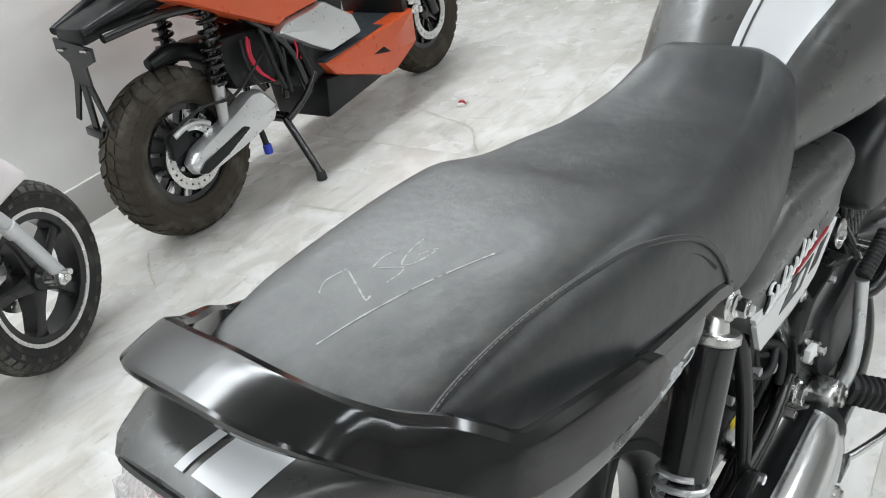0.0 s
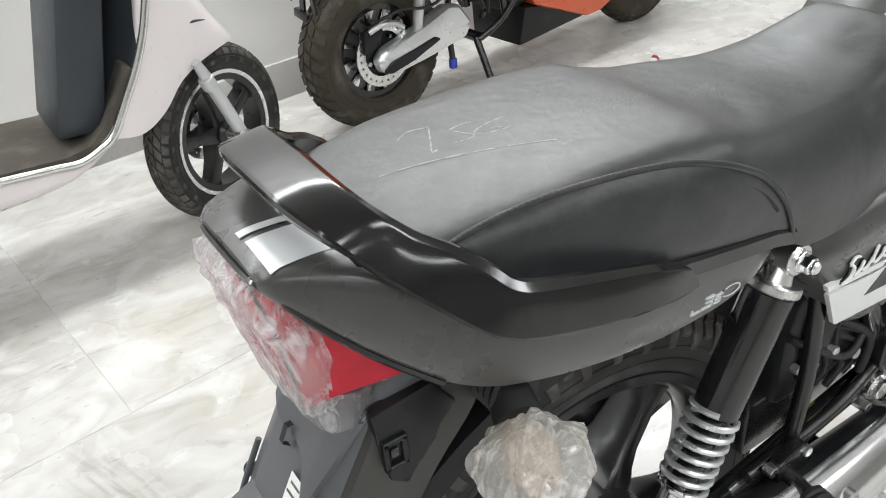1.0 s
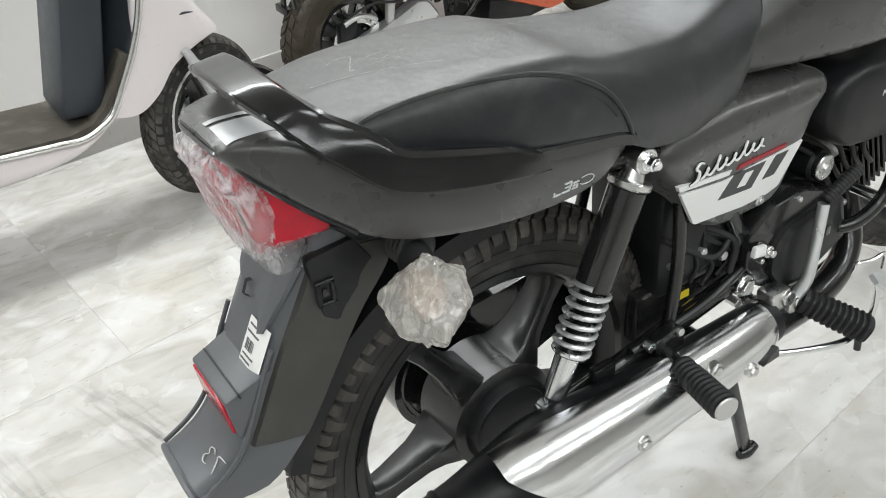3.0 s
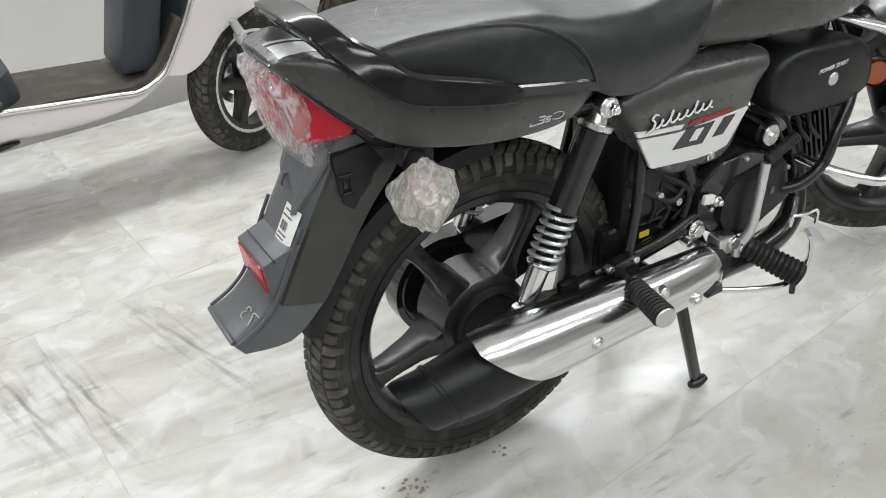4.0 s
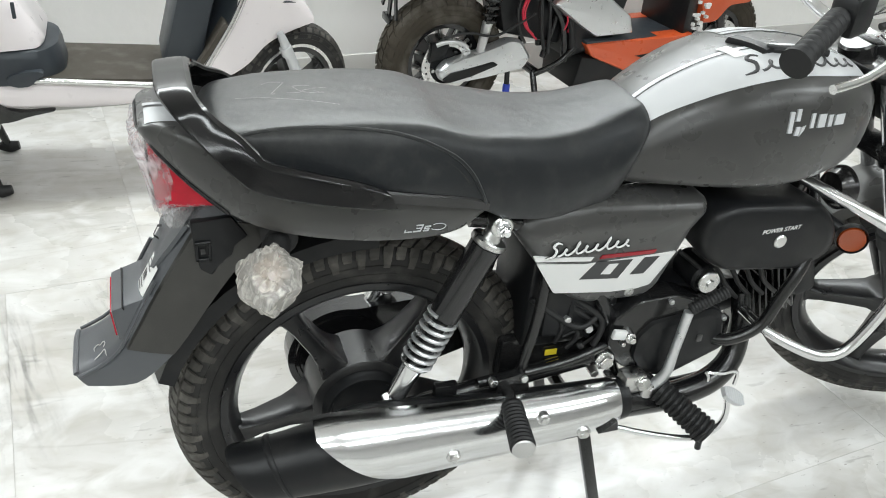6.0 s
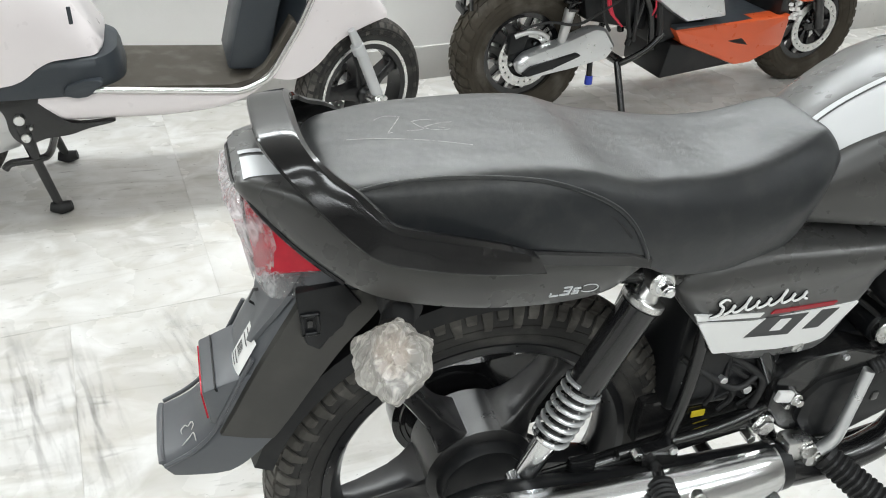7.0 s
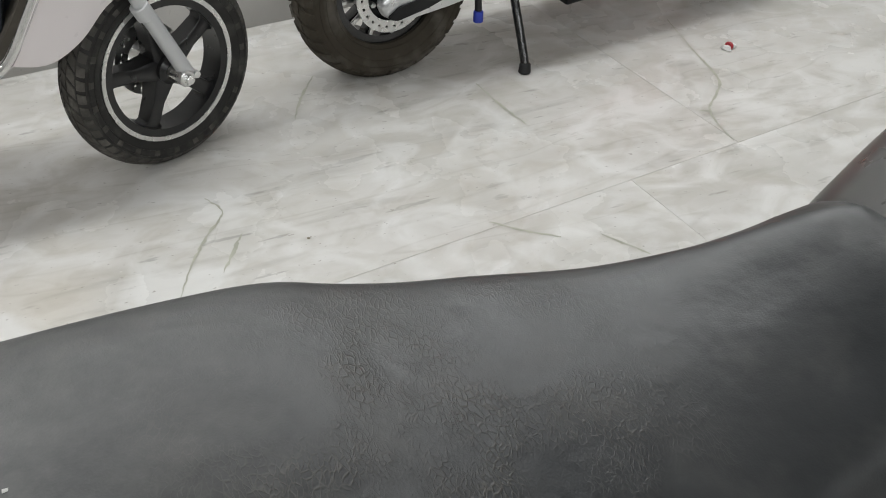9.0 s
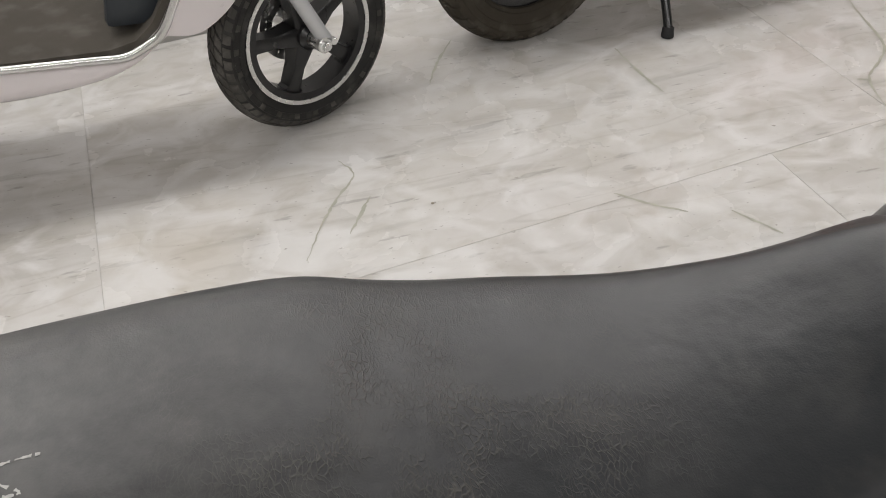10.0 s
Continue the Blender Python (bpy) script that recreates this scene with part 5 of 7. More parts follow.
rings = [[(0.61 + (x - 0.61) * f, -y, 0.43 + (z - 0.43) * f) for x, z in CASE] for f, y in ((1.0, 0.07), (1.0, 0.108), (0.985, 0.114), (0.96, 0.116), (0.5, 0.117))]
case = part("crankcase_cover", loft(rings), M["frame"], engine, "satin black crankcase cover", 30)
FACE = [(0.556, 0.470), (0.676, 0.488), (0.697, 0.476), (0.722, 0.392), (0.620, 0.346), (0.564, 0.352), (0.530, 0.400), (0.532, 0.442)]
rings = [[(0.625 + (x - 0.625) * f, -y, 0.42 + (z - 0.42) * f) for x, z in rounded(FACE, 0.008, 3)] for f, y in ((1.0, 0.110), (1.0, 0.121), (0.985, 0.1255), (0.84, 0.130), (0.82, 0.1305), (0.3, 0.131))]
face = part("clutch_cover", loft(rings), M["plastic"], case, "flat-faced charcoal clutch cover", 25)
part("cover_logo", box(0.652, 0.664, -0.1335, -0.130, 0.420, 0.436, 0.002), M["satin"], case)
for x, z in ((0.588, 0.508), (0.712, 0.455), (0.716, 0.392), (0.575, 0.349)):
    part("case_bolt", cyl((x, -0.112, z), (x, -0.122, z), 0.005, n=6, bevel=0.001), M["alloy"], case)
bm = box(-0.015, 0.012, -0.131, -0.122, -0.009, 0.009, 0.002, m=pose(0.492, 0, 0.458, 0, 12, 0))
part("cable_clamp", bm, M["white_mark"], case, "white cable clamp")
bm = cyl((0.515, -0.112, 0.447), (0.515, -0.130, 0.447), 0.0105, n=20, bevel=0.0015)
cyl((0.515, -0.129, 0.447), (0.515, -0.138, 0.447), 0.0065, n=6, bevel=0.001, bm=bm)
cyl((0.506, -0.112, 0.432), (0.506, -0.126, 0.432), 0.005, n=6, bevel=0.001, bm=bm)
part("clamp_bolt", bm, M["zinc"], case)
# finned cylinder leaning forward
cyl_ax = Vector((0.94, 0, 0.34)).normalized()
for k in range(9):
    c = Vector((0.79, 0, 0.435)) + cyl_ax * (0.014 * k)
    part("cooling_fin", box(-0.0025, 0.0025, -0.070, 0.070, -0.060, 0.060, 0.002, 1, m=Matrix.Translation(c) @ Matrix.Rotation(-math.atan2(cyl_ax.z, cyl_ax.x), 4, "Y")), M["frame"], engine, "", 0)
bm = bmesh.new()
box(-0.005, 0.045, -0.06, 0.06, -0.055, 0.055, 0.012, m=Matrix.Translation(Vector((0.79, 0, 0.435)) + cyl_ax * 0.13) @ Matrix.Rotation(-math.atan2(cyl_ax.z, cyl_ax.x), 4, "Y"), bm=bm)
cyl((0.75, 0, 0.43), (0.79 + 0.13 * cyl_ax.x, 0, 0.435 + 0.13 * cyl_ax.z), 0.05, bm=bm)
part("cylinder_head", bm, M["plastic"], engine)
bm = cyl((0.69, -0.045, 0.535), (0.76, -0.045, 0.52), 0.028, n=20, bevel=0.004)
cyl((0.715, -0.045, 0.49), (0.72, -0.045, 0.57), 0.022, n=20, bevel=0.003, bm=bm)
part("carburettor", bm, M["alloy"], engine, "grey cast carburettor")
for k in range(5):
    part("hose", tube([(0.62 + 0.03 * k, -0.06, 0.575), (0.66 + 0.03 * k, -0.085, 0.545), (0.70 + 0.028 * k, -0.080, 0.50), (0.74 + 0.03 * k, -0.07, 0.46)], 0.0045, 8), M["grip"], engine)

# muffler: chrome shield over a black can
CAN = [(-0.168, 0.336, -0.152, 0.062), (-0.10, 0.338, -0.155, 0.066), (0.0, 0.338, -0.156, 0.066), (0.1, 0.333, -0.155, 0.060), (0.25, 0.324, -0.150, 0.052), (0.40, 0.318, -0.143, 0.046), (0.52, 0.318, -0.135, 0.038)]


TAIL = [(-0.20, 0.306, -0.150, 0.047), (-0.10, 0.312, -0.152, 0.052), (-0.03, 0.322, -0.154, 0.058), (0.03, 0.333, -0.156, 0.063), (0.1, 0.333, -0.155, 0.060), (0.25, 0.324, -0.150, 0.052), (0.40, 0.318, -0.143, 0.046), (0.52, 0.318, -0.135, 0.038)]


def tail_ring(x, grow=0.0, n=36):
    """A ring of the can; near its end the rings lean, as the end is cut on a slant."""
    z, y, r = curve_at(TAIL, x)
    lean = max(0.0, min(1.0, (-0.05 - x) / 0.10))
    return [(x + lean * 0.03 * (1 - math.sin(2 * math.pi * k / n)), y + (r + grow) * math.cos(2 * math.pi * k / n), z + (r + grow) * 1.04 * math.sin(2 * math.pi * k / n)) for k in range(n)]


rings = [tail_ring(float(x)) for x in np.linspace(-0.178, 0.52, 34)]
first = [tail_ring(-0.168, -0.012), tail_ring(-0.182, -0.007), tail_ring(-0.184, -0.003)]
muffler = part("muffler", loft(first + rings), M["plastic"], bike, "chrome shielded muffler with a black rear end", 40)
part("muffler_band", loft([tail_ring(-0.128, 0.0005), tail_ring(-0.125, 0.0025), tail_ring(-0.120, 0.0025), tail_ring(-0.117, 0.0005)]), M["plastic"], muffler)
bm = bmesh.new()
grid = []
n = 44
for k in range(n + 1):
    a = radians(90 + 232 * k / n)  # round the outer side, open towards the wheel
    start = -0.052 + 0.170 * min(1.0, max(0.0, (90 + 232 * k / n - 125) / 115)) ** 1.3
    col = []
    for m in range(27):
        x = start + (0.498 - start) * m / 26
        z, y, r = curve_at(CAN, x)
        g = 0.0045 if 0 < m < 26 else 0.0015
        col.append((x, y + (r + g) * math.cos(a), z + (r + g) * 1.04 * math.sin(a)))
    grid.append(col)
shield = part("heat_shield", loft(grid, closed=False, bm=bm), M["chrome"], muffler, "polished chrome heat shield", 40)
for x, y, z in ((0.168, -0.2165, 0.330), (0.418, -0.195, 0.306), (0.335, -0.192, 0.352)):
    bm = cyl((x, y + 0.012, z), (x, y - 0.002, z), 0.012, n=24, bevel=0.002)
    cyl((x, y - 0.001, z), (x, y - 0.006, z), 0.008, n=6, bevel=0.001, bm=bm)
    part("shield_screw", bm, M["zinc"], shield)
part("shield_opening", slab([(0.452, 0.291), (0.486, 0.312), (0.490, 0.292)], -0.1885, -0.174, 0), M["frame"], shield, "", 0)
part("exhaust_pipe", tube([(0.49, -0.136, 0.316), (0.56, -0.138, 0.304), (0.65, -0.132, 0.299), (0.725, -0.122, 0.313), (0.768, -0.108, 0.350), (0.785, -0.085, 0.41), (0.79, -0.06, 0.46)], [0.034, 0.027, 0.0255, 0.025, 0.023, 0.02, 0.018], 18), M["frame"], muffler, "black exhaust pipe")
part("muffler_bracket", box(0.16, 0.20, -0.125, -0.11, 0.36, 0.40, 0.003), M["frame"], muffler)
part("muffler_bracket", box(0.07, 0.13, -0.14, -0.125, 0.372, 0.380, 0.002), M["frame"], muffler)


# foot pegs with ribbed rubber
def foot_peg(a, b, r, name, parent, square=False):
    a, b = Vector(a), Vector(b)
    d = (b - a).normalized()
    pg = part(name, cyl(a - d * 0.035, a + d * 0.01, r * 0.55, n=14), M["frame"], parent, "black ribbed rubber foot peg")
    L = (b - a).length
    s = Vector((0, 0, 1)).cross(d).normalized()
    u = d.cross(s)
    rings = []
    steps = 34
    for k in range(steps + 1):
        t = k / steps
        rr = r * (1.0 if (k % 3) else 0.86) * (0.92 + 0.12 * t)
        if k == 0 or k == steps:
            rr = r * 0.9
        pts = []
        for m in range(20):
            an = 2 * math.pi * m / 20
            c, sn = math.cos(an), math.sin(an)
            q = 1 / max(abs(c), abs(sn)) ** (0.5 if square else 0.12)
            pts.append(a + d * L * t + (c * s + sn * u) * rr * q)
        rings.append(pts)
    part("peg_rubber", loft(rings), M["grip"], pg, "", 30)
    return pg


for sgn in (-1, 1):
    pg = foot_peg((0.282, sgn * 0.170, 0.374), (0.262, sgn * 0.266, 0.376), 0.0205, "rear_foot_peg", bike)
    e = Vector((0.262, sgn * 0.266, 0.376))
    d = (e - Vector((0.282, sgn * 0.170, 0.374))).normalized()
    part("peg_end", cyl(e, e + d * 0.004, 0.0190, n=28, bevel=0.002), M["alloy"], pg, "bright round peg end")
    bm = slab(rounded([(0.265, 0.402), (0.32, 0.412), (0.33, 0.366), (0.275, 0.352)], 0.012), sgn * 0.118, sgn * 0.135, 0.003)
    part("peg_bracket", bm, M["frame"], pg)
    part("bracket_bolt", cyl((0.262, sgn * 0.12, 0.395), (0.262, sgn * 0.134, 0.395), 0.008, n=6, bevel=0.001), M["zinc"], pg)
    part("bracket_bolt", cyl((0.315, sgn * 0.12, 0.40), (0.315, sgn * 0.140, 0.40), 0.007, n=6, bevel=0.001), M["zinc"], pg)
    pf = foot_peg((0.585, sgn * 0.150, 0.336), (0.648, sgn * 0.236, 0.292), 0.0225, "front_foot_peg", bike, True)
    part("peg_stub", cyl((0.640, sgn * 0.228, 0.28), (0.641, sgn * 0.229, 0.250), 0.006, n=12, bevel=0.002), M["frame"], pf)
    part("peg_carrier", tube([(0.545, sgn * 0.118, 0.345), (0.570, sgn * 0.135, 0.345), (0.59, sgn * 0.155, 0.333)], 0.013, 12), M["frame"], pf)

# kick starter and brake pedal
bm = tube([(0.566, -0.142, 0.332), (0.588, -0.152, 0.372), (0.592, -0.155, 0.43), (0.603, -0.150, 0.508)], [0.012, 0.010, 0.0085, 0.009], 14)
kick = part("kick_lever", bm, M["bright_silver"], bike, "bright kick start lever")
bm = box(0.512, 0.556, -0.150, -0.116, 0.334, 0.374, 0.005)
box(0.548, 0.580, -0.156, -0.126, 0.318, 0.352, 0.005, bm=bm)
cyl((0.548, -0.12, 0.356), (0.548, -0.156, 0.356), 0.014, n=18, bevel=0.002, bm=bm)
cyl((0.57, -0.145, 0.34), (0.57, -0.158, 0.34), 0.007, n=6, bevel=0.001, bm=bm)
part("kick_boss", bm, M["zinc"], kick)
a, b = Vector((0.605, -0.150, 0.512)), Vector((0.665, -0.158, 0.548))
rings = []
for k in range(25):
    p = a.lerp(b, k / 24)
    d = (b - a).normalized()
    s = d.orthogonal().normalized()
    u = d.cross(s)
    rr = 0.0115 * (1.0 if k % 2 else 0.88)
    rings.append([p + rr * (math.cos(t) * s + math.sin(t) * u) for t in [2 * math.pi * m / 14 for m in range(14)]])
part("kick_rubber", loft(rings), M["grip"], kick, "ribbed black rubber", 25)
pedal = part("brake_pedal", tube([(0.47, -0.165, 0.290), (0.54, -0.190, 0.276), (0.62, -0.212, 0.266), (0.672, -0.214, 0.270), (0.692, -0.215, 0.300), (0.688, -0.215, 0.340), (0.676, -0.215, 0.366)], 0.0058, 12), M["chrome"], bike, "chrome brake pedal")
bm = loft([[(0.029 * k / 8, 0.015 * math.sin(math.pi * (0.14 + 0.72 * k / 16)) ** 0.6 * c, 0.004 * d + (0.0012 if k % 2 else 0)) for c, d in ((-1, -1), (1, -1), (1, 1), (-1, 1))] for k in range(17)])
pad = part("pedal_pad", bm, M["bright_silver"], pedal, "ribbed bright foot pad", 20)
pad.matrix_basis = pose(0.670, -0.216, 0.370, 30, 32, 0)
part("pedal_loop", tube([(0.652, -0.19, 0.378), (0.640, -0.20, 0.400), (0.632, -0.205, 0.412), (0.655, -0.215, 0.414), (0.684, -0.217, 0.414), (0.687, -0.217, 0.385)], 0.0032, 8), M["chrome"], pedal)
part("brake_rod", tube([(0.55, -0.128, 0.34), (0.30, -0.128, 0.345), (0.04, -0.118, 0.30)], 0.003, 8), M["zinc"], bike)

# centre stand
stand = part("centre_stand", tube([(0.455, -0.10, 0.265), (0.455, 0.10, 0.265)], 0.013), M["frame"], bike, "black steel centre stand")
for sgn in (-1, 1):
    bm = bmesh.new()
    box(-0.012, 0.012, -0.007, 0.007, 0, 0.275, 0.004, m=Matrix.Translation((0.530, sgn * 0.128, 0.008)) @ Matrix.Rotation(-0.26, 4, "Y") @ Matrix.Rotation(sgn * 0.08, 4, "X"), bm=bm)
    part("stand_leg", bm, M["frame"], stand)
    part("stand_foot", tube([(0.510, sgn * 0.13, 0.012), (0.530, sgn * 0.13, 0.008), (0.552, sgn * 0.13, 0.014)], [0.008, 0.012, 0.009], 12), M["frame"], stand)

# ---- front end ----
for sgn in (-1, 1):
    tops, mid, low = (Vector((0.925, -0.086, 0.90)), Vector((1.085, -0.085, 0.565)), Vector((1.238, -0.082, 0.280))) if sgn < 0 else (Vector((0.985, 0.080, 0.92)), Vector((1.16, 0.076, 0.60)), Vector((1.33, 0.074, 0.325)))
    fk = part("fork_leg", cyl(mid, low, 0.026, 0.023, 22, 0.004), M["plastic"], bike, "black fork leg with a bright tube")
    part("fork_tube", cyl(tops, mid.lerp(low, 0.05), 0.0165, n=22), M["chrome"], fk, "bright fork tube")
    part("dust_seal", cyl(mid.lerp(tops, 0.05), mid.lerp(low, 0.06), 0.029, n=22, bevel=0.003), M["grip"], fk)
    part("fork_clamp", cyl(tops.lerp(mid, 0.40), tops.lerp(mid, 0.50), 0.026, n=22, bevel=0.003), M["frame"], fk)
    side = Vector((0.35 * sgn, 0.94 * sgn, 0))
    bm = cyl(low + Vector((-0.014, 0, 0.03)) + side * 0.018, low + Vector((-0.014, 0, 0.03)) + side * 0.030, 0.010, n=6, bevel=0.001)
    part("fork_bolt", bm, M["zinc"], fk)
# front mudguard
rings = []
for k in range(19):
    a = radians(20 + k * 7.6)
    c, s = math.cos(a), math.sin(a)
    rings.append([(FRONT[0] + r * c, y, FRONT[2] + r * s) for r, y in ((0.325, -0.062), (0.35, -0.058), (0.36, -0.02), (0.36, 0.02), (0.35, 0.058), (0.325, 0.062), (0.345, 0.05), (0.352, 0), (0.345, -0.05))])
part("front_mudguard", loft(rings), M["satin"], bike, "satin black front mudguard").matrix_basis = STEER
# crash guard: black and chrome loop
guard_bar = part("crash_guard", tube([(0.80, -0.10, 0.725), (0.86, -0.20, 0.705), (0.915, -0.235, 0.67), (0.948, -0.242, 0.60), (0.945, -0.24, 0.54), (0.905, -0.232, 0.445), (0.86, -0.225, 0.425), (0.815, -0.205, 0.435), (0.775, -0.155, 0.448), (0.765, -0.10, 0.455)], 0.0100, 16), M["chrome"], bike, "chrome crash guard loop")
part("crash_guard_arm", tube([(0.89, -0.03, 0.70), (0.840, -0.13, 0.60), (0.790, -0.15, 0.505), (0.767, -0.15, 0.452), (0.712, -0.138, 0.420), (0.67, -0.09, 0.41)], 0.0115, 14), M["frame"], guard_bar, "black lower arm")
part("crash_guard", tube([(0.80, 0.10, 0.725), (0.86, 0.20, 0.705), (0.915, 0.235, 0.67), (0.948, 0.242, 0.60), (0.945, 0.24, 0.54), (0.905, 0.232, 0.445), (0.86, 0.225, 0.425), (0.78, 0.205, 0.435), (0.715, 0.17, 0.452)], 0.0112, 16), M["chrome"], bike, "chrome crash guard loop")
refl = part("front_reflector", turned([(0.0, 0.0), (-0.004, 0.024), (0.004, 0.027), (0.012, 0.027), (0.012, 0.0)], (0.985, -0.085, 0.572), n=36), M["amber"], bike, "round amber reflector")
refl.matrix_basis = Matrix.Translation((0.985, -0.085, 0.572)) @ Matrix.Rotation(radians(-30), 4, "Z") @ Matrix.Translation((-0.985, 0.085, -0.572))
part("reflector_rim", turned([(-0.001, 0.0265), (-0.004, 0.0285), (0.004, 0.030), (0.012, 0.029), (0.012, 0.0265)], (0.985, -0.085, 0.572), n=36, closed=True), M["plastic"], refl, "black rim")
part("reflector_arm", tube([(0.985, -0.075, 0.572), (0.94, -0.05, 0.59), (0.90, 0, 0.61)], 0.012), M["plastic"], refl)
# steering head, bar, grip, lamp
bm = cyl((0.92, 0, 0.93), (0.985, 0, 0.76), 0.032, n=20, bevel=0.004)
box(0.90, 0.98, -0.11, 0.11, 0.885, 0.905, 0.008, bm=bm)
box(0.97, 1.04, -0.11, 0.11, 0.735, 0.76, 0.008, bm=bm)
part("steering_head", bm, M["frame"], bike)
bar = part("handlebar", tube([(0.90, 0, 0.955), (0.89, -0.08, 0.96), (0.82, -0.17, 1.04), (0.69, -0.245, 1.065), (0.59, -0.276, 1.058)], 0.011, 12), M["chrome"], bike, "handlebar with a black rubber grip")
part("handlebar_left", tube([(0.90, 0, 0.955), (0.89, 0.08, 0.96), (0.82, 0.18, 1.03), (0.70, 0.27, 1.045), (0.55, 0.33, 1.02)], 0.011, 12), M["chrome"], bar)
rings = []
a, b = Vector((0.592, -0.276, 1.058)), Vector((0.496, -0.329, 1.020))
d = (b - a).normalized()
s = d.orthogonal().normalized()
u = d.cross(s)
for k in range(31):
    rr = 0.0165 * (1.0 if k % 3 else 0.9) if k < 28 else 0.0205
    p = a.lerp(b, k / 30)
    rings.append([p + rr * (math.cos(t) * s + math.sin(t) * u) for t in [2 * math.pi * m / 18 for m in range(18)]])
part("grip", loft(rings), M["grip"], bar, "ribbed black rubber grip", 25)
part("throttle_housing", wedge([(0.65, -0.275, 1.090), (0.65, -0.225, 1.090), (0.595, -0.250, 1.086), (0.595, -0.300, 1.086)], [(0.65, -0.275, 1.036), (0.65, -0.225, 1.036), (0.595, -0.250, 1.034), (0.595, -0.300, 1.034)], 0.008), M["plastic"], bar)
part("switch_button", box(0.60, 0.62, -0.262, -0.244, 1.086, 1.096, 0.003), M["red_mark"], bar, "red switch button")
part("brake_lever", tube([(0.68, -0.27, 1.03), (0.67, -0.31, 1.02), (0.60, -0.345, 1.005), (0.53, -0.365, 1.0)], 0.006, 10), M["chrome"], bar)
part("cable", tube([(0.68, -0.26, 1.04), (0.80, -0.27, 1.06), (0.96, -0.20, 0.98), (0.99, -0.10, 0.80)], 0.005, 10), M["grip"], bar)
head = part("headlamp", turned([(0.0, 0.0), (0.0, 0.05), (0.03, 0.085), (0.10, 0.095), (0.13, 0.09), (0.14, 0.0)], (1.0, 0, 0.865), "x", 36), M["plastic"], bike, "round headlamp in a black shell")
part("lamp_ring", turned([(0.125, 0.09), (0.125, 0.098), (0.14, 0.098), (0.143, 0.09)], (1.0, 0, 0.865), "x", 36, closed=True), M["chrome"], head)
for sgn in (-1, 1):
    part("front_signal", tube([(1.03, sgn * 0.09, 0.80), (1.035, sgn * 0.13, 0.80), (1.035, sgn * 0.18, 0.80)], [0.012, 0.024, 0.03], 16), M["film_core"], head, "clear front turn signal")
part("horn", turned([(-0.02, 0.0), (-0.02, 0.03), (-0.005, 0.042), (0.008, 0.042), (0.01, 0.0)], (0.96, -0.035, 0.66), "x", 28), M["frame"], bike)


# ---- the pale pink scooter ----
scooter = thing("scooter", pose(0.205, 1.60, 0, 0, 0, 1), "pale pink scooter with chrome trim, parked before the white wall", "scooter", "scooters along the wall")
SR = 0.2345
steer = pose(0, 0, 0, 0, 0, 26)  # the front wheel is turned to its left


def small_wheel(parent, x, R, w, bead, spokes, mat, rim_mat, start, disc_side=-1, pitches=40, kind="chevron", edge=None, width=0.030, deep=1.0):
    c = (x, 0, R)
    wh = part("wheel", turned([(-0.032, bead - 0.022), (-0.034, bead + 0.004), (-0.029, bead + 0.006), (-0.022, bead - 0.008), (0.022, bead - 0.008), (0.029, bead + 0.006), (0.034, bead + 0.004), (0.032, bead - 0.022)], c, n=64, closed=True), rim_mat, parent)
    make_tyre(R, w, bead - 0.002, c, mat, wh, pitches, kind, deep)
    if edge:
        part("rim_edge", turned([(-0.0355, bead - 0.005), (-0.037, bead + 0.005), (-0.033, bead + 0.006), (-0.033, bead - 0.005)], c, n=64, closed=True), edge, wh, "bright rim edge")
    part("hub", turned([(-0.05, 0), (-0.05, 0.022), (-0.04, 0.032), (0.04, 0.032), (0.05, 0.022), (0.05, 0)], c, n=28), rim_mat, wh)
    for k in range(spokes):
        a = radians(start + 360 * k / spokes)
        own = bmesh.new()
        rings = [[(r, -hd, -hw * 0.7), (r, -hd + 0.004, -hw), (r, hd - 0.004, -hw), (r, hd, -hw * 0.7), (r, hd, hw * 0.7), (r, hd - 0.004, hw), (r, -hd + 0.004, hw), (r, -hd, hw * 0.7)] for r, hw, hd in ((0.024, width * 0.75, 0.03), (bead * 0.5, width * 0.42, 0.026), (bead * 0.8, width * 0.5, 0.022), (bead - 0.016, width, 0.02))]
        loft(rings, bm=own)
        bmesh.ops.transform(own, matrix=Matrix.Translation(c) @ Matrix.Rotation(-a, 4, "Y"), verts=own.verts)
        part("spoke", own, rim_mat, wh)
    return wh


def brake_disc(parent, c, r_out, r_in, holes=24):
    """A thin disc with a ring of drilled holes."""
    n = holes * 3
    bm = bmesh.new()
    x, y, z = c
    for side in (-0.002, 0.002):
        rows = []
        for r in (r_in, r_in + (r_out - r_in) * 0.42, r_in + (r_out - r_in) * 0.62, r_out):
            rows.append([bm.verts.new((x + r * math.cos(2 * math.pi * k / n), y + side, z + r * math.sin(2 * math.pi * k / n))) for k in range(n)])
        for j in range(3):
            for k in range(n):
                if j == 1 and k % 3 == 0:
                    continue
                bm.faces.new((rows[j][k], rows[j][(k + 1) % n], rows[j + 1][(k + 1) % n], rows[j + 1][k]))
    return part("brake_disc", bm, M["zinc"], parent, "drilled steel brake disc", 0)


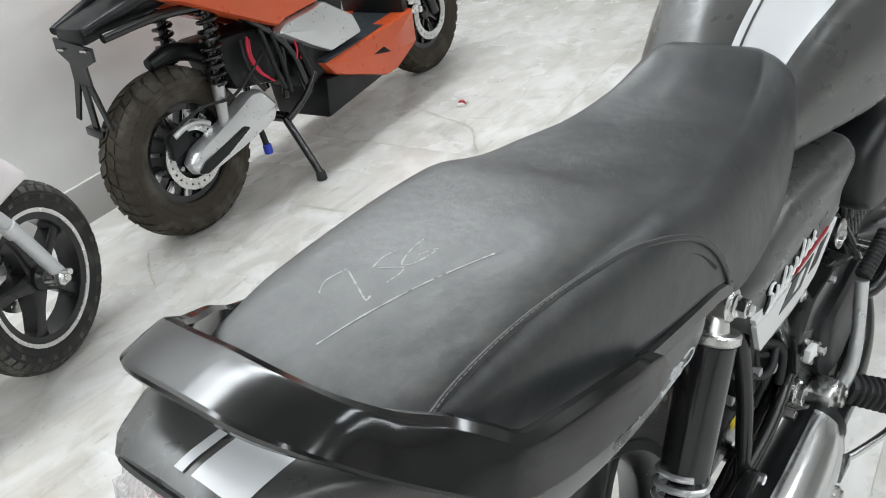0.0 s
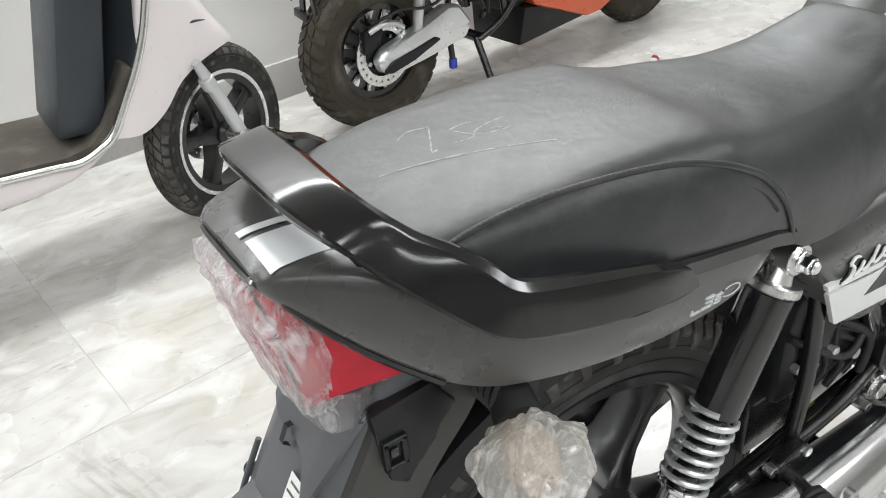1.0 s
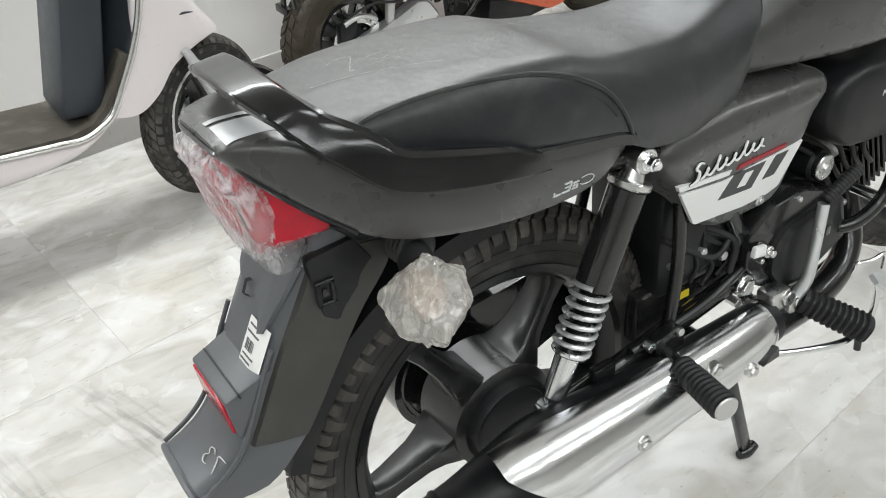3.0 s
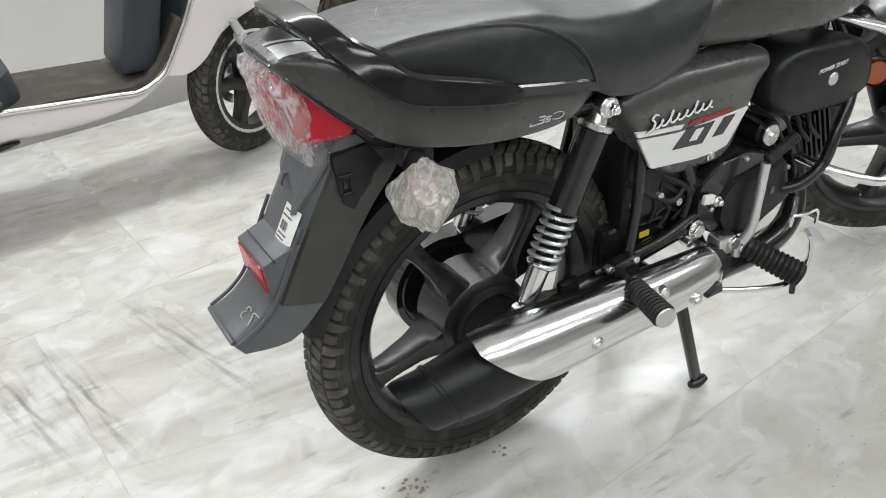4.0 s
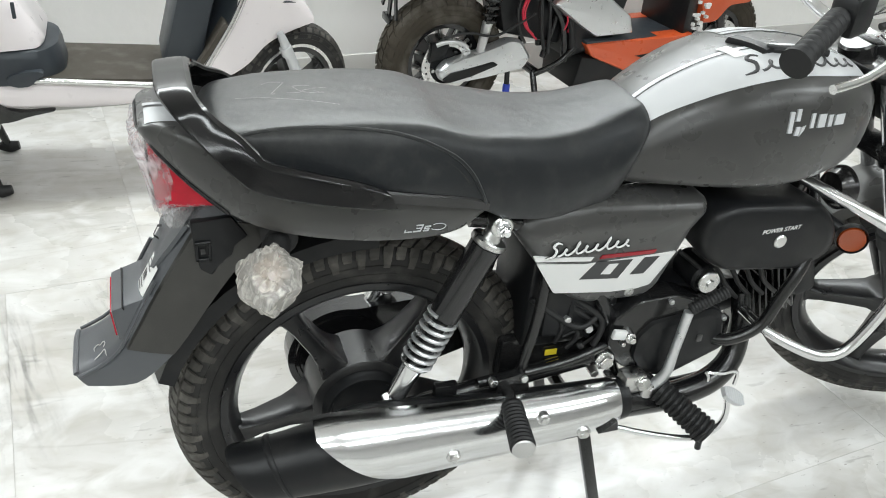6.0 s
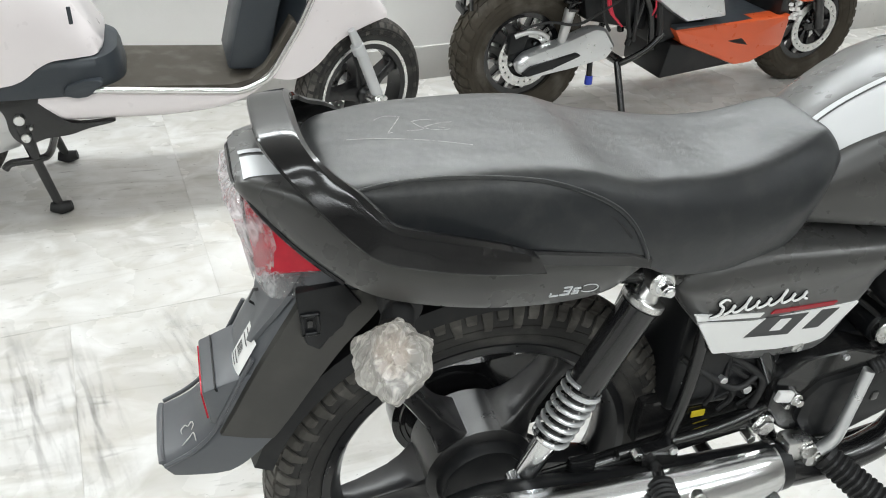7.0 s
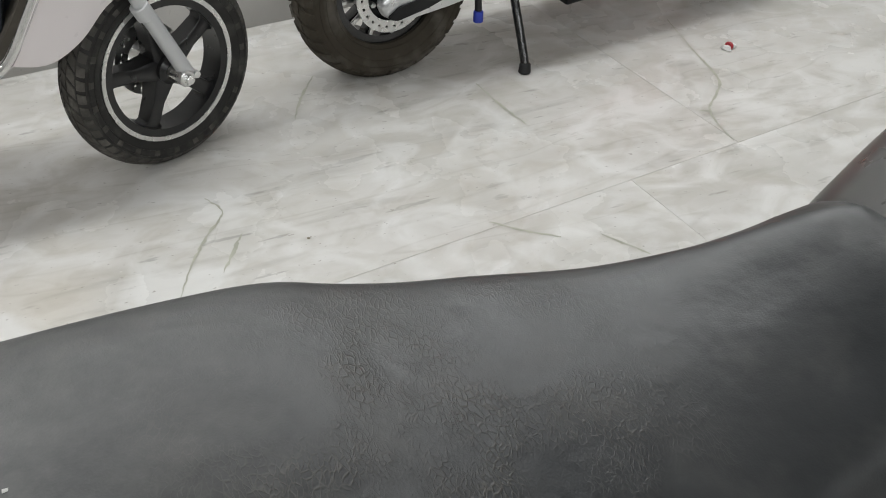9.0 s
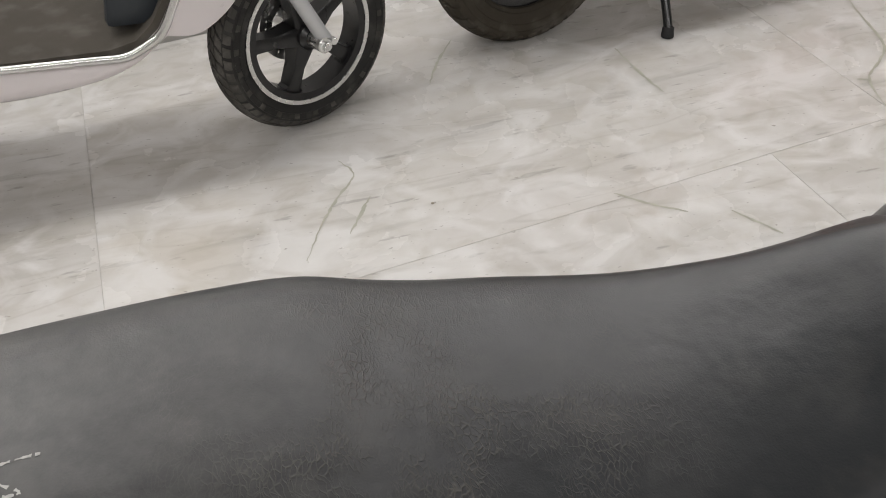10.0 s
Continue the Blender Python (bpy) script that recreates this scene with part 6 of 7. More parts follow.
fork = new("front_fork")
fork.parent, fork.matrix_basis = scooter, steer
fw = small_wheel(fork, 0.0, SR, 0.086, 0.165, 5, M["rubber"], M["wheel_paint"], 100, edge=M["zinc"], pitches=46, deep=0.6, width=0.034)
brake_disc(fw, (0, 0.045, SR), 0.085, 0.055)
for sgn in (-1, 1):
    leg = part("fork_leg", tube([(-0.088, sgn * 0.078, 0.47), (-0.055, sgn * 0.080, 0.395), (0.012, sgn * 0.078, SR + 0.004)], [0.011, 0.017, 0.018], 16), M["pale_alloy"], fork, "silver grey fork leg")
    part("fork_collar", cyl((-0.072, sgn * 0.080, 0.424), (-0.058, sgn * 0.080, 0.394), 0.020, n=20, bevel=0.002), M["pale_alloy"], leg)
    bm = cyl((0.0, sgn * 0.045, SR), (0.0, sgn * 0.100, SR), 0.019, n=24, bevel=0.003)
    cyl((0.0, sgn * 0.098, SR), (0.0, sgn * 0.110, SR), 0.011, n=6, bevel=0.001, bm=bm)
    part("axle_nut", bm, M["zinc"], leg)
    part("leg_bolt", cyl((0.026, sgn * 0.085, SR), (0.026, sgn * 0.099, SR), 0.009, n=6, bevel=0.001), M["zinc"], leg)

# front shell that covers the wheel: sections along x as (x, top, low, half width)
NOSE = [(-0.30, 0.86, 0.36, 0.175), (-0.22, 0.90, 0.345, 0.165), (-0.15, 0.88, 0.375, 0.145), (-0.09, 0.80, 0.425, 0.118), (-0.03, 0.70, 0.452, 0.095), (0.03, 0.575, 0.470, 0.078), (0.075, 0.505, 0.480, 0.05)]


SW = [(-0.375, 0.335), (-0.325, 0.352), (-0.285, 0.378), (-0.238, 0.45), (-0.190, 0.53), (-0.150, 0.62), (-0.118, 0.74), (-0.11, 0.90)]


def nose_ring(x):
    top, low, w = curve_at(NOSE, x)
    h = top - low
    side = [(w * 0.6, low), (w * 0.92, low + 0.006), (w, low + h * 0.10), (w, low + h * 0.2), (w, low + h * 0.32), (w, low + h * 0.45), (w * 0.97, low + h * 0.58), (w * 0.9, low + h * 0.72), (w * 0.8, low + h * 0.84), (w * 0.6, top - h * 0.05), (0.0, top)]
    back = [max(x, float(np.interp(z, [p[1] for p in SW], [p[0] for p in SW])) + 0.006) for y, z in side]
    return [(b, -y, z) for b, (y, z) in zip(back, side)] + [(b, y, z) for b, (y, z) in reversed(list(zip(back, side))[:-1])]


shell = part("front_shell", loft([nose_ring(float(x)) for x in np.linspace(-0.30, 0.075, 26)]), M["pink"], scooter, "glossy pale pink front shell", 45)
part("vent_slot", tube([(-0.05, -0.096, 0.560), (-0.02, -0.090, 0.562), (0.01, -0.080, 0.556)], [0.002, 0.004, 0.0015], 8), M["navy"], shell)
# leg shield: its edge trim sweeps from the floor up
for sgn in (-1, 1):
    part("shield_trim", tube([(-0.80, sgn * 0.158, 0.367), (-0.72, sgn * 0.159, 0.361), (-0.57, sgn * 0.160, 0.348), (-0.44, sgn * 0.162, 0.338)] + [(x, sgn * (0.166 - 0.02 * max(0, z - 0.55)), z) for x, z in SW], 0.0095, 12), M["chrome_trim"], shell, "satin chrome edge trim along the foot board")
inner = bmesh.new()
rows = []
for z in np.linspace(0.352, 0.90, 14):
    x = curve_at(sorted((b, a) for a, b in SW), float(z))[0]
    w = 0.153 - 0.02 * max(0.0, float(z) - 0.55)
    rows.append([(x - 0.002 - 0.05 * math.cos(t * math.pi / 2) ** 2 * (0.4 if z < 0.4 else 1), w * t, float(z)) for t in np.linspace(-1, 1, 11)])
part("leg_shield", loft(rows, closed=False, bm=inner), M["navy"], scooter, "dark slate inner leg shield")
part("glove_box", wedge([(-0.285, -0.125, 0.82), (-0.285, 0.125, 0.82), (-0.17, 0.13, 0.85), (-0.17, -0.13, 0.85)], [(-0.405, -0.112, 0.372), (-0.405, 0.112, 0.372), (-0.29, 0.124, 0.372), (-0.29, -0.124, 0.372)], 0.018), M["navy"], scooter, "dark slate glove box panel")
# floor board, mat and sill
part("foot_mat", slab(rounded([(-0.93, 0.375), (-0.93, 0.387), (-0.72, 0.370), (-0.40, 0.352), (-0.345, 0.362), (-0.302, 0.395), (-0.258, 0.455), (-0.218, 0.520), (-0.206, 0.515), (-0.248, 0.446), (-0.292, 0.383), (-0.34, 0.347), (-0.40, 0.338), (-0.72, 0.357)], 0.004), -0.158, 0.158, 0.003), M["mat"], scooter, "worn brown rubber foot mat")
SILL = [(-0.945, 0.366, 0.350, 0.130), (-0.92, 0.366, 0.318, 0.146), (-0.885, 0.366, 0.290, 0.152), (-0.845, 0.364, 0.272, 0.154), (-0.72, 0.354, 0.268, 0.155), (-0.575, 0.341, 0.265, 0.156), (-0.435, 0.331, 0.278, 0.157), (-0.354, 0.343, 0.305, 0.157), (-0.28, 0.400, 0.352, 0.155)]
rings = []
for x in np.linspace(-0.945, -0.28, 36):
    top, low, w = curve_at(SILL, float(x))
    h = top - low
    side = [(w * 0.72, low), (w * 0.90, low + h * 0.05), (w * 0.975, low + h * 0.2), (w, low + h * 0.5), (w * 0.995, low + h * 0.8), (w * 0.97, top)]
    rings.append([(float(x), -y, z) for y, z in side] + [(float(x), y, z) for y, z in reversed(side)])
sill = part("sill", loft(rings), M["pink"], scooter, "pale pink side sill", 60)
for sgn in (-1, 1):
    lo, hi = sorted((sgn * 0.138, sgn * 0.166))
    peg = part("pillion_peg", slab(rounded([(-0.915, 0.372), (-0.90, 0.386), (-0.84, 0.388), (-0.80, 0.384), (-0.775, 0.364), (-0.84, 0.360), (-0.90, 0.362)], 0.006), lo, hi, 0.005), M["navy"], sill, "folded dark pillion foot peg")
    lo, hi = sorted((sgn * 0.140, sgn * 0.180))
    part("peg_knuckle", slab(rounded([(-0.832, 0.362), (-0.822, 0.385), (-0.775, 0.398), (-0.735, 0.397), (-0.728, 0.386), (-0.752, 0.372), (-0.765, 0.355), (-0.80, 0.352)], 0.008), lo, hi, 0.008), M["navy"], peg)
# rear body
BODY = [(-1.45, 0.76, 0.48, 0.15), (-1.20, 0.81, 0.40, 0.178), (-1.0, 0.80, 0.382, 0.184), (-0.93, 0.79, 0.396, 0.182), (-0.88, 0.77, 0.425, 0.178), (-0.83, 0.75, 0.442, 0.170), (-0.76, 0.72, 0.444, 0.155), (-0.715, 0.69, 0.446, 0.135), (-0.690, 0.66, 0.468, 0.110)]
rings = []
for x in [*np.linspace(-1.45, -0.95, 10), *np.linspace(-0.935, -0.690, 22)]:
    top, low, w = curve_at(BODY, float(x))
    h = top - low
    side = [(w * 0.7, low), (w * 0.96, low + 0.008), (w, low + h * 0.2), (w * 0.97, low + h * 0.6), (w * 0.85, top - 0.02), (w * 0.6, top)]
    rings.append([(float(x) - 0.55 * max(0, z - 0.42) * min(1, max(0, (x + 1.1) / 0.3)), -y, z) for y, z in side] + [(float(x) - 0.55 * max(0, z - 0.42) * min(1, max(0, (x + 1.1) / 0.3)), y, z) for y, z in reversed(side)])
body = part("rear_body", loft(rings), M["pink"], scooter, "glossy pale pink rear body", 45)
part("body_mark", box(-0.785, -0.775, -0.164, -0.157, 0.545, 0.59, 0.002), M["navy"], body)
PLAN = rounded([(-1.40, -0.165), (-0.76, -0.165), (-0.705, -0.135), (-0.675, -0.075), (-0.675, 0.075), (-0.705, 0.135), (-0.76, 0.165), (-1.40, 0.165)], 0.05, 4)
part("body_base", loft([[(-1.0 + (x + 1.0) * f, y * f, z + 0.05 * max(0, x + 0.75) * (z > 0.42)) for x, y in PLAN] for f, z in ((0.99, 0.352), (1.005, 0.362), (1.005, 0.385), (0.995, 0.400), (0.985, 0.425), (0.965, 0.443), (0.90, 0.450))]), M["navy"], scooter, "dark slate body base", 50)
part("scooter_seat", wedge([(-1.44, -0.14, 0.87), (-1.44, 0.14, 0.87), (-0.80, 0.10, 0.85), (-0.80, -0.10, 0.85)], [(-1.44, -0.15, 0.75), (-1.44, 0.15, 0.75), (-0.78, 0.13, 0.73), (-0.78, -0.13, 0.73)], 0.03), M["navy"], scooter)
# centre stand and side plate
part("stand_plate", slab(smooth_path([(-1.02, 0.365), (-0.915, 0.362), (-0.878, 0.318), (-0.848, 0.280), (-0.805, 0.266), (-0.728, 0.268), (-0.724, 0.263), (-0.79, 0.250), (-0.838, 0.236), (-0.90, 0.230), (-0.955, 0.215), (-0.985, 0.25), (-0.99, 0.31)], 4, True), -0.150, -0.128, 0.003), M["frame"], scooter, "black stand plate")
for sgn in (-1, 1):
    lg = part("stand_leg", tube([(-0.958, sgn * 0.138, 0.29), (-0.948, sgn * 0.142, 0.225), (-0.936, sgn * 0.146, 0.155), (-0.905, sgn * 0.158, 0.025)], [0.019, 0.017, 0.0135, 0.012], 12), M["frame"], scooter, "black stand leg")
    part("stand_foot", tube([(-0.930, sgn * 0.159, 0.024), (-0.902, sgn * 0.160, 0.019), (-0.872, sgn * 0.159, 0.023)], [0.013, 0.020, 0.014], 12), M["grip"], lg)
for x, z, r in ((-0.955, 0.293, 0.014), (-0.948, 0.241, 0.0125), (-0.93, 0.268, 0.005)):
    part("plate_bolt", cyl((x, -0.142, z), (x, -0.166, z), r, n=18, bevel=0.002), M["zinc"], scooter)
part("stand_bar", tube([(-1.02, -0.15, 0.150), (-1.00, -0.15, 0.166), (-0.935, -0.148, 0.170), (-0.905, -0.10, 0.168), (-0.90, 0.12, 0.165)], 0.0105, 10), M["frame"], scooter)
part("bracket_arm", slab(rounded([(-1.08, 0.24), (-1.08, 0.315), (-0.99, 0.325), (-0.965, 0.30), (-0.985, 0.25)], 0.01), -0.127, -0.11, 0.004), M["alloy"], scooter, "cast alloy engine bracket")
small_wheel(scooter, -1.25, SR, 0.10, 0.158, 5, M["rubber"], M["gloss"], 30)
part("rear_motor_case", slab(rounded([(-1.33, 0.19), (-1.30, 0.28), (-1.0, 0.27), (-0.96, 0.20), (-1.10, 0.16)], 0.02), -0.11, -0.07, 0.008), M["alloy"], scooter)

# ---- the orange electric scooter ----
es = thing("electric_scooter", pose(0.815, 1.82, 0, 0, 0, 7), "orange and black electric scooter with silver swing arm cover", "scooter", "scooters along the wall")
ER = 0.248
ew = small_wheel(es, 0.0, ER, 0.135, 0.152, 12, M["dusty_rubber"], M["gloss"], 8, pitches=34, kind="blocks", width=0.011)
for k in range(12):
    a = radians(8 + 30 * k)
    own = box(0.095, 0.140, -0.004, 0.004, -0.006, 0.006, 0.002)
    bmesh.ops.transform(own, matrix=Matrix.Translation((0, -0.026, ER)) @ Matrix.Rotation(-a, 4, "Y"), verts=own.verts)
    part("spoke_face", own, M["zinc"], ew, "bright machined spoke face")
part("motor", turned([(-0.062, 0), (-0.062, 0.05), (-0.05, 0.085), (0.05, 0.085), (0.06, 0.05), (0.06, 0)], (0, 0, ER), n=36), M["plastic"], ew)
brake_disc(ew, (0.0, -0.066, ER), 0.105, 0.072)
part("caliper", wedge([(-0.075, -0.085, ER + 0.09), (0.0, -0.085, ER + 0.10), (0.0, -0.05, ER + 0.10), (-0.075, -0.05, ER + 0.09)], [(-0.085, -0.085, ER + 0.02), (-0.02, -0.085, ER + 0.03), (-0.02, -0.05, ER + 0.03), (-0.085, -0.05, ER + 0.02)], 0.008), M["plastic"], es)
# swing arm cover
ARM = rounded([(-0.062, 0.240), (-0.03, 0.272), (0.12, 0.310), (0.24, 0.350), (0.285, 0.340), (0.335, 0.272), (0.31, 0.232), (0.14, 0.205), (0.0, 0.190), (-0.045, 0.205)], 0.012, 3)
rings = [[(0.15 + (x - 0.15) * f, -y, 0.26 + (z - 0.26) * f) for x, z in ARM] for f, y in ((0.95, 0.07), (1.0, 0.09), (0.98, 0.112), (0.92, 0.122), (0.4, 0.128))]
armc = part("swing_arm_cover", loft(rings), M["bright_silver"], es, "brushed silver swing arm cover")
part("arm_inset", slab(rounded([(-0.045, 0.212), (-0.015, 0.238), (0.16, 0.272), (0.185, 0.258), (0.07, 0.220), (-0.02, 0.203)], 0.008), -0.131, -0.118, 0.003), M["plastic"], armc, "black inset")
part("swing_arm", tube([(0.0, 0.095, ER), (0.2, 0.10, 0.25), (0.40, 0.09, 0.24)], 0.02), M["frame"], es)
# shock absorbers
for sgn in (-1, 1):
    top, low = Vector((0.175, sgn * 0.10, 0.645)), Vector((0.115, sgn * 0.10, 0.30))
    d = (low - top).normalized()
    L = (low - top).length
    sh = part("shock_absorber", cyl(top, top + d * L * 0.7, 0.014, n=14), M["frame"], es, "black coil shock absorber")
    coil = []
    side = d.orthogonal().normalized()
    up = d.cross(side)
    for k in range(8 * 12 + 1):
        a = 2 * math.pi * k / 12
        coil.append(top + d * (L * 0.06 + L * 0.60 * k / 96) + 0.027 * (math.cos(a) * side + math.sin(a) * up))
    part("spring", tube(coil, 0.0062, 7, smooth=False), M["frame"], sh)
    part("shock_leg", cyl(top + d * L * 0.66, low, 0.020, 0.016, 16, 0.002), M["alloy"], sh, "bright lower leg")
    part("shock_top", cyl((top.x, top.y - 0.02, top.z), (top.x, top.y + 0.02, top.z), 0.02, bevel=0.002), M["zinc"], sh)
# open frame, motor box, cables
bm = bmesh.new()
for sgn in (-1, 1):
    tube([(-0.17, sgn * 0.09, 0.665), (0.05, sgn * 0.10, 0.66), (0.25, sgn * 0.10, 0.60), (0.45, sgn * 0.10, 0.42), (0.50, sgn * 0.10, 0.24)], 0.014, 10, bm=bm)
    tube([(0.42, sgn * 0.09, 0.60), (0.44, sgn * 0.09, 0.45), (0.40, sgn * 0.09, 0.26)], 0.012, 10, bm=bm)
part("rear_frame", bm, M["frame"], es, "black tubular rear frame")
part("controller_box", wedge([(0.17, -0.08, 0.53), (0.17, 0.08, 0.53), (0.46, 0.08, 0.50), (0.46, -0.08, 0.50)], [(0.22, -0.08, 0.36), (0.22, 0.08, 0.36), (0.48, 0.08, 0.30), (0.48, -0.08, 0.30)], 0.015), M["plastic"], es)
for k, (x0, z0, x1, z1, sag, r, mat) in enumerate(((0.30, 0.50, 0.33, 0.36, -0.03, 0.005, "red_wire"), (0.305, 0.49, 0.35, 0.34, -0.025, 0.004, "red_wire"), (0.44, 0.49, 0.47, 0.37, 0.02, 0.004, "red_wire"), (0.43, 0.48, 0.49, 0.36, 0.03, 0.005, "red_wire"), (0.36, 0.52, 0.39, 0.30, -0.01, 0.008, "grip"), (0.39, 0.52, 0.41, 0.28, 0.0, 0.007, "grip"), (0.27, 0.50, 0.30, 0.33, -0.02, 0.006, "grip"), (0.47, 0.50, 0.52, 0.28, 0.01, 0.012, "grip"))):
    part("cable", tube([(x0, -0.095, z0), (x0 + sag, -0.116, z0 * 0.7 + z1 * 0.3), ((x0 + x1) / 2 + sag, -0.118, z0 * 0.3 + z1 * 0.7), (x1, -0.11, z1)], r, 8), M[mat], es)
for k in range(10):
    rr = random.Random(40 + k)
    a = radians(36 * k + rr.uniform(-8, 8))
    x, z = 0.055 * math.cos(a) - 0.02, ER + 0.055 * math.sin(a) + 0.02
    part("hub_bolt", cyl((x, -0.06, z), (x, -0.076, z), rr.uniform(0.006, 0.010), n=6, bevel=0.001), M["zinc"] if k % 3 == 0 else M["frame"], es)
part("caliper_bracket", tube([(-0.06, -0.085, ER + 0.085), (-0.02, -0.095, ER + 0.100), (0.03, -0.10, ER + 0.095), (0.06, -0.10, ER + 0.075)], 0.009, 10), M["alloy"], es, "grey cast bracket")
part("brake_hose", tube([(-0.03, -0.085, ER + 0.11), (0.05, -0.12, 0.385), (0.16, -0.125, 0.37), (0.28, -0.12, 0.42), (0.33, -0.11, 0.44)], 0.005, 8), M["grip"], es)
part("inner_guard", tube([(0.0, 0, 0.520), (0.06, 0, 0.527), (0.13, 0, 0.515), (0.21, 0, 0.46)], [0.02, 0.028, 0.028, 0.02], 10), M["plastic"], es)
# plate hanger behind the wheel
hang = part("plate_hanger", wedge([(-0.205, -0.055, 0.700), (-0.205, 0.055, 0.700), (0.10, 0.085, 0.745), (0.10, -0.085, 0.745)], [(-0.200, -0.050, 0.650), (-0.200, 0.050, 0.650), (0.10, 0.085, 0.680), (0.10, -0.085, 0.680)], 0.012), M["plastic"], es, "black plate hanger and tail frame")
for sgn in (-1, 1):
    part("hanger_rib", tube([(-0.20, sgn * 0.062, 0.690), (-0.06, sgn * 0.085, 0.715), (0.10, sgn * 0.098, 0.74)], [0.012, 0.018, 0.018], 10), M["plastic"], hang)
    part("slot", box(-0.2135, -0.209, sgn * 0.048 - 0.012, sgn * 0.048 + 0.012, 0.640, 0.646, 0.002), M["alloy"], hang)
bm = bmesh.new()
m = pose(-0.20, 0, 0.66, 0, -10, 90)
for outline in ([(-0.075, 0.0), (0.075, 0.0), (0.075, -0.035), (0.03, -0.06), (0.035, -0.12), (-0.035, -0.12), (-0.03, -0.06), (-0.075, -0.035)], [(-0.035, -0.115), (-0.012, -0.115), (-0.06, -0.24), (-0.075, -0.235)], [(0.035, -0.115), (0.012, -0.115), (0.06, -0.24), (0.075, -0.235)], [(-0.012, -0.115), (0.012, -0.115), (0.012, -0.25), (-0.012, -0.25)]):
    own = slab(outline, -0.004, 0.004, 0.001, 1)
    bmesh.ops.transform(own, matrix=m, verts=own.verts)
    add(bm, own)
own = box(-0.035, 0.035, -0.012, 0.012, -0.275, -0.25, 0.003)
bmesh.ops.transform(own, matrix=m, verts=own.verts)
part("plate_bracket", add(bm, own), M["frame"], hang, "black forked plate bracket", 30)
# body panels
def flank(outline, y0, y1, mat, name, label="", bulge=0.94):
    cx = sum(p[0] for p in outline) / len(outline)
    cz = sum(p[1] for p in outline) / len(outline)
    for_sides = []
    for sgn in (-1, 1):
        rings = [[(cx + (x - cx) * f, sgn * y, cz + (z - cz) * f) for x, z in outline] for f, y in ((1, y0), (1, y1 - 0.01), (bulge, y1), (0.3, y1 + 0.004))]
        for_sides.append(part(name, loft(rings), M[mat], es, label, 40))
    return for_sides


flank(rounded([(0.03, 0.70), (0.05, 0.78), (0.5, 0.75), (0.63, 0.60), (0.61, 0.515), (0.44, 0.512), (0.40, 0.500), (0.24, 0.585)], 0.012), 0.06, 0.145, "orange", "tail_panel", "glossy orange tail panel")
flank(rounded([(0.39, 0.480), (0.434, 0.505), (0.62, 0.508), (0.75, 0.420), (0.777, 0.352), (0.60, 0.345), (0.52, 0.392)], 0.010), 0.07, 0.152, "bright_silver", "side_cover", "silver side cover")
part("seat_pod", wedge([(-0.05, -0.12, 0.86), (-0.05, 0.12, 0.86), (0.72, 0.10, 0.82), (0.72, -0.10, 0.82)], [(0.05, -0.11, 0.72), (0.05, 0.11, 0.72), (0.70, 0.10, 0.62), (0.70, -0.10, 0.62)], 0.03), M["plastic"], es)
part("under_body", wedge([(0.50, -0.12, 0.52), (0.50, 0.12, 0.52), (0.78, 0.12, 0.62), (0.78, -0.12, 0.62)], [(0.50, -0.11, 0.25), (0.50, 0.11, 0.25), (0.70, 0.12, 0.30), (0.70, -0.12, 0.30)], 0.015), M["plastic"], es)
part("floor_board", box(0.56, 1.10, -0.148, 0.148, 0.312, 0.330, 0.006), M["navy"], es, "dark rubber floor board")
flank(rounded([(0.555, 0.320), (1.085, 0.335), (1.075, 0.215), (0.93, 0.160), (0.86, 0.158), (0.60, 0.262)], 0.012), 0.09, 0.158, "orange", "floor_side", "glossy orange floor side panel")
flank([(0.79, 0.262), (0.86, 0.268), (0.90, 0.235), (0.84, 0.248)], 0.12, 0.162, "plastic", "vent_slot")
part("belly_pan", wedge([(0.555, -0.14, 0.265), (0.555, 0.14, 0.265), (0.97, 0.14, 0.20), (0.97, -0.14, 0.20)], [(0.545, -0.12, 0.125), (0.545, 0.12, 0.125), (0.90, 0.12, 0.15), (0.90, -0.12, 0.15)], 0.008), M["plastic"], es, "black belly pan")
part("front_apron", wedge([(1.02, -0.16, 0.98), (1.02, 0.16, 0.98), (1.14, 0.10, 0.98), (1.14, -0.10, 0.98)], [(1.03, -0.15, 0.30), (1.03, 0.15, 0.30), (1.13, 0.10, 0.30), (1.13, -0.10, 0.30)], 0.02), M["plastic"], es, "black front apron")
rng = random.Random(4)
for k in range(26):
    x, z = 1.09 + rng.uniform(-0.035, 0.035), 0.30 + rng.uniform(0, 0.17)
    part("checker_decal", box(x, x + 0.014, -0.1605 - 0.0002 * k, -0.15, z, z + 0.011), M["white_mark"], es, "", 0)
flank(rounded([(1.10, 0.50), (1.12, 0.60), (1.30, 0.62), (1.42, 0.50), (1.40, 0.44), (1.28, 0.43), (1.22, 0.36), (1.15, 0.36)], 0.02), 0.03, 0.12, "orange", "front_fairing", "glossy orange front fairing")
fe = small_wheel(es, 1.32, ER - 0.008, 0.11, 0.15, 10, M["dusty_rubber"], M["gloss"], 0, pitches=34, kind="blocks", width=0.012)
brake_disc(fe, (1.32, -0.058, ER - 0.008), 0.11, 0.08)
for sgn in (-1, 1):
    part("fork_leg", tube([(1.20, sgn * 0.085, 0.60), (1.27, sgn * 0.085, 0.38), (1.32, sgn * 0.08, 0.24)], [0.018, 0.02, 0.02]), M["frame"], es)
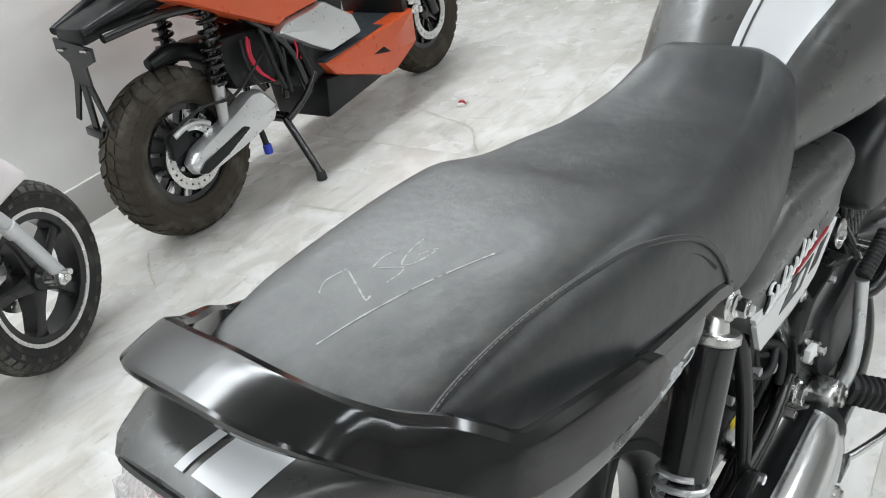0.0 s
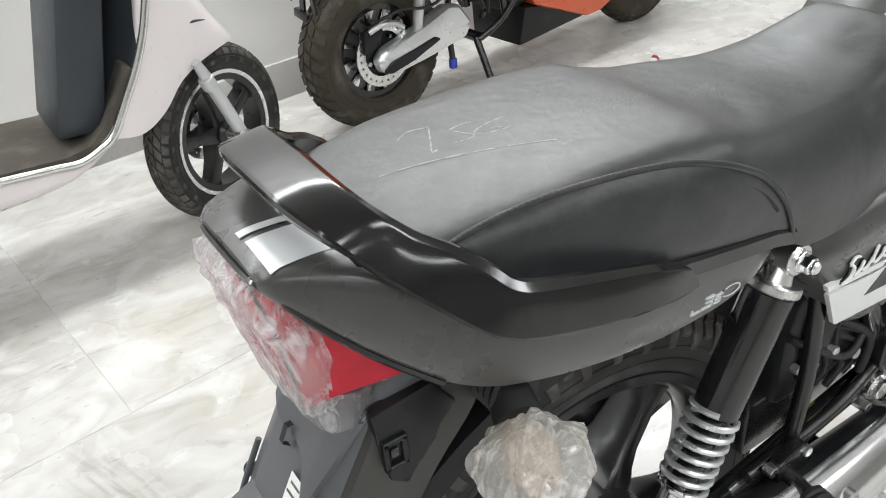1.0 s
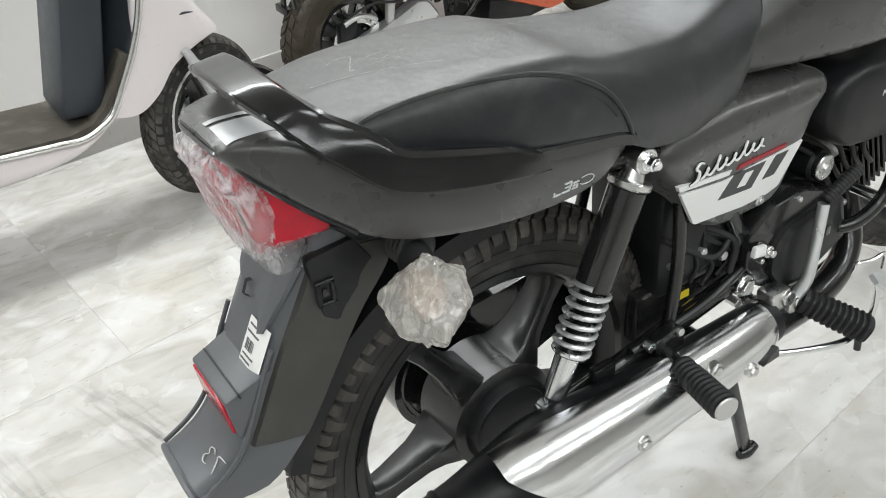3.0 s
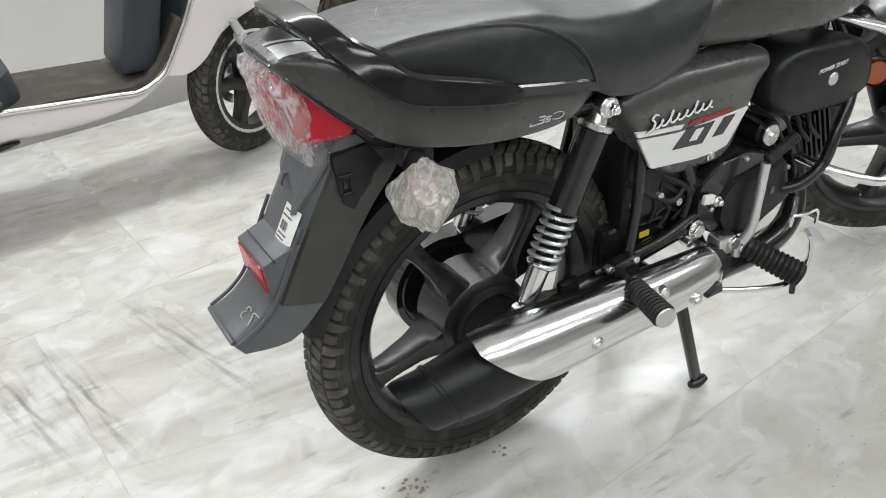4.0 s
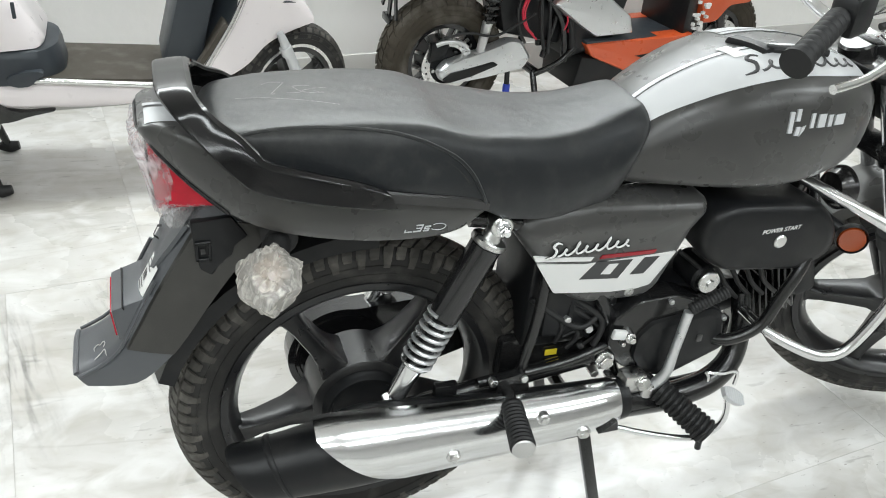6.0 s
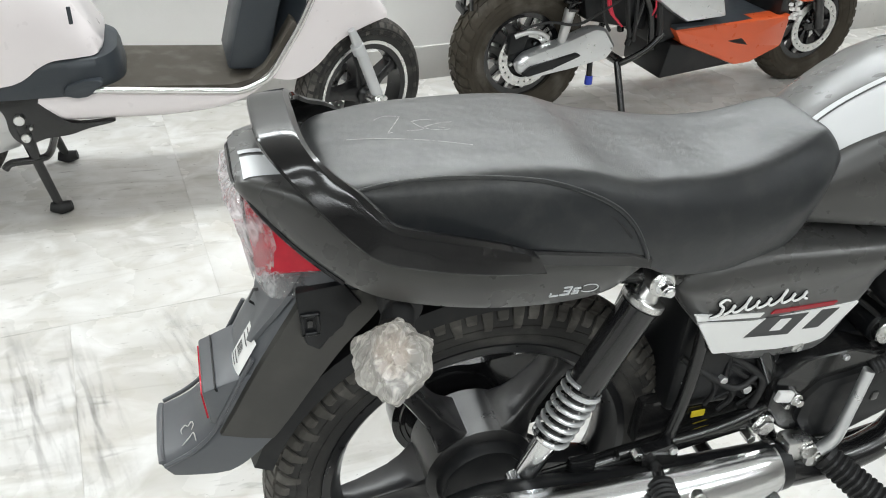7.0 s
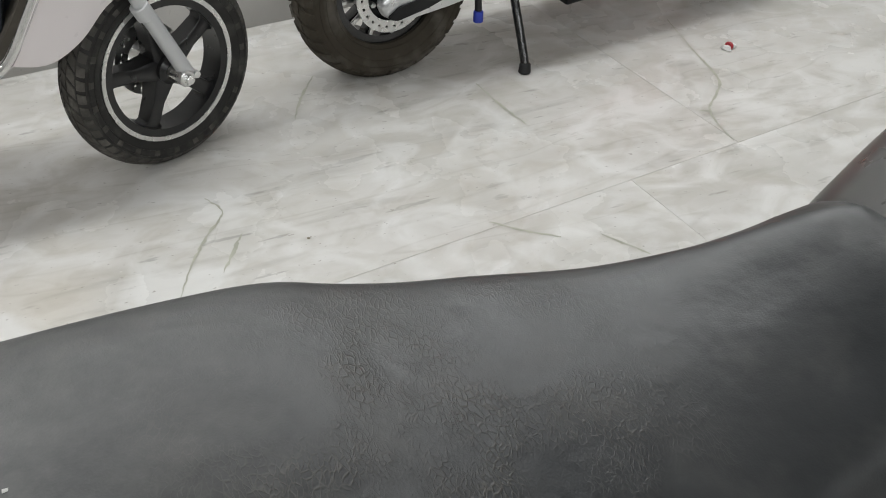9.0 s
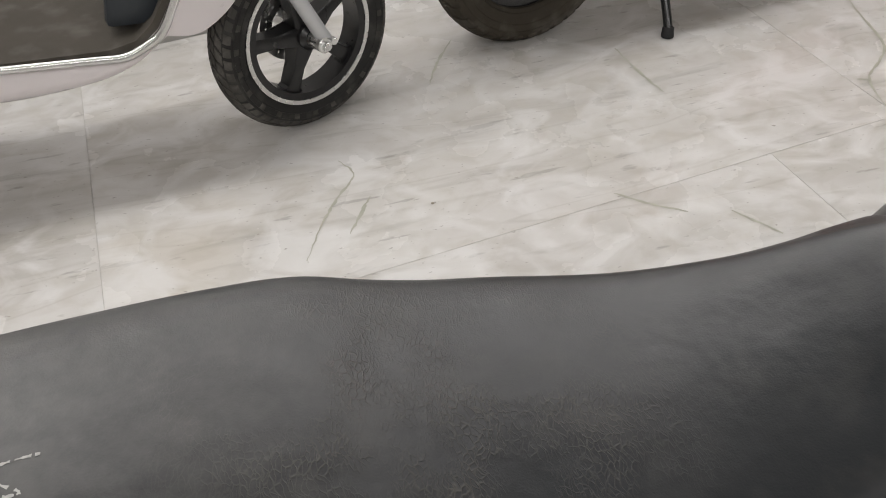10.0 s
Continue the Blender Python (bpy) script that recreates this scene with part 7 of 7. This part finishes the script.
# stand and cable end
st = part("stand", tube([(0.37, -0.10, 0.205), (0.37, 0.10, 0.205)], 0.018), M["frame"], es, "black centre stand")
for sgn, dx in ((-1, 0.345), (1, 0.30)):
    lg = part("stand_leg", tube([(0.36, sgn * 0.10, 0.205), (dx + 0.01, sgn * 0.17, 0.08), (dx + 0.005, sgn * 0.205, 0.02)], 0.0125, 12), M["frame"], st)
    part("stand_foot", cyl((dx + 0.002, sgn * 0.208, 0.0), (dx + 0.005, sgn * 0.204, 0.03), 0.018, 0.016, 16, 0.003), M["grip"], lg)
part("stand_spring", tube([(0.36, -0.11, 0.20), (0.46, -0.115, 0.24), (0.53, -0.115, 0.30)], 0.012, 10), M["frame"], st)
ch = part("charging_lead", tube([(0.245, -0.10, 0.22), (0.243, -0.11, 0.165)], 0.010, 10), M["grip"], es)
part("lead_cap", cyl((0.243, -0.11, 0.170), (0.242, -0.112, 0.138), 0.014, n=16, bevel=0.002), M["blue"], ch, "blue plastic cap")


# ---- small things on the floor ----
bm = bmesh.new()
rng = random.Random(2)
wr = []
for k in range(7):
    wr.append([(0.035 * (k / 6 - 0.5) + rng.uniform(-0.004, 0.004), 0.012 * math.cos(t) * (1 if 0 < k < 6 else 1.5) + rng.uniform(-0.003, 0.003), 0.008 + 0.007 * math.sin(t)) for t in [2 * math.pi * m / 10 for m in range(10)]])
wrapper = part("sweet_wrapper", loft(wr), M["white_mark"], None, smooth=0)
wrapper.matrix_basis = pose(1.84, 1.572, 0, 0, 0, 25)
tagged(wrapper, "crumpled red and white sweet wrapper on the floor", "wrapper")
part("red_band", turned([(-0.006, 0.0125), (0.0, 0.0145), (0.006, 0.0125)], (0, 0, 0.0095), "x", 12), M["red_mark"], wrapper, "red band", 0)


def stain_material():
    m = bpy.data.materials.new("tyre_scuff")
    m.use_nodes = True
    nt = m.node_tree
    b = nt.nodes["Principled BSDF"]
    b.inputs["Base Color"].default_value = (0.22, 0.21, 0.2, 1)
    b.inputs["Roughness"].default_value = 0.6
    co = nt.nodes.new("ShaderNodeTexCoord")
    mp = nt.nodes.new("ShaderNodeMapping")
    mp.inputs["Scale"].default_value = (6, 60, 1)
    nt.links.new(co.outputs["Object"], mp.inputs["Vector"])
    t = nt.nodes.new("ShaderNodeTexNoise")
    t.inputs["Scale"].default_value, t.inputs["Detail"].default_value = 1.0, 6
    nt.links.new(mp.outputs[0], t.inputs["Vector"])
    sep = nt.nodes.new("ShaderNodeTexGradient")
    sep.gradient_type = "QUADRATIC_SPHERE"
    mp2 = nt.nodes.new("ShaderNodeMapping")
    mp2.inputs["Scale"].default_value = (2.9, 13, 1)
    nt.links.new(co.outputs["Object"], mp2.inputs["Vector"])
    nt.links.new(mp2.outputs[0], sep.inputs["Vector"])
    r = nt.nodes.new("ShaderNodeMapRange")
    r.inputs[1].default_value, r.inputs[2].default_value, r.inputs[3].default_value, r.inputs[4].default_value = 0.46, 0.70, 0, 0.6
    nt.links.new(t.outputs["Fac"], r.inputs[0])
    mul = nt.nodes.new("ShaderNodeMath")
    mul.operation = "MULTIPLY"
    sq = nt.nodes.new("ShaderNodeMath")
    sq.operation = "POWER"
    sq.inputs[1].default_value = 0.5
    nt.links.new(sep.outputs["Fac"], sq.inputs[0])
    nt.links.new(r.outputs[0], mul.inputs[0])
    nt.links.new(sq.outputs[0], mul.inputs[1])
    nt.links.new(mul.outputs[0], b.inputs["Alpha"])
    return m


M["scuff"] = stain_material()
for x, y, turn in ((-0.33, 0.62, 109), (-0.575, 0.56, 104), (-0.70, 0.62, 106)):
    sc = part("floor_scuff", loft([[(-0.34, -0.075, 0), (0.34, -0.075, 0)], [(-0.34, 0.075, 0), (0.34, 0.075, 0)]], closed=False), M["scuff"], smooth=0)
    sc.matrix_basis = pose(x, y, 0.0012, 0, 0, turn)
    tagged(sc, "grey streaky scuff on the marble floor", "scuff", kind="stuff")

# a crumbled lump of dirt behind the rear wheel, and a few loose specks
M["dirt"] = material("dried_dirt", (0.30, 0.26, 0.20), 0.9, vary=0.5, size=120)
rng = random.Random(21)
bm = bmesh.new()
for cx, cy, spread, count in ((-0.117, -0.035, 0.016, 16), (-0.095, -0.052, 0.010, 9), (0.08, -0.055, 0.012, 5), (0.40, 1.17, 0.004, 2)):
    for k in range(count):
        own = bmesh.new()
        bmesh.ops.create_icosphere(own, subdivisions=1, radius=rng.uniform(0.0015, 0.0045))
        px, py, squash = cx + rng.gauss(0, spread), cy + rng.gauss(0, spread * 0.7), rng.uniform(0.3, 0.7)
        for v in own.verts:
            v.co = Vector((v.co.x * rng.uniform(0.8, 1.6) + px, v.co.y * rng.uniform(0.8, 1.4) + py, max(0.0002, v.co.z * squash + 0.001)))
        add(bm, own)
dirt = part("floor_dirt", bm, M["dirt"], smooth=0)
tagged(dirt, "crumbs of dried brown dirt on the marble floor", "dirt", kind="stuff")

# natural cracks and veins in the marble, as thin ribbons
M["vein"] = material("marble_vein", (0.40, 0.40, 0.33), 0.4, vary=0.35, size=25)
VEINS = [[(0.112, 1.061), (0.163, 1.176), (0.209, 1.257), (0.245, 1.328), (0.223, 1.389)], [(0.212, 1.124), (0.246, 1.187), (0.272, 1.237)], [(0.509, 1.642), (0.55, 1.74), (0.622, 1.85)],
         [(1.779, 1.812), (1.735, 1.6), (1.681, 1.418), (1.562, 1.292), (1.52, 1.145)], [(1.529, 1.31), (1.562, 1.292)], [(1.025, 1.654), (1.039, 1.498), (1.06, 1.408)], [(0.795, 1.07), (0.85, 1.017), (0.908, 0.975)], [(0.999, 0.946), (1.063, 0.851)]]
rng = random.Random(8)
for v in VEINS:
    line = smooth_path([(x + rng.uniform(-0.006, 0.006), y + rng.uniform(-0.006, 0.006), 0.0008) for x, y in v], 9)
    rows = []
    for k, p in enumerate(line):
        d = (line[min(k + 1, len(line) - 1)] - line[max(k - 1, 0)]).normalized()
        wide = rng.uniform(0.0015, 0.0050) * (0.3 + 0.7 * math.sin(math.pi * (k + 0.5) / len(line)))
        s = Vector((-d.y, d.x, 0))
        q = p + s * rng.uniform(-0.0015, 0.0015)
        rows.append([q - s * wide, q + s * wide])
    ob = part("marble_vein", loft(rows, closed=False), M["vein"], smooth=0)
    tagged(ob, "thin greenish vein in the marble floor", "vein", kind="stuff")

# ---- the marble slabs, each a piece of the floor ----
ROWS_Y = [-6.0, -5.07, -3.865, -2.66, -1.455, -0.255, 0.957, 2.135]
for r, (y0, y1) in enumerate(zip(ROWS_Y, ROWS_Y[1:])):
    first = {6: -0.18, 5: -0.535}.get(r, -0.35 - 0.4 * (r % 2))
    cuts = [-6.0] + [first + 1.83 * k for k in range(-3, 5) if -5.9 < first + 1.83 * k < 7.9] + [8.0]
    for x0, x1 in zip(cuts, cuts[1:]):
        part("slab", box(x0 + 0.0005, x1 - 0.0005, y0 + 0.0005, y1 - 0.0005, -0.001, 0.0, 0.0003, 1), M["marble_across" if r % 2 else "marble"], floor, smooth=0)
